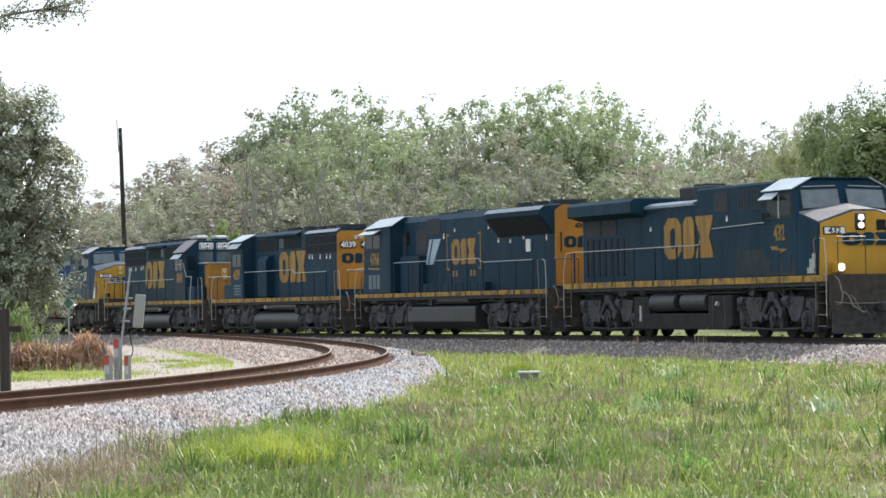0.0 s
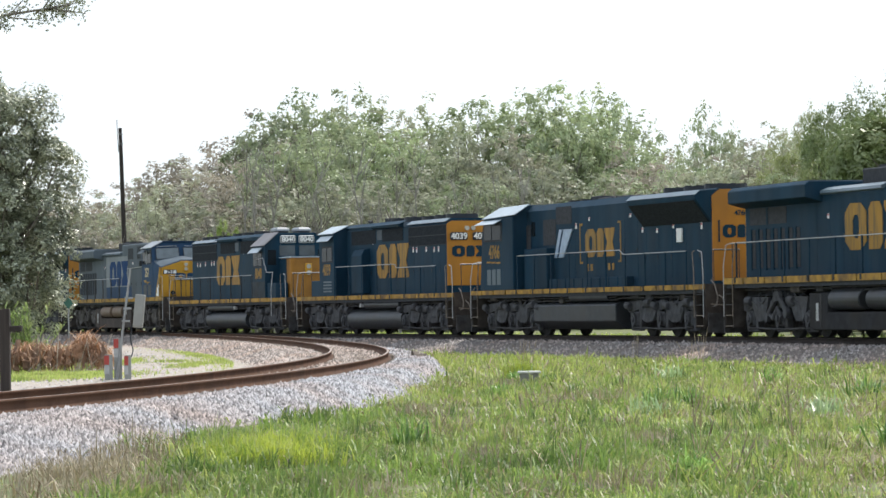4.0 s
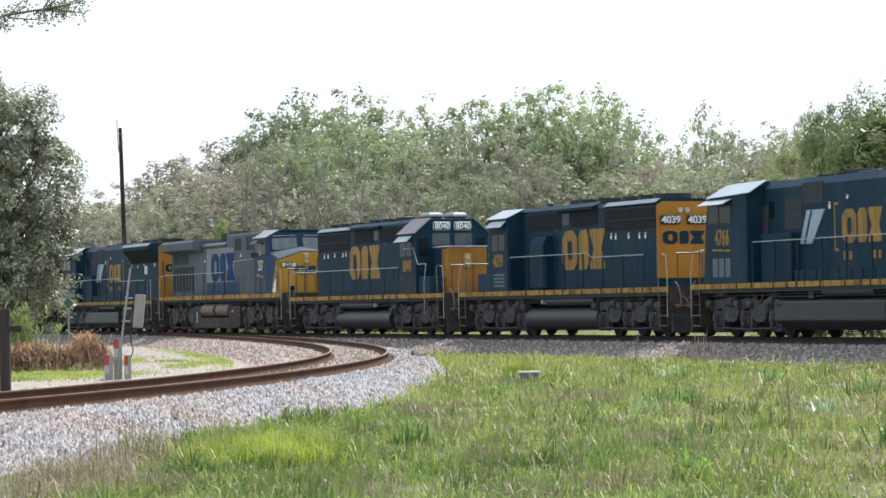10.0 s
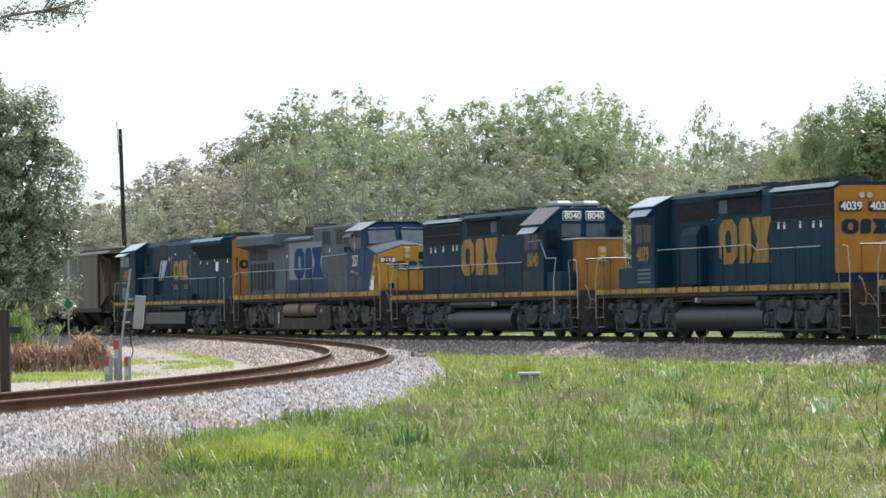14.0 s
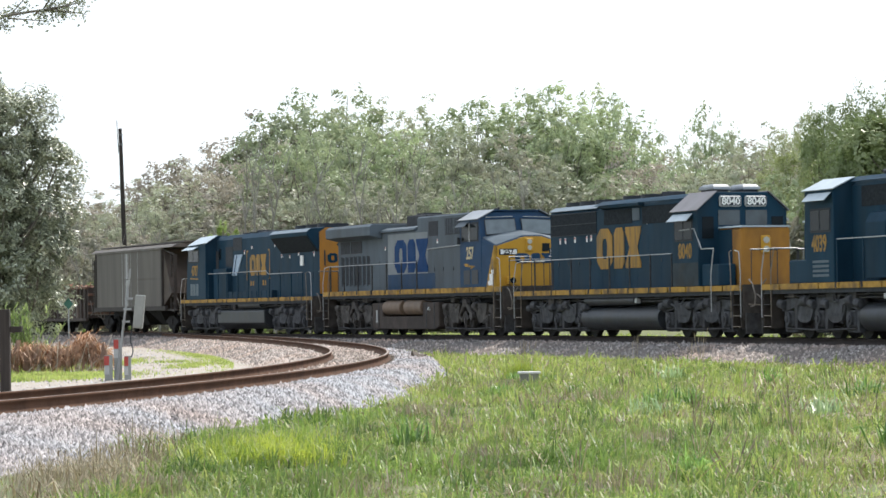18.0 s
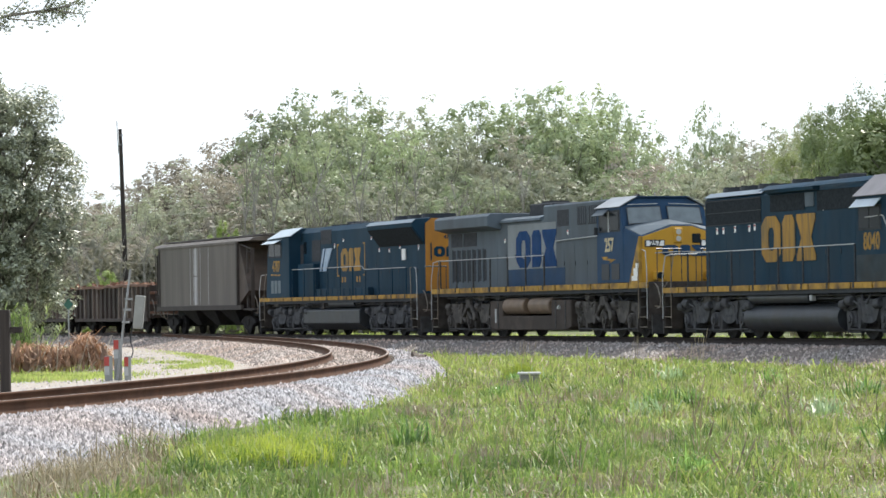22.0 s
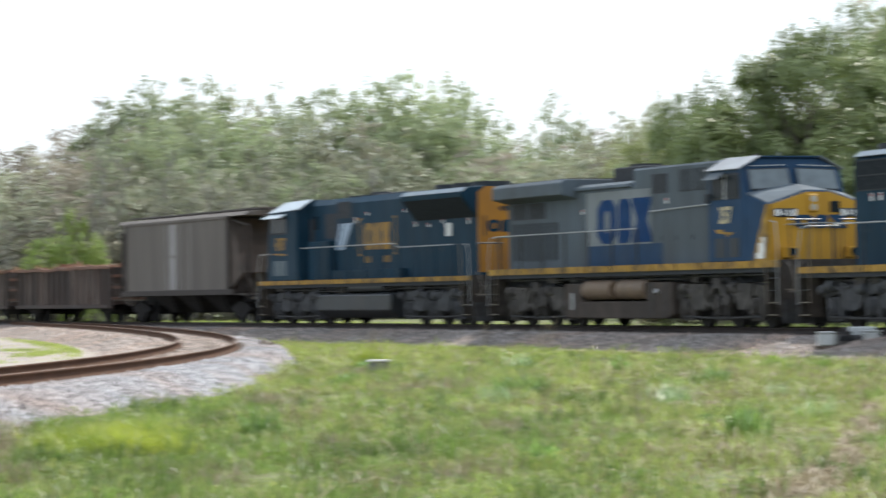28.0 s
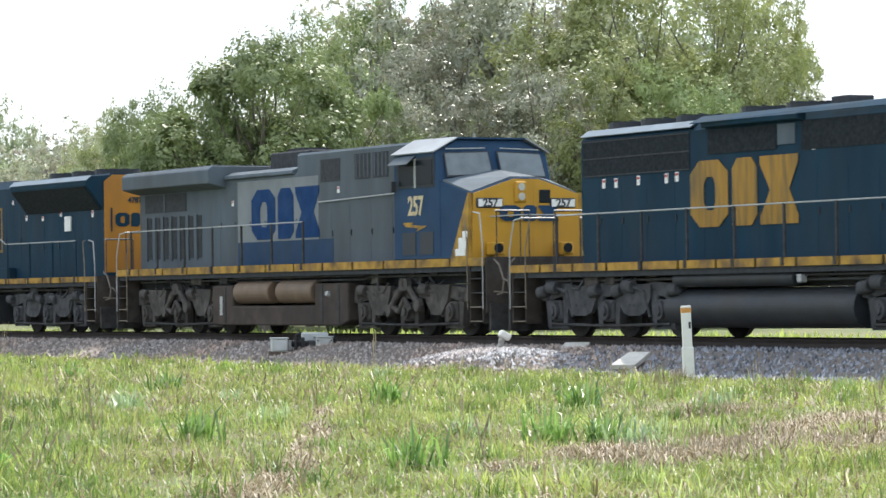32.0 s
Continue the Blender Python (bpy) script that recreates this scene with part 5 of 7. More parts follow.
        part("filler_fitting", box(X(9.2), X(9.05), s * 1.3, s * 1.46, 1.1, 1.26, 0.02), PALE, v)
    steps_and_rails(v, half, deck, True, PALE, NAVY if backwards else BLACK, (X(18.2), X(6.1), X(13.4) if backwards else None))
    for s_ in (4.5, 16.4):
        put_truck(v, TRUCK_EMD, X(s_), (-2.03, 0, 2.03), WHEEL_BIG, 0.525, -1 if backwards else 1)
    return v, half


# ---------- freight cars ----------
def freight_truck():
    frames = []
    for s in (-1, 1):
        pts = [(-1.15, 0.52), (-1.1, 0.68), (-0.4, 0.86), (0.4, 0.86), (1.1, 0.68), (1.15, 0.52), (0.75, 0.44), (0.42, 0.22), (-0.42, 0.22), (-0.75, 0.44)]
        frames.append(make_mesh("side_frame", prism(pts, s * 0.94, s * 1.10, "y", 0.02), CARGEAR))
    b = box(-0.25, 0.25, -1.15, 1.15, 0.42, 0.74, 0.03)
    return {"side_frame": frames, "bolster": [make_mesh("bolster", b, CARGEAR)]}


TRUCK_CAR = freight_truck()


def car_common(v, half, tc):
    couplers(v, half)
    for x in (-tc, tc):
        put_truck(v, TRUCK_CAR, x, (-0.89, 0.89), WHEEL_SMALL, 0.457, 1)


def covered_hopper(label):
    half = 9.1
    v = thing("covered_hopper_car", label, "hopper car")
    car_common(v, half, 6.6)
    a, c = -7.35, 6.4          # body from rear to front
    for s in (-1, 1):
        part("side_panel", box(a, c, s * 1.47, s * 1.53, 1.34, 4.22, 0.01), HOPGREY, v)
        part("top_chord", box(a - 0.1, c + 0.1, s * 1.44, s * 1.57, 4.16, 4.28, 0.01), HOPGREY, v)
        part("bottom_chord", box(a - 0.6, c + 0.6, s * 1.42, s * 1.56, 1.14, 1.36, 0.01), HOPDARK, v)
        for x in (a, c):
            part("corner_post", box(x - 0.08, x + 0.08, s * 1.44, s * 1.58, 1.3, 4.22), HOPDARK, v)
        for x0, w in ((-0.95, 0.42), (-0.42, 0.05), (-1.12, 0.06), (-1.7, 0.05), (0.1, 0.04), (1.5, 0.05)):
            part("spill_streak", side_plate(x0, x0 + w, 1.4, 4.1, s * 1.53, 0.004), SPILL, v, "pale dried spill streak")
        part("panel_seam", side_plate(a, c, 2.74, 2.79, s * 1.53, 0.012), HOPGREY, v)
        # frame of the open ends
        for e, x, xe in ((-1, a, -half + 0.75), (1, c, half - 0.75)):
            part("end_post", box(xe - 0.05, xe + 0.05, s * 1.30, s * 1.42, 1.2, 3.9), HOPDARK, v)
            part("roof_bracket", rod((xe, s * 1.36, 3.85), (x, s * 1.4, 4.15), 0.04, 6), HOPDARK, v)
            part("mid_post", box((x + xe) / 2 - 0.05, (x + xe) / 2 + 0.05, s * 1.28, s * 1.36, 1.2, 4.0), HOPDARK, v)
            ld = part("ladder", wire([(xe + 0.1 * e, s * 1.46, 1.0), (xe + 0.1 * e, s * 1.46, 4.0)], 0.02), HOPDARK, v)
            for k in range(8):
                part("rung", rod((xe + 0.1 * e, s * 1.46, 1.1 + k * 0.38), (xe - 0.35 * e, s * 1.46, 1.1 + k * 0.38), 0.014, 5), HOPDARK, ld)
    b = prism([(a, 4.2), (c, 4.2), (c + 1.8, 4.2), (c + 1.8, 4.15), (c, 4.1), (half - 1.2, 1.9), (c - 1.2, 1.2), (a + 1.2, 1.2), (-half + 1.2, 1.9), (a, 4.1)][:2] + [(half - 1.1, 2.0), (c - 0.3, 1.25), (a + 0.3, 1.25), (-half + 1.1, 2.0)], -1.46, 1.46, "y")
    part("hopper_body", b, HOPEND, v, "sloped rust-brown ends")
    part("roof", prism([(-1.58, 4.25), (1.58, 4.25), (1.3, 4.42), (0, 4.5), (-1.3, 4.42)], -half + 0.65, half - 0.65, "x", 0.01), HOPGREY, v)
    part("roof_walk", box(-half + 0.5, half - 0.5, -0.95, -0.55, 4.5, 4.56), HOPGREY, v)
    part("roof_walk", box(-half + 0.5, half - 0.5, 0.55, 0.95, 4.5, 4.56), HOPGREY, v)
    for k in range(8):
        part("roof_hatch", box(-6.9 + k * 1.95, -5.9 + k * 1.95, -0.35, 0.35, 4.46, 4.58, 0.03), HOPDARK, v)
    for x in (-3.4, 0.0, 3.4):
        part("discharge_hopper", hull(both([(x - 1.5, 1.3, 1.3), (x + 1.5, 1.3, 1.3), (x - 0.4, 0.6, 0.42), (x + 0.4, 0.6, 0.42)]), 0.02), CARGEAR, v)
    part("centre_sill", box(-half + 0.4, half - 0.4, -0.25, 0.25, 0.85, 1.25), BLACK, v)
    for e in (-1, 1):
        part("end_platform", box(e * (half - 0.5), e * (half - 2.4), -1.4, 1.4, 1.12, 1.2), HOPDARK, v)
        part("brake_gear", box(e * (half - 1.5), e * (half - 1.0), -0.5, 0.3, 1.2, 1.7, 0.05), HOPDARK, v)
    return v, half


def gondola(label, seed):
    half = 8.8
    rng = random.Random(seed)
    v = thing("gondola_car", label, "gondola car", "scrap gondolas")
    car_common(v, half, 6.0)
    L0 = 7.95
    for s in (-1, 1):
        part("side_sheet", box(-L0, L0, s * 1.36, s * 1.40, 0.78, 2.40), RUSTY, v)
        # a top chord with gentle dents
        xs = np.linspace(-L0 - 0.05, L0 + 0.05, 16)
        zs = [2.40 + rng.uniform(-0.05, 0.05) for _ in xs]
        b = None
        for i in range(15):
            b = prism([(xs[i], zs[i]), (xs[i + 1], zs[i + 1]), (xs[i + 1], zs[i + 1] + 0.13), (xs[i], zs[i] + 0.13)], s * 1.34, s * 1.53, "y", 0, b)
        part("top_chord", b, RUSTLIP, v, "dented rusty top chord")
        part("bottom_sill", box(-L0, L0, s * 1.36, s * 1.52, 0.64, 0.80), RUSTY, v)
        for i in range(17):
            x = -L0 + 0.3 + i * (2 * L0 - 0.6) / 16
            lean = rng.uniform(-0.05, 0.05)
            b = prism([(x - 0.11, 0.79), (x + 0.11, 0.79), (x + 0.09 + lean, 2.41), (x - 0.09 + lean, 2.41)], s * 1.40, s * 1.51, "y", 0.0)
            part("rib", b, RIBGREY if rng.random() < 0.5 else RUSTY, v)
    for e in (-1, 1):
        part("end_wall", box(e * L0, e * (L0 + 0.1), -1.4, 1.4, 0.8, 2.45), RUSTY, v)
        for k in range(3):
            part("end_beam", box(e * (L0 + 0.1), e * (L0 + 0.24), -1.42, 1.42, 1.0 + k * 0.5, 1.14 + k * 0.5, 0.02), RUSTLIP, v)
        ld = part("ladder", wire([(e * (L0 + 0.05), -1.5, 0.6), (e * (L0 + 0.05), -1.5, 2.4)], 0.02), RUSTY, v)
        for k in range(5):
            part("rung", rod((e * (L0 + 0.05), -1.5, 0.7 + k * 0.36), (e * (L0 - 0.4), -1.54, 0.7 + k * 0.36), 0.015, 5), RUSTY, ld)
        part("end_platform", box(e * (half - 0.35), e * (L0), -0.7, 0.7, 0.85, 0.95), RUNNING, v)
    part("floor", box(-L0, L0, -1.36, 1.36, 0.82, 0.95), RUSTY, v)
    part("centre_sill", box(-half + 0.4, half - 0.4, -0.25, 0.25, 0.6, 0.84), BLACK, v)
    # heaped scrap
    nx, ny = 60, 12
    X, Y = np.meshgrid(np.linspace(-L0 + 0.02, L0 - 0.02, nx), np.linspace(-1.34, 1.34, ny), indexing="ij")
    rg = np.random.default_rng(seed)
    Z = 2.32 + 0.26 * np.cos(Y / 1.34 * 1.45) * (0.6 + 0.5 * np.sin(X * 0.7 + seed) * np.sin(X * 0.31 + 2)) + rg.normal(0, 0.035, X.shape)
    idx = np.arange(nx * ny).reshape(nx, ny)
    F = np.stack([idx[:-1, :-1], idx[1:, :-1], idx[1:, 1:], idx[:-1, 1:]], -1).reshape(-1, 4)
    soup("scrap_load", np.stack([X, Y, Z], -1).reshape(-1, 3), F, SCRAP, v)["label"] = "heaped rusty scrap metal"
    V, Fc = [], []
    for i in range(420):
        c = np.array([rg.uniform(-L0 + 0.2, L0 - 0.2), rg.uniform(-1.2, 1.2), 0])
        c[2] = 2.32 + 0.26 * math.cos(c[1] / 1.34 * 1.45) * (0.6 + 0.5 * math.sin(c[0] * 0.7 + seed) * math.sin(c[0] * 0.31 + 2))
        d = rg.normal(0, 1, (3, 3)) * np.array([[0.10], [0.04], [0.018]])
        k = len(V)
        for a in (-1, 1):
            for b_ in (-1, 1):
                for e in (-1, 1):
                    V.append(c + a * d[0] + b_ * d[1] + e * d[2])
        Fc += [[k, k + 1, k + 3, k + 2], [k + 4, k + 6, k + 7, k + 5], [k, k + 4, k + 5, k + 1], [k + 2, k + 3, k + 7, k + 6], [k, k + 2, k + 6, k + 4], [k + 1, k + 5, k + 7, k + 3]]
    soup("scrap_pieces", V, Fc, SCRAP, v)["kind"] = "stuff"
    return v, half


# ---------- the train, front to back ----------
COUPLED = [0.0]


def couple(vh, way, truck_half, shift=0.0):
    """Hangs a vehicle on the train's end. way 1: its +x end leads."""
    v, half = vh
    mid = COUPLED[0] + half + shift
    TRAIN.append((v, mid, truck_half, way))
    COUPLED[0] += 2 * half


couple(wide_radiator_engine("dark blue diesel locomotive with a yellow nose and lit headlights", False, "432", True), 1, 6.5)
couple(flared_engine("dark blue diesel locomotive running cab last, yellow hood end", "4766"), -1, 6.7)
couple(narrow_hood_engine("dark blue narrow-hood diesel locomotive running hood first, yellow end", "4039", True), -1, 5.95, 0.3)
couple(narrow_hood_engine("dark blue narrow-hood diesel locomotive with a low yellow nose", "8040", False), 1, 5.95, 0.3)
couple(wide_radiator_engine("faded grey and blue diesel locomotive with a yellow nose", True, "257", False), 1, 6.5)
couple(flared_engine("dark blue diesel locomotive coupled to a hopper, yellow hood end", "4787"), -1, 6.7)
couple(covered_hopper("dirty grey covered hopper car with pale spill streaks"), 1, 6.6)
couple(gondola("rust-brown ribbed gondola car heaped with scrap", 3), 1, 6.0)
couple(gondola("rust-brown ribbed gondola car heaped with scrap", 4), 1, 6.0)
couple(gondola("rust-brown ribbed gondola car heaped with scrap", 5), 1, 6.0)
couple(gondola("rust-brown ribbed gondola car heaped with scrap", 6), 1, 6.0)

# ---------- vegetation ----------
def side_of(line, P):
    """For points in plan: the side (right positive) and the run u along a track."""
    U, X, Y, T = line
    s, w = np.empty(len(P)), np.empty(len(P))
    for a in range(0, len(P), 20000):
        q = P[a:a + 20000]
        i = np.argmin((q[:, :1] - X) ** 2 + (q[:, 1:2] - Y) ** 2, axis=1)
        s[a:a + 20000] = (q[:, 0] - X[i]) * np.sin(T[i]) - (q[:, 1] - Y[i]) * np.cos(T[i])
        w[a:a + 20000] = U[i]
    return s, w


def value_noise(P, scale, seed):
    """Smooth noise in 0..1 over the plan."""
    g = np.random.default_rng(seed).random((64, 64))
    q = P * scale + 1000
    i = np.floor(q).astype(int)
    f = q - i
    f = f * f * (3 - 2 * f)
    a, b = i[:, 0] % 64, i[:, 1] % 64
    a2, b2 = (a + 1) % 64, (b + 1) % 64
    return (g[a, b] * (1 - f[:, 0]) + g[a2, b] * f[:, 0]) * (1 - f[:, 1]) + (g[a, b2] * (1 - f[:, 0]) + g[a2, b2] * f[:, 0]) * f[:, 1]


def blades(P, h, w, lean, rng, z=None):
    """Tapered, bent grass blades at plan points P: three triangles each."""
    n = len(P)
    a = rng.uniform(0, math.tau, n)
    d = np.stack([np.cos(a), np.sin(a)], 1)
    side = np.stack([-d[:, 1], d[:, 0]], 1) * (w / 2)[:, None]
    z0 = np.full(n, GROUND - 0.02) if z is None else z
    b = (d.T * (h * lean)).T
    V = np.empty((n, 5, 3))
    V[:, 0, :2], V[:, 1, :2] = P - side, P + side
    V[:, 2, :2], V[:, 3, :2] = P + b * 0.35 - side * 0.75, P + b * 0.35 + side * 0.75
    V[:, 4, :2] = P + b
    V[:, 0, 2] = V[:, 1, 2] = z0
    V[:, 2, 2] = V[:, 3, 2] = z0 + h * 0.6
    V[:, 4, 2] = z0 + h * np.clip(1.1 - 0.45 * lean, 0.5, 1.1)
    k = np.arange(n)[:, None] * 5
    F = np.stack([k + [0, 1, 3], k + [0, 3, 2], k + [2, 3, 4]], 1).reshape(-1, 3)
    return V.reshape(-1, 3), F


def wedge(n, a0, a1, d0, d1, rng):
    """Random plan points in a fan before the camera."""
    az = np.radians(rng.uniform(a0, a1, n))
    d = np.sqrt(rng.uniform(d0 * d0, d1 * d1, n))
    return np.stack([np.sin(az) * d, np.cos(az) * d], 1)


# dry ground in plan: a trodden strip, flattened patches, thin spots (x, y, half width, half length)
DRY = [(9.28, 50.4, 0.5, 1.5), (7.63, 41.8, 0.20, 2.4), (6.78, 37.4, 0.22, 2.4), (5.93, 33.2, 0.24, 2.2), (5.24, 30.0, 0.26, 1.9), (4.56, 27.2, 0.30, 1.6), (3.95, 25.2, 0.5, 1.2),
       (8.2, 30.4, 0.5, 1.3), (8.8, 30.0, 0.8, 2.2), (9.6, 30.3, 0.9, 2.4), (10.5, 30.6, 0.9, 2.4), (11.4, 30.4, 0.9, 2.4), (11.7, 34.6, 0.7, 1.8), (13.1, 36.3, 0.9, 2.2), (12.6, 40.6, 0.9, 1.2),
       (6.8, 28.0, 0.5, 0.6), (5.42, 43.3, 0.35, 1.6), (5.55, 43.9, 0.4, 1.5)]
BROWN = [(0.09, 43.8, 0.5, 2.2), (1.63, 28.3, 0.5, 1.0), (0.75, 27.3, 0.4, 0.8), (0.42, 33.7, 0.35, 1.2), (2.65, 55.0, 0.8, 2.4), (1.2, 63.7, 0.6, 2.5), (-0.42, 48.8, 0.5, 2.5), (-3.6, 31.4, 0.55, 1.6), (-3.2, 33.4, 0.4, 1.4), (-3.4, 28.6, 0.8, 1.2), (-2.6, 28.4, 0.5, 1.0), (2.4, 37.0, 0.5, 1.8), (-0.8, 28.2, 0.5, 0.9), (9.6, 30.3, 0.9, 2.2), (10.9, 30.5, 0.9, 2.2), (8.7, 29.4, 0.7, 1.6), (12.6, 40.2, 0.8, 1.2)]


def patches(P, spots):
    v = np.zeros(len(P))
    for x, y, a, b in spots:
        v = np.maximum(v, np.clip(1.6 - 1.6 * (((P[:, 0] - x - (P[:, 1] - y) * x / y) / a) ** 2 + ((P[:, 1] - y) / b) ** 2), 0, 1))
    return v


def meadow():
    rng = np.random.default_rng(11)
    kinds = {"deep": [[], [], 0], "pale": [[], [], 0], "dry": [[], [], 0], "brown": [[], [], 0], "bright": [[], [], 0]}

    def grow(kind, P, *a):
        v, f = blades(P, *a)
        k = kinds[kind]
        k[0].append(v), k[1].append(f + k[2])
        k[2] += len(v)

    for n, d0, d1, w in ((100000, 21.5, 42, 0.014), (76000, 42, 68, 0.022), (56000, 68, 108, 0.034)):
        P = wedge(n, -9.5, 22, d0, d1, rng)
        s1, u1 = side_of(CURVE, P)
        s2, u2 = side_of(MAIN, P)
        edge = np.interp(P[:, 1], [22, 25, 28, 31, 34, 37, 41, 45, 51, 60, 68, 75, 90], [9.0, 8.0, 6.9, 6.0, 5.0, 4.2, 3.4, 3.0, 2.7, 2.4, 2.1, 1.95, 1.9]) + 0.6 * (value_noise(P, 0.5, 3) - 0.5) + rng.normal(0, 0.16, len(P))
        bare = (s1 > edge - 1.2) & (s1 < edge) & (P[:, 1] < 38) & (rng.random(len(P)) < 0.4)      # stony strip with thin weeds
        ok = ((s1 > edge) | bare) & (s2 < -4.25 + 1.1 * (value_noise(P, 0.35, 5) - 0.5))
        ok &= (np.abs(P[:, 0] - 1.79 * P[:, 1] / 67) > 0.42) | (np.abs(P[:, 1] - 65.6) > 1.9) | (rng.random(len(P)) < 0.12)      # trampled before the vault
        P, s2, bare = P[ok], s2[ok], bare[ok]
        n = len(P)
        dry, brn = patches(P, DRY), patches(P, BROWN)
        thin = 0.75 * (value_noise(P, 0.22, 9) * 0.5 + value_noise(P, 0.8, 19) * 0.5 - 0.5)
        tall = value_noise(P, 0.4, 21) * 0.4 + value_noise(P, 1.7, 22) * 0.6
        h = (0.05 + 0.40 * tall ** 2.2) * rng.uniform(0.55, 1.45, n) * (1 - 0.6 * np.clip(dry, 0, 1)) * np.where(P[:, 1] > 60, 1.25, 1.0)
        wv, lean = w * rng.uniform(0.6, 1.6, n), rng.uniform(0.1, 2.3, n)
        q = rng.random(n)
        right = np.clip((P[:, 0] / P[:, 1] - 0.08) / 0.08, 0, 1) * 0.95 + np.clip((s2 + 29) / 14, 0, 1) * 0.88 + 0.9 * (value_noise(P, 0.3, 31) - 0.55)
        isdry = q < np.clip(dry * 0.95 + thin * 0.8 * np.clip(right, 0.25, 1) + 0.05 + 0.16 * np.clip(right, 0, 1), 0.03, 0.96)
        isdry = np.where(bare, q < 0.45, isdry)
        isbrown = ~isdry & (bare & (q < 0.9) | (rng.random(n) < np.clip(brn * 0.45 + thin * 0.22 * (right < 0.4) + 0.01, 0, 0.9)))
        ispale = ~isdry & ~isbrown & (rng.random(n) < np.clip(right + 0.16, 0.10, 0.97))
        deep = ~isdry & ~isbrown & ~ispale
        for kind, m, bend in (("deep", deep, 1), ("pale", ispale, 1), ("dry", isdry, 1.5), ("brown", isbrown, 0.6)):
            grow(kind, P[m], h[m] * (1.25 if kind == "brown" else 1), wv[m] * (0.7 if kind == "brown" else 1), lean[m] * bend, rng)
    for spots, kind, dens in ((DRY, "dry", 800), (BROWN, "brown", 260)):
        for x, y, a, b in spots:
            n = int(dens * (a * b) ** 0.8)
            d = rng.normal(0, b * 0.45, n)
            P = np.stack([x + rng.normal(0, a * 0.45, n) + d * x / y, y + d], 1)
            if kind == "dry":
                grow(kind, P, rng.uniform(0.04, 0.16, n), rng.uniform(0.008, 0.018, n), rng.uniform(0.8, 3.0, n), rng, np.full(n, GROUND) + rng.uniform(0, 0.05, n))
            else:
                grow(kind, P, rng.uniform(0.08, 0.30, n), rng.uniform(0.006, 0.012, n), rng.uniform(0.1, 0.7, n), rng)
    n = 5200          # single dead blades among the green
    P = wedge(n, -1, 21.5, 22, 62, rng)
    P = P[(side_of(CURVE, P)[0] > 6) & (side_of(MAIN, P)[0] < -5) & (value_noise(P, 0.7, 51) > 0.5)]
    n = len(P)
    grow("dry", P, rng.uniform(0.10, 0.34, n), rng.uniform(0.007, 0.014, n), rng.uniform(0.3, 1.8, n), rng)
    # clumps of broad bright blades that stand over the rest
    for n, d0, d1, w in ((8000, 21.5, 42, 0.012), (5500, 42, 70, 0.018), (2500, 70, 100, 0.028)):
        P = wedge(n, -6, 21.5, d0, d1, rng)
        keep = (side_of(CURVE, P)[0] > 5.0) & (side_of(MAIN, P)[0] < -5) & (patches(P, DRY) < 0.3) & (value_noise(P, 1.1, 41) * 0.6 + value_noise(P, 0.35, 42) * 0.4 > 0.44 + 0.12 * rng.random(n)) & (rng.random(n) < np.clip(0.25 + 5 * (P[:, 0] / P[:, 1] - 0.02), 0.25, 1))
        P = P[keep]
        n = len(P)
        grow("bright", P, rng.uniform(0.10, 0.30, n), w * rng.uniform(0.7, 1.4, n), rng.uniform(0.2, 1.5, n), rng)
    for kind, name, material, label, cat in (("bright", "broad_grass", BRIGHT, "broad pale-green grass blades in clumps", "grass"), ("deep", "meadow_grass", GRASS, "uneven deep green meadow grass", "grass"), ("pale", "meadow_grass", GRASS_PALE, "bright yellow-green meadow grass", "grass"),
                                             ("dry", "dry_grass", STRAW, "patches of flattened dry straw-coloured grass", "dry grass"), ("brown", "withered_weeds", WEED, "withered brown weeds in the meadow", "weeds")):
        V, F, _ = kinds[kind]
        tagged(soup(name, np.concatenate(V), np.concatenate(F), material), label, cat, kind="stuff")
    # grass by the gravel drive, along the far side of the main track, and thin seed stalks
    VV, FF, k = [], [], 0
    spots = [np.stack([rng.normal(cx, sx * 0.5, n), rng.normal(cy, sy * 0.5, n)], 1) for cx, cy, sx, sy, n in ((-9.9, 82, 2.0, 4.5, 6500), (-10.7, 101, 0.9, 10, 4000), (-7.55, 95.5, 0.55, 5, 1700), (-8.7, 103, 0.8, 2.5, 600), (-12.6, 92, 1.4, 5, 3000))]
    gx, gy, _ = on(CURVE, rng.normal(70, 11, 4500), -3.45 - np.abs(rng.normal(0, 0.35, 4500)))
    for P in spots + [np.stack([gx, gy], 1)]:
        P = P[side_of(CURVE, P)[0] < -3.1]
        v, f = blades(P, 0.12 * rng.uniform(0.5, 1.5, len(P)), 0.03 * rng.uniform(0.6, 1.4, len(P)), rng.uniform(0.05, 0.8, len(P)), rng, np.full(len(P), GROUND))
        VV.append(v), FF.append(f + k)
        k += len(v)
    n = 21000          # a bright fringe before the main track's stones
    u = rng.uniform(-45, 45, n)
    x, y, _ = on(MAIN, u, -4.3 - np.abs(rng.normal(0, 4.5, n)))
    P = np.stack([x, y], 1)
    P = P[(side_of(CURVE, P)[0] > 2.3) & ((np.abs(P[:, 0] - 1.79 * P[:, 1] / 67) > 0.42) | (np.abs(P[:, 1] - 65.6) > 1.9))]
    v, f = blades(P, np.interp(P[:, 1], [60, 68, 82, 95], [0.07, 0.08, 0.13, 0.17]) * rng.uniform(0.5, 1.5, len(P)), 0.03 * rng.uniform(0.6, 1.5, len(P)), rng.uniform(0.05, 0.8, len(P)), rng)
    tagged(soup("verge_grass", v, f, GRASS_PALE), "bright yellow-green grass before the main track", "grass", kind="stuff")
    n = 16000
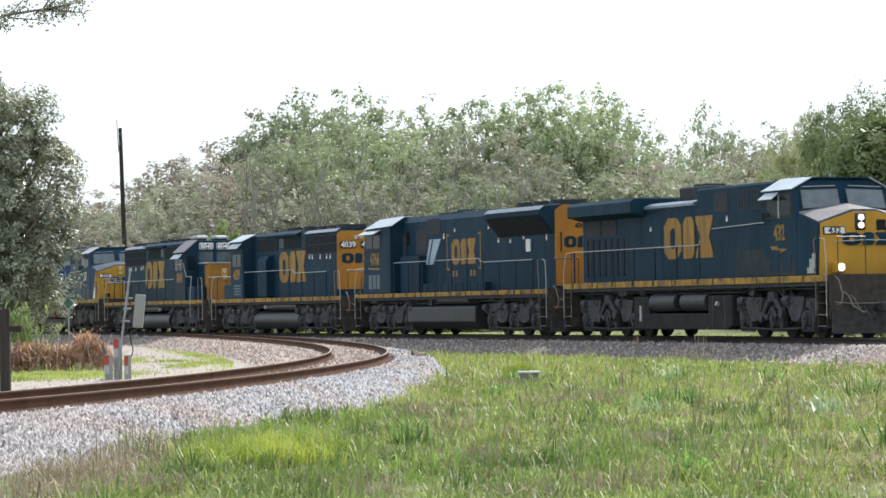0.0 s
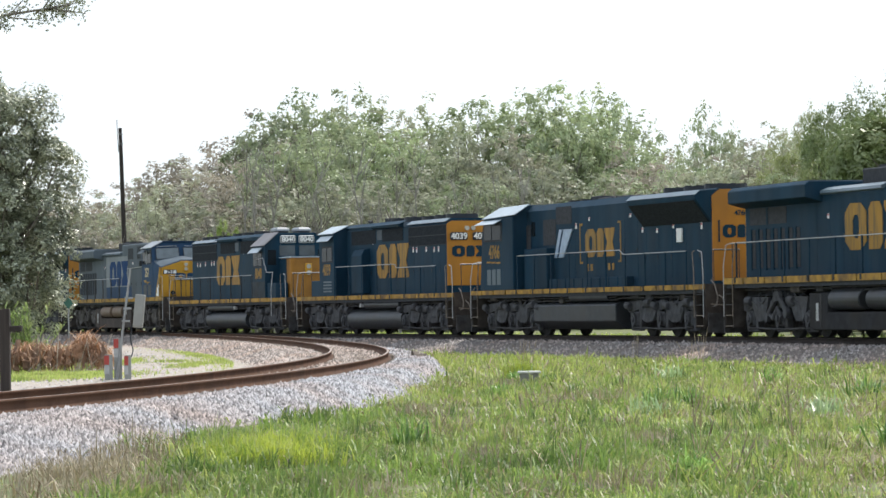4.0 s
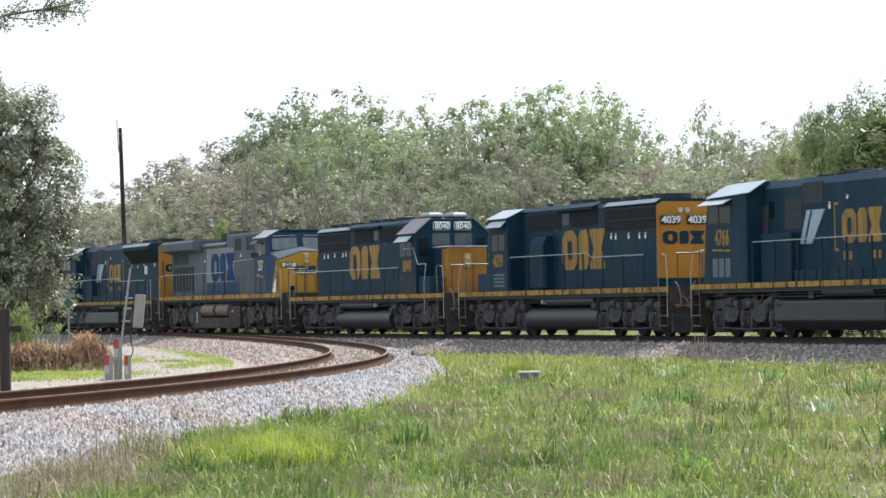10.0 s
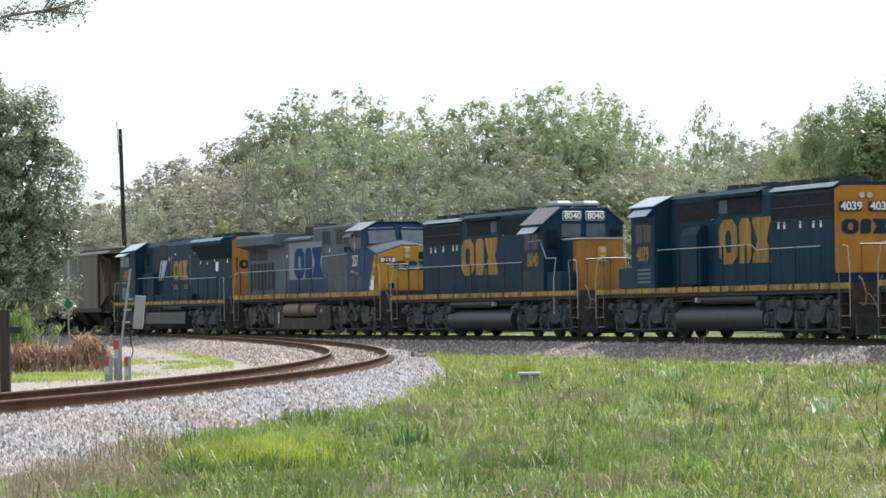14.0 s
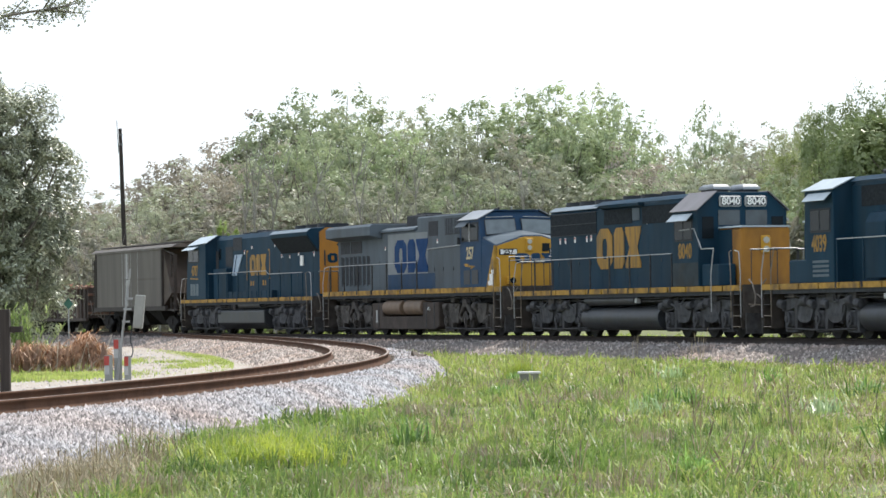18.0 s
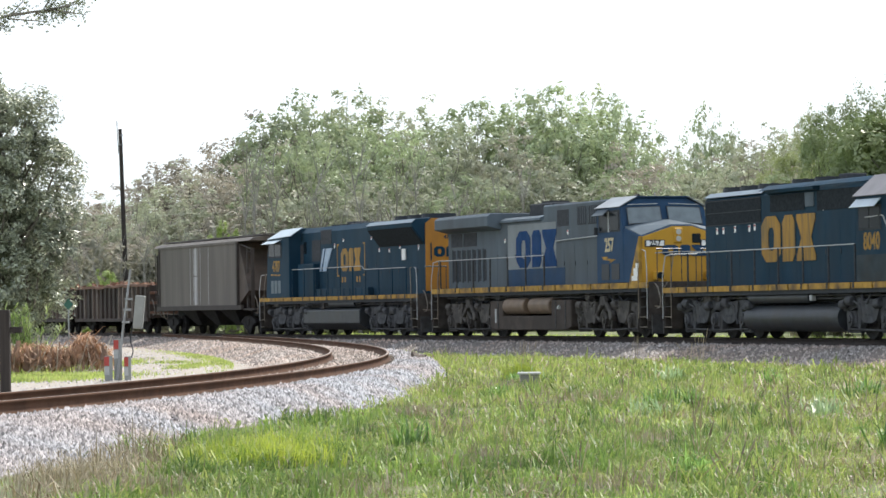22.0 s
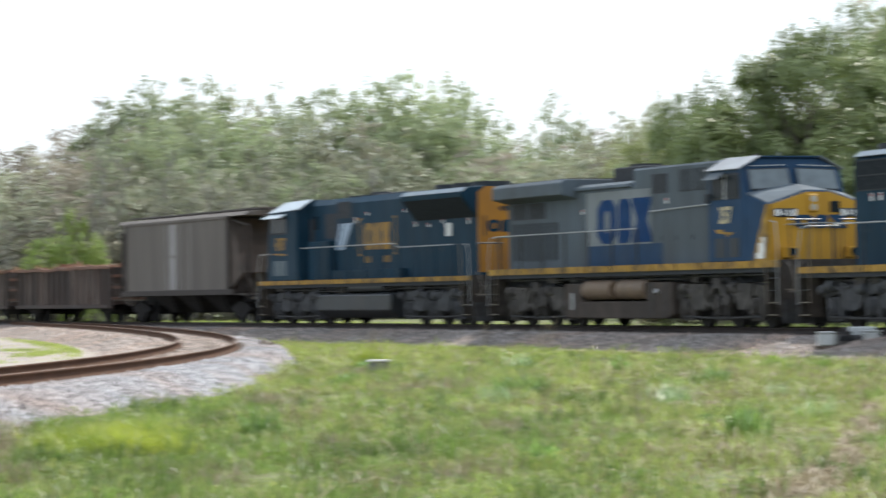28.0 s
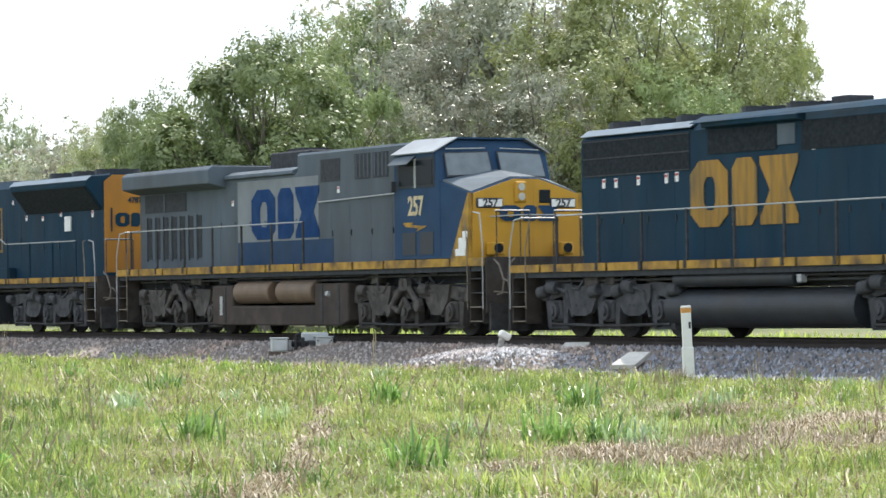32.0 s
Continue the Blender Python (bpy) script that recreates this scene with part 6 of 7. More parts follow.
    u = rng.uniform(-60, 130, n)
    sd = rng.uniform(4.2, 26, n)
    x, y, _ = on(MAIN, u, sd)
    v, f = blades(np.stack([x, y], 1), 0.25 * rng.uniform(0.5, 1.5, n), 0.085 * rng.uniform(0.6, 1.5, n), rng.uniform(0.05, 0.8, n), rng)
    VV.append(v), FF.append(f + k)
    g = soup("verge_grass", np.concatenate(VV), np.concatenate(FF), GRASS_PALE)
    tagged(g, "short sunlit yellow-green verge grass", "grass", kind="stuff")


def tussock(rng, n, h, w, spread, material, label):
    P = rng.normal(0, spread, (n, 2))
    v, f = blades(P, h * rng.uniform(0.55, 1.2, n), w * rng.uniform(0.7, 1.3, n), rng.uniform(0.1, 1.7, n), rng, np.full(n, -0.02))
    return tagged(soup("grass_tussock", v, f, material), label, "grass clump", "coarse grass clumps", "stuff")


def tussocks():
    rng = np.random.default_rng(5)
    a = tussock(rng, 75, 0.50, 0.03, 0.13, TUFT, "coarse broad-bladed green grass clump in the meadow")
    b = tussock(rng, 65, 0.42, 0.026, 0.15, TUFT_PALE, "coarse pale broad-bladed grass clump in the meadow")
    c = tussock(rng, 1100, 0.40, 0.013, 0.28, CLUMP, "soft mounded yellow-green grass clump in the meadow")
    a.matrix_basis, b.matrix_basis, c.matrix_basis = pose(5.02, 35.5, GROUND), pose(9.22, 32.1, GROUND), pose(-2.15, 33.4, GROUND)
    spots = [(8.95, 32.7), (5.5, 46.9), (7.03, 53.5), (7.33, 47.9), (9.44, 46.4), (11.8, 59.0), (6.04, 28.4), (6.49, 39.4), (11.3, 42.4), (7.87, 34.3), (8.32, 32.6), (17.0, 47.6), (2.28, 29.3), (5.33, 45.1), (3.44, 50.7),
             (7.44, 56.1), (1.55, 69.6), (1.9, 70.2), (4.0, 52.0), (3.0, 47.0), (6.6, 64.0), (5.0, 71.0), (-0.4, 37.5), (13.0, 41.5), (1.0, 58.0)]
    for i, (x, y) in enumerate(spots):
        s = 0.7 + 0.4 * rng.random()
        copy_thing((a, b)[i % 2], pose(x, y, GROUND, 0, 0, 47 * i) @ Matrix.Diagonal((s, s, s, 1)))
    copy_thing(c, pose(1.72, 70.5, GROUND, 0, 0, 25) @ Matrix.Diagonal((0.65, 0.65, 1.5, 1)))
    for i, (x, y) in enumerate(((-1.75, 32.6), (-1.75, 35.0))):
        copy_thing(c, pose(x, y, GROUND, 0, 0, 80 * i))
    small = [tussock(rng, 46, 0.30, 0.014, 0.10, GRASS, "small green grass tuft") for _ in range(3)]
    for i, o in enumerate(small):
        o.matrix_basis = pose(1.0 + 2 * i, 33 + 3 * i, GROUND)
    P = wedge(420, -6, 21, 23, 80, rng)
    s1, _ = side_of(CURVE, P)
    s2, _ = side_of(MAIN, P)
    for i, (x, y) in enumerate(P[(s1 > 3.6) & (s2 < -5)][:260]):
        s = 0.6 + 0.7 * rng.random()
        copy_thing(small[i % 3], pose(float(x), float(y), GROUND, 0, 0, 31 * i) @ Matrix.Diagonal((s, s, s, 1)))
    brown = [tussock(rng, 90, 0.30, 0.009, 0.20, WEED, "brown withered weed clump") for _ in range(2)]
    for i, (x, y) in enumerate(((-3.83, 30.9), (-3.55, 31.4), (-3.21, 32.4), (-3.08, 34.1), (-0.03, 40.7), (-0.6, 61.5), (1.0, 63.7), (-3.0, 29.2), (-0.3, 42.2), (-3.7, 32.6), (16.72, 55.9), (16.6, 56.3))):
        if i < 2:
            brown[i].matrix_basis = pose(x, y, GROUND)
        else:
            copy_thing(brown[i % 2], pose(x, y, GROUND, 0, 0, 70 * i))
    # tall dry stalks before the track
    for x, y, h in ((5.48, 91.5, 1.0), (7.22, 90.0, 1.25), (6.9, 89.6, 0.8), (2.0, 84.0, 0.9), (2.2, 83.5, 1.0), (3.2, 41.0, 0.75), (4.2, 38.0, 0.8), (12.0, 60.0, 1.0), (1.2, 45.0, 0.6), (6.2, 30.0, 0.5)) + tuple((float(x), float(y), 0.35 + 0.4 * rng.random()) for x, y in wedge(34, 1.5, 20.5, 26, 60, rng)):
        bm = None
        for k in range(5):
            p = Vector((rng.normal(0, 0.05), rng.normal(0, 0.05), -0.02))
            q = p + Vector((rng.normal(0, 0.12), rng.normal(0, 0.1), h * rng.uniform(0.6, 1.0)))
            bm = rod(p, q, 0.006, 5, 0.003, bm)
            bm = rod(q - (q - p) * 0.25, q, 0.011, 5, 0.004, bm)
        o = part("dry_weed", bm, STRAW)
        o.matrix_basis = pose(x, y, GROUND)
        tagged(o, "thin dry weed stalks with seed heads", "weed", "dry weed stalks")


def stones():
    rng = np.random.default_rng(8)
    octa = np.array([(1, 0, -0.3), (-1, 0, -0.3), (0, 1, -0.3), (0, -1, -0.3), (0, 0, 1)], float)
    of = np.array([(0, 2, 4), (2, 1, 4), (1, 3, 4), (3, 0, 4)])      # the side that lies in the bed is left open

    def lay(line, n, u0, u1, s0, s1, size, prof):
        u, s = rng.uniform(u0, u1, n), rng.uniform(s0, s1, n)
        x, y, _ = on(line, u, shoulder(u, s) if line is CURVE else s)
        z = lift(line, u) + np.interp(s, [p[0] for p in prof], [p[1] for p in prof])
        r = size * rng.uniform(0.55, 1.25, n)
        V = octa[None] * (r[:, None, None] * rng.uniform(0.55, 1.2, (n, 5, 1))) + rng.normal(0, 0.18, (n, 5, 3)) * r[:, None, None]
        V[:, :, 2] *= 1.15
        V += np.stack([x, y, z + r * 0.15], 1)[:, None, :]
        F = (of[None] + (np.arange(n) * 5)[:, None, None]).reshape(-1, 3)
        return V.reshape(-1, 3), F

    near = [(-4.4, -0.62), (-3.6, -0.63)] + CURVE_BED[1:-1] + [(3.3, -0.655), (9.8, -0.67)]
    main = [(-4.6, -0.7), (-3.5, -0.6), (-2.0, -0.22), (-1.4, -0.2), (0, -0.21), (1.4, -0.2), (2.0, -0.22), (3.1, -0.58), (4.3, -0.7)]
    VV, FF, k = [], [], 0
    for a in ((CURVE, 26000, -26, -2, 0.95, 3.4, 0.036, near), (CURVE, 22000, -26, -2, 1.9, 3.4, 0.036, near), (CURVE, 6000, -24, -8, 3.3, 4.6, 0.03, near), (CURVE, 22000, -2, 20, 0.95, 3.3, 0.040, near), (CURVE, 9000, 18, 42, 0.95, 3.3, 0.044, near), (CURVE, 5000, 40, 110, 0.95, 3.3, 0.052, near)):
        v, f = lay(*a)
        VV.append(v), FF.append(f + k)
        k += len(v)
    tagged(soup("ballast_stones", np.concatenate(VV), np.concatenate(FF), STONE), "loose pale crushed stones along the curved track", "ballast", kind="stuff")
    VV, FF, k = [], [], 0
    for a in ((CURVE, 8000, -20, 110, -0.65, 0.65, 0.045, near), (CURVE, 15000, -5, 130, -4.4, -0.95, 0.05, near)):
        v, f = lay(*a)
        VV.append(v), FF.append(f + k)
        k += len(v)
    tagged(soup("ballast_stones", np.concatenate(VV), np.concatenate(FF), STONE_TAN), "loose tan crushed stones inside the curved track", "ballast", kind="stuff")
    VV, FF, k = [], [], 0
    for a in ((MAIN, 8600, -27, 10, -4.5, -0.95, 0.05, main), (MAIN, 5000, 10, 60, -4.4, -0.95, 0.06, main), (MAIN, 2000, 60, 130, -4.4, -0.95, 0.08, main)):
        v, f = lay(*a)
        VV.append(v), FF.append(f + k)
        k += len(v)
    tagged(soup("ballast_stones", np.concatenate(VV), np.concatenate(FF), STONE_MAIN), "loose dusty brown crushed stones along the main track", "ballast", kind="stuff")
    v, f = lay(MAIN, 6500, -52, -25, -4.5, -0.95, 0.05, main)
    tagged(soup("ballast_stones", v, f, STONE_BLUE), "loose clean blue-grey crushed stones along the main track", "ballast", kind="stuff")
    # a low heap of spare stone beside the track
    n = 2600
    p = rng.normal(0, 1, (n, 2)) * (0.75, 1.9)
    r = 0.04 * rng.uniform(0.6, 1.3, n)
    V = octa[None] * (r[:, None, None] * rng.uniform(0.6, 1.2, (n, 5, 1)))
    hz = np.clip(0.42 * (1 - (p[:, 0] / 1.7) ** 2 - (p[:, 1] / 4.2) ** 2), -0.05, 1)
    cx, cy, t = on(MAIN, -22.7, -2.9)
    V += np.stack([cx + p[:, 0] * math.sin(t) + p[:, 1] * math.cos(t), cy - p[:, 0] * math.cos(t) + p[:, 1] * math.sin(t), -0.62 + hz], 1)[:, None, :]
    tagged(soup("stone_heap", V.reshape(-1, 3), (of[None] + (np.arange(n) * 5)[:, None, None]).reshape(-1, 3), STONE), "low heap of clean grey crushed stone beside the main track", "stone heap", kind="stuff")


def crown_leaves(rng, h, r, base, lobes, tufts, leaves, size, airy=0.0, even=0.72, lobe=(0.19, 0.36)):
    """Leaves of an uneven crown: rounded lobes round the limbs, tufts on each lobe, leaves in each tuft."""
    k = np.arange(lobes)
    zz = 1 - 1.75 * (k + 0.5) / lobes
    a = k * 2.39996 + rng.normal(0, 0.35, lobes)
    ring = np.sqrt(np.clip(1 - zz * zz, 0, 1))
    depth = np.where(rng.random(lobes) < 0.3, rng.uniform(0.25, 0.6, lobes), rng.uniform(even, 1.0, lobes)) * (1 + 0.8 * (1 - even) * 0.7 * np.sin(3 * a + rng.uniform(0, 6)))
    half = (h - base) / 2
    lr = rng.uniform(*lobe, lobes) * (1 - 0.3 * airy) * min(r, half)
    C = np.stack([np.cos(a) * ring * depth * r * 0.84, np.sin(a) * ring * depth * r * 0.84, zz * depth * half * 0.86], 1) + rng.normal(0, 0.05 * r, (lobes, 3))
    m = lobes * tufts
    own = np.repeat(np.arange(lobes), tufts)
    D = rng.normal(0, 1, (m, 3)) + (0, 0, 0.45)
    D /= np.linalg.norm(D, axis=1)[:, None]
    T = C[own] + D * (lr[own] * rng.uniform(0.62, 0.92, m))[:, None] * (1, 1, 0.75)
    tr = lr[own] * rng.uniform(0.26, 0.42, m)
    n = m * leaves
    tw = np.repeat(np.arange(m), leaves)
    E = rng.normal(0, 1, (n, 3))
    E *= (rng.random(n) ** 0.4 / np.linalg.norm(E, axis=1))[:, None] * (1, 1, 0.75)
    P = T[tw] + E * tr[tw][:, None]
    lo, hi = np.percentile(P[:, 2], (0.5, 99.7))
    fit = np.array([1, 1, (h - base) / (hi - lo)])
    P = P * fit
    P[:, 2] += base - lo * fit[2]
    C = C * fit
    C[:, 2] += base - lo * fit[2]
    N = D[tw] * 0.8 + E * 0.5 + (0, 0, 0.55) + rng.normal(0, 0.45, (n, 3))
    N /= np.linalg.norm(N, axis=1)[:, None]
    A = np.cross(N, rng.normal(0, 1, (n, 3)))
    A /= np.linalg.norm(A, axis=1)[:, None] + 1e-9
    B = np.cross(N, A)
    q = size * rng.uniform(0.6, 1.3, n)
    V = np.stack([P - A * q[:, None] - B * (q * 0.6)[:, None], P + A * q[:, None], P - A * (q * 0.7)[:, None] + B * (q * 0.6)[:, None]], 1)
    V[:, :, 2] = np.maximum(V[:, :, 2], 0.05)
    return V.reshape(-1, 3), np.arange(n * 3).reshape(n, 3), C


def limbs(runs, seg=6):
    """Tapered round lengths (from, to, radius, radius) as arrays for one mesh."""
    V, F = [], []
    for p, q, r1, r2 in runs:
        d = (q - p).normalized()
        a = d.orthogonal().normalized()
        b = d.cross(a)
        k = len(V)
        for i in range(seg):
            o = a * math.cos(math.tau * i / seg) + b * math.sin(math.tau * i / seg)
            V += [p + o * r1, q + o * r2]
            F.append([k + 2 * i, k + 2 * ((i + 1) % seg), k + 2 * ((i + 1) % seg) + 1, k + 2 * i + 1])
    return [tuple(v) for v in V], F


def tree(name, label, category, group, seed, h, r, base, lobes, tufts, leaves, size, leafmat, trunk_r=0.2, airy=0.0, even=0.72, lobe=(0.19, 0.36)):
    rng = np.random.default_rng(seed)
    v = thing(name, label, category, group)
    L, F, C = crown_leaves(rng, h, r, base, lobes, tufts, leaves, size, airy, even, lobe)
    p = Vector((0, 0, -0.3))
    pts, runs = [p], []
    for i in range(1, 7):
        pts.append(Vector((rng.normal(0, 0.12) * i * 0.5, rng.normal(0, 0.12) * i * 0.5, h * 0.8 * i / 6)))
    for i in range(6):
        runs.append((pts[i], pts[i + 1], trunk_r * (1 - i / 6.5), trunk_r * (1 - (i + 1) / 6.5)))
    for c in C:
        c = Vector(c)
        k = min(5, max(0, int((c.z - 0.28 * h) / (h * 0.85) * 6)))
        a = pts[k].lerp(pts[k + 1], 0.5)
        m = a.lerp(c, 0.5) + Vector((rng.normal(0, 0.03) * h, rng.normal(0, 0.03) * h, -0.02 * h))
        w = trunk_r * (0.42 if airy else 0.3)
        runs += [(a, m, w, w * 0.65), (m, c, w * 0.65, w * 0.2)]
    soup("trunk", *limbs(runs), BARK, v)
    soup("crown", L, F, leafmat, v)
    return v


SKYLINE = [(-9.5, 2.2), (-6.4, 2.35), (-5.4, 2.5), (-4.7, 2.68), (-4.3, 3.1), (-3.7, 3.35), (-2.9, 3.65), (-1.87, 3.85), (-0.85, 3.7), (0.16, 3.7), (0.97, 3.65), (1.5, 3.8), (2.1, 3.95), (2.7, 3.7), (3.6, 3.1), (3.9, 2.9), (4.3, 2.75), (5.2, 2.9), (6.2, 3.3), (6.6, 3.5), (7.1, 3.6), (7.6, 3.75), (8.2, 4.3), (8.9, 4.5), (9.6, 4.6), (10.4, 5.2), (11.2, 5.6), (19.3, 5.9), (23, 3)]


def skyline(az):
    return float(np.interp(az, [a for a, _ in SKYLINE], [e for _, e in SKYLINE]))


def woods():
    rng = random.Random(17)
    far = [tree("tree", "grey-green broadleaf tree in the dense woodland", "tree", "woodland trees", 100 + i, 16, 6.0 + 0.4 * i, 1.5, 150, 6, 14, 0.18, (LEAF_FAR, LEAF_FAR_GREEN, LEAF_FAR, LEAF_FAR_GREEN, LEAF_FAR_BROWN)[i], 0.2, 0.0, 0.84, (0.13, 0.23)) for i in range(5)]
    shrub = [tree("shrub", "dull green undergrowth at the woodland's foot", "shrub", "woodland undergrowth", 140 + i, 6, 4.2, 0.2, 40, 7, 15, 0.20, LEAF_UNDER, 0.08) for i in range(3)]
    near = [tree("tree", "leafy green broadleaf tree behind the railway", "tree", "trees close behind the railway", 120 + i, 13, 5.0 + 0.4 * i, 1.0, 62, 16, 34, 0.118, LEAF_NEAR, 0.2) for i in range(2)]
    dome = [tree("tree", "round-headed bright green broadleaf tree behind the railway", "tree", "trees close behind the railway", 128 + i, 12, 5.8, 0.8, 84, 20, 36, 0.122, LEAF_NEAR, 0.3, 0.0, 0.9) for i in range(2)]
    grey = [tree("tree", "greyish thin-crowned broadleaf tree behind the railway", "tree", "trees close behind the railway", 124 + i, 13, 5.0 + 0.4 * i, 1.2, 70, 14, 36, 0.105, LEAF_GREY, 0.24, 0.1) for i in range(2)]
    tall = [tree("tree", "tall open-crowned tree with bare limbs showing", "tree", "trees close behind the railway", 132 + i, 15, 6.4, 3.0, 58, 15, 38, 0.095, LEAF_NEAR, 0.36, 0.15) for i in range(2)]
    gold = [tree("tree", "tall yellow-green broadleaf tree behind the railway", "tree", "trees close behind the railway", 136 + i, 14, 5.4, 1.0, 66, 15, 36, 0.108, LEAF_GOLD, 0.24) for i in range(2)]
    used = {}

    def plant(kinds, full, az, d, el, wide=1.0):
        """Sets a tree at azimuth az and distance d, so tall that its top stands el degrees over the eye."""
        fresh = [o for o in kinds if o not in used]
        ob = fresh[0] if fresh else kinds[rng.randrange(len(kinds))]
        a = radians(az)
        k = (math.tan(radians(el)) * d + EYE_Z - GROUND) / full
        m = pose(math.sin(a) * d, math.cos(a) * d, GROUND, 0, 0, rng.uniform(0, 360)) @ Matrix.Diagonal((k * wide, k * wide, k, 1))
        if ob in used:
            copy_thing(ob, m @ Matrix.Diagonal([1 / c for c in ob.scale] + [1]))
        else:
            used[ob] = 1
            ob.matrix_basis = m

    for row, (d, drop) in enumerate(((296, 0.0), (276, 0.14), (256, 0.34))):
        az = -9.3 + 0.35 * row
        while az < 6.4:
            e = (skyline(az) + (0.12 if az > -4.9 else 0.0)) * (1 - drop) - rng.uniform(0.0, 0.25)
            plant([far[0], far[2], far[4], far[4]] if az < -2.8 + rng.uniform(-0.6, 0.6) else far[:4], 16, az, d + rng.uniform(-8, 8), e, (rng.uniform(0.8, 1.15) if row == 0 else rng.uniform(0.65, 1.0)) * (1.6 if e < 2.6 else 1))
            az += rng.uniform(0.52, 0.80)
    az = -9
    while az < 9:
        plant(shrub, 6, az, 240 + rng.uniform(-8, 8), rng.uniform(0.75, 1.55), rng.uniform(0.9, 1.3))
        az += rng.uniform(0.55, 0.85)
    bush = [tree("shrub", "bright green leafy bush before the woodland", "shrub", "bright bushes", 150 + i, 6, 4.0, 0.2, 40, 8, 22, 0.13, LEAF_SHRUB, 0.08) for i in range(2)]
    for az, el, wide in ((-3.9, 1.62, 0.5), (-4.35, 1.15, 0.7), (-3.5, 1.0, 0.6), (-6.0, 0.8, 0.8)):
        plant(bush, 6, az, 222, el, wide)
    bare = []
    for k in range(3):           # thin bare trees at the woodland's edge
        r2 = random.Random(60 + k)
        h, bm, p = 9.0, None, Vector((0, 0, -0.3))
        for i in range(6):
            q = Vector((r2.gauss(0, 0.12) * (i + 1) * 0.5, r2.gauss(0, 0.1), h * (i + 1) / 6))
            bm = rod(p, q, 0.11 * (1 - i / 7), 7, 0.11 * (1 - (i + 1) / 7), bm)
            for _ in range(4 if i > 1 else 0):
                t = q + Vector((r2.uniform(-1.3, 1.3), r2.uniform(-0.8, 0.8), r2.uniform(0.5, 1.6)))
                bm = rod(p.lerp(q, r2.random()), t, 0.035, 5, 0.012, bm)
                bm = rod(t * 0.6 + q * 0.4, t + Vector((r2.uniform(-0.5, 0.5), 0, r2.uniform(0.2, 0.8))), 0.02, 4, 0.008, bm)
            p = q
        o = part("bare_tree", bm, PALEBARK)
        bare.append(tagged(o, "thin bare pale-barked tree at the woodland's edge", "tree", "bare trees"))
    for k in range(26):
        az = -7.2 + 0.36 * k + rng.uniform(-0.15, 0.15)
        plant(bare, 9, az, 229 + rng.uniform(-4, 5), rng.uniform(1.3, 1.6) if az < -4 else rng.uniform(1.6, 2.7), rng.uniform(0.7, 1.1))
    for az, e in ((4.85, 3.5), (3.15, 3.68), (6.5, 3.4)):      # slim trees that stand above the rest
        plant(far[:4], 16, az, 285, e, 0.5)
    # the nearer trees behind the straight track: azimuth, top, distance, width
    for kinds, full, spots in ((far, 16, ((3.5, 2.85, 262, 0.9), (4.05, 2.6, 258, 0.9), (4.45, 2.55, 252, 0.8), (5.05, 2.6, 256, 0.9), (5.6, 2.8, 230, 0.9), (4.6, 2.7, 245, 1.0), (5.2, 2.75, 250, 1.0), (5.9, 2.85, 250, 1.0), (6.6, 3.0, 240, 1.0), (7.3, 3.1, 240, 1.0), (8.0, 3.2, 235, 1.0), (8.6, 3.2, 235, 1.1), (9.6, 3.4, 235, 1.1), (6.1, 2.3, 200, 0.9), (7.1, 2.4, 195, 0.9), (19.6, 2.9, 175, 0.7), (20.4, 2.6, 190, 0.9))),
                               (gold, 14, ((6.2, 3.0, 215, 0.7), (6.75, 3.3, 205, 0.55), (15.0, 5.9, 152, 0.9), (16.2, 6.1, 150, 0.9), (17.4, 6.0, 152, 0.9), (18.3, 5.7, 150, 0.55), (15.6, 4.4, 140, 0.8), (18.5, 3.9, 141, 0.6))),
                               (near, 13, ((7.1, 3.5, 150, 0.55), (7.65, 3.75, 148, 0.62), (12.3, 3.0, 142, 0.8), (17.0, 4.0, 140, 0.7))),
                               (dome, 12, ((9.3, 4.55, 141, 0.88), (8.3, 4.05, 143, 0.62), (10.45, 4.05, 143, 0.66))),
                               (tall, 15, ((10.1, 5.0, 172, 0.6), (11.2, 5.35, 170, 0.8), (12.2, 5.5, 168, 0.75))),
                               (grey, 13, ((12.9, 6.0, 164, 0.9), (14.0, 6.1, 160, 0.9), (11.6, 3.6, 146, 0.8), (13.3, 3.9, 144, 0.85), (14.4, 4.1, 143, 0.8), (12.4, 4.6, 158, 0.7), (9.0, 3.2, 176, 1.2), (7.6, 2.6, 180, 1.2))),
                               (far, 16, [(11.0 + 1.15 * i, 5.6, 198, 0.9) for i in range(7)]),
                               (shrub, 6, [(6.5 + 1.0 * i, 1.7 + 0.5 * (i % 2), 152, 0.9) for i in range(13)])):
        for az, el, d, wide in spots:
            plant(kinds, full, az, d, el, wide)


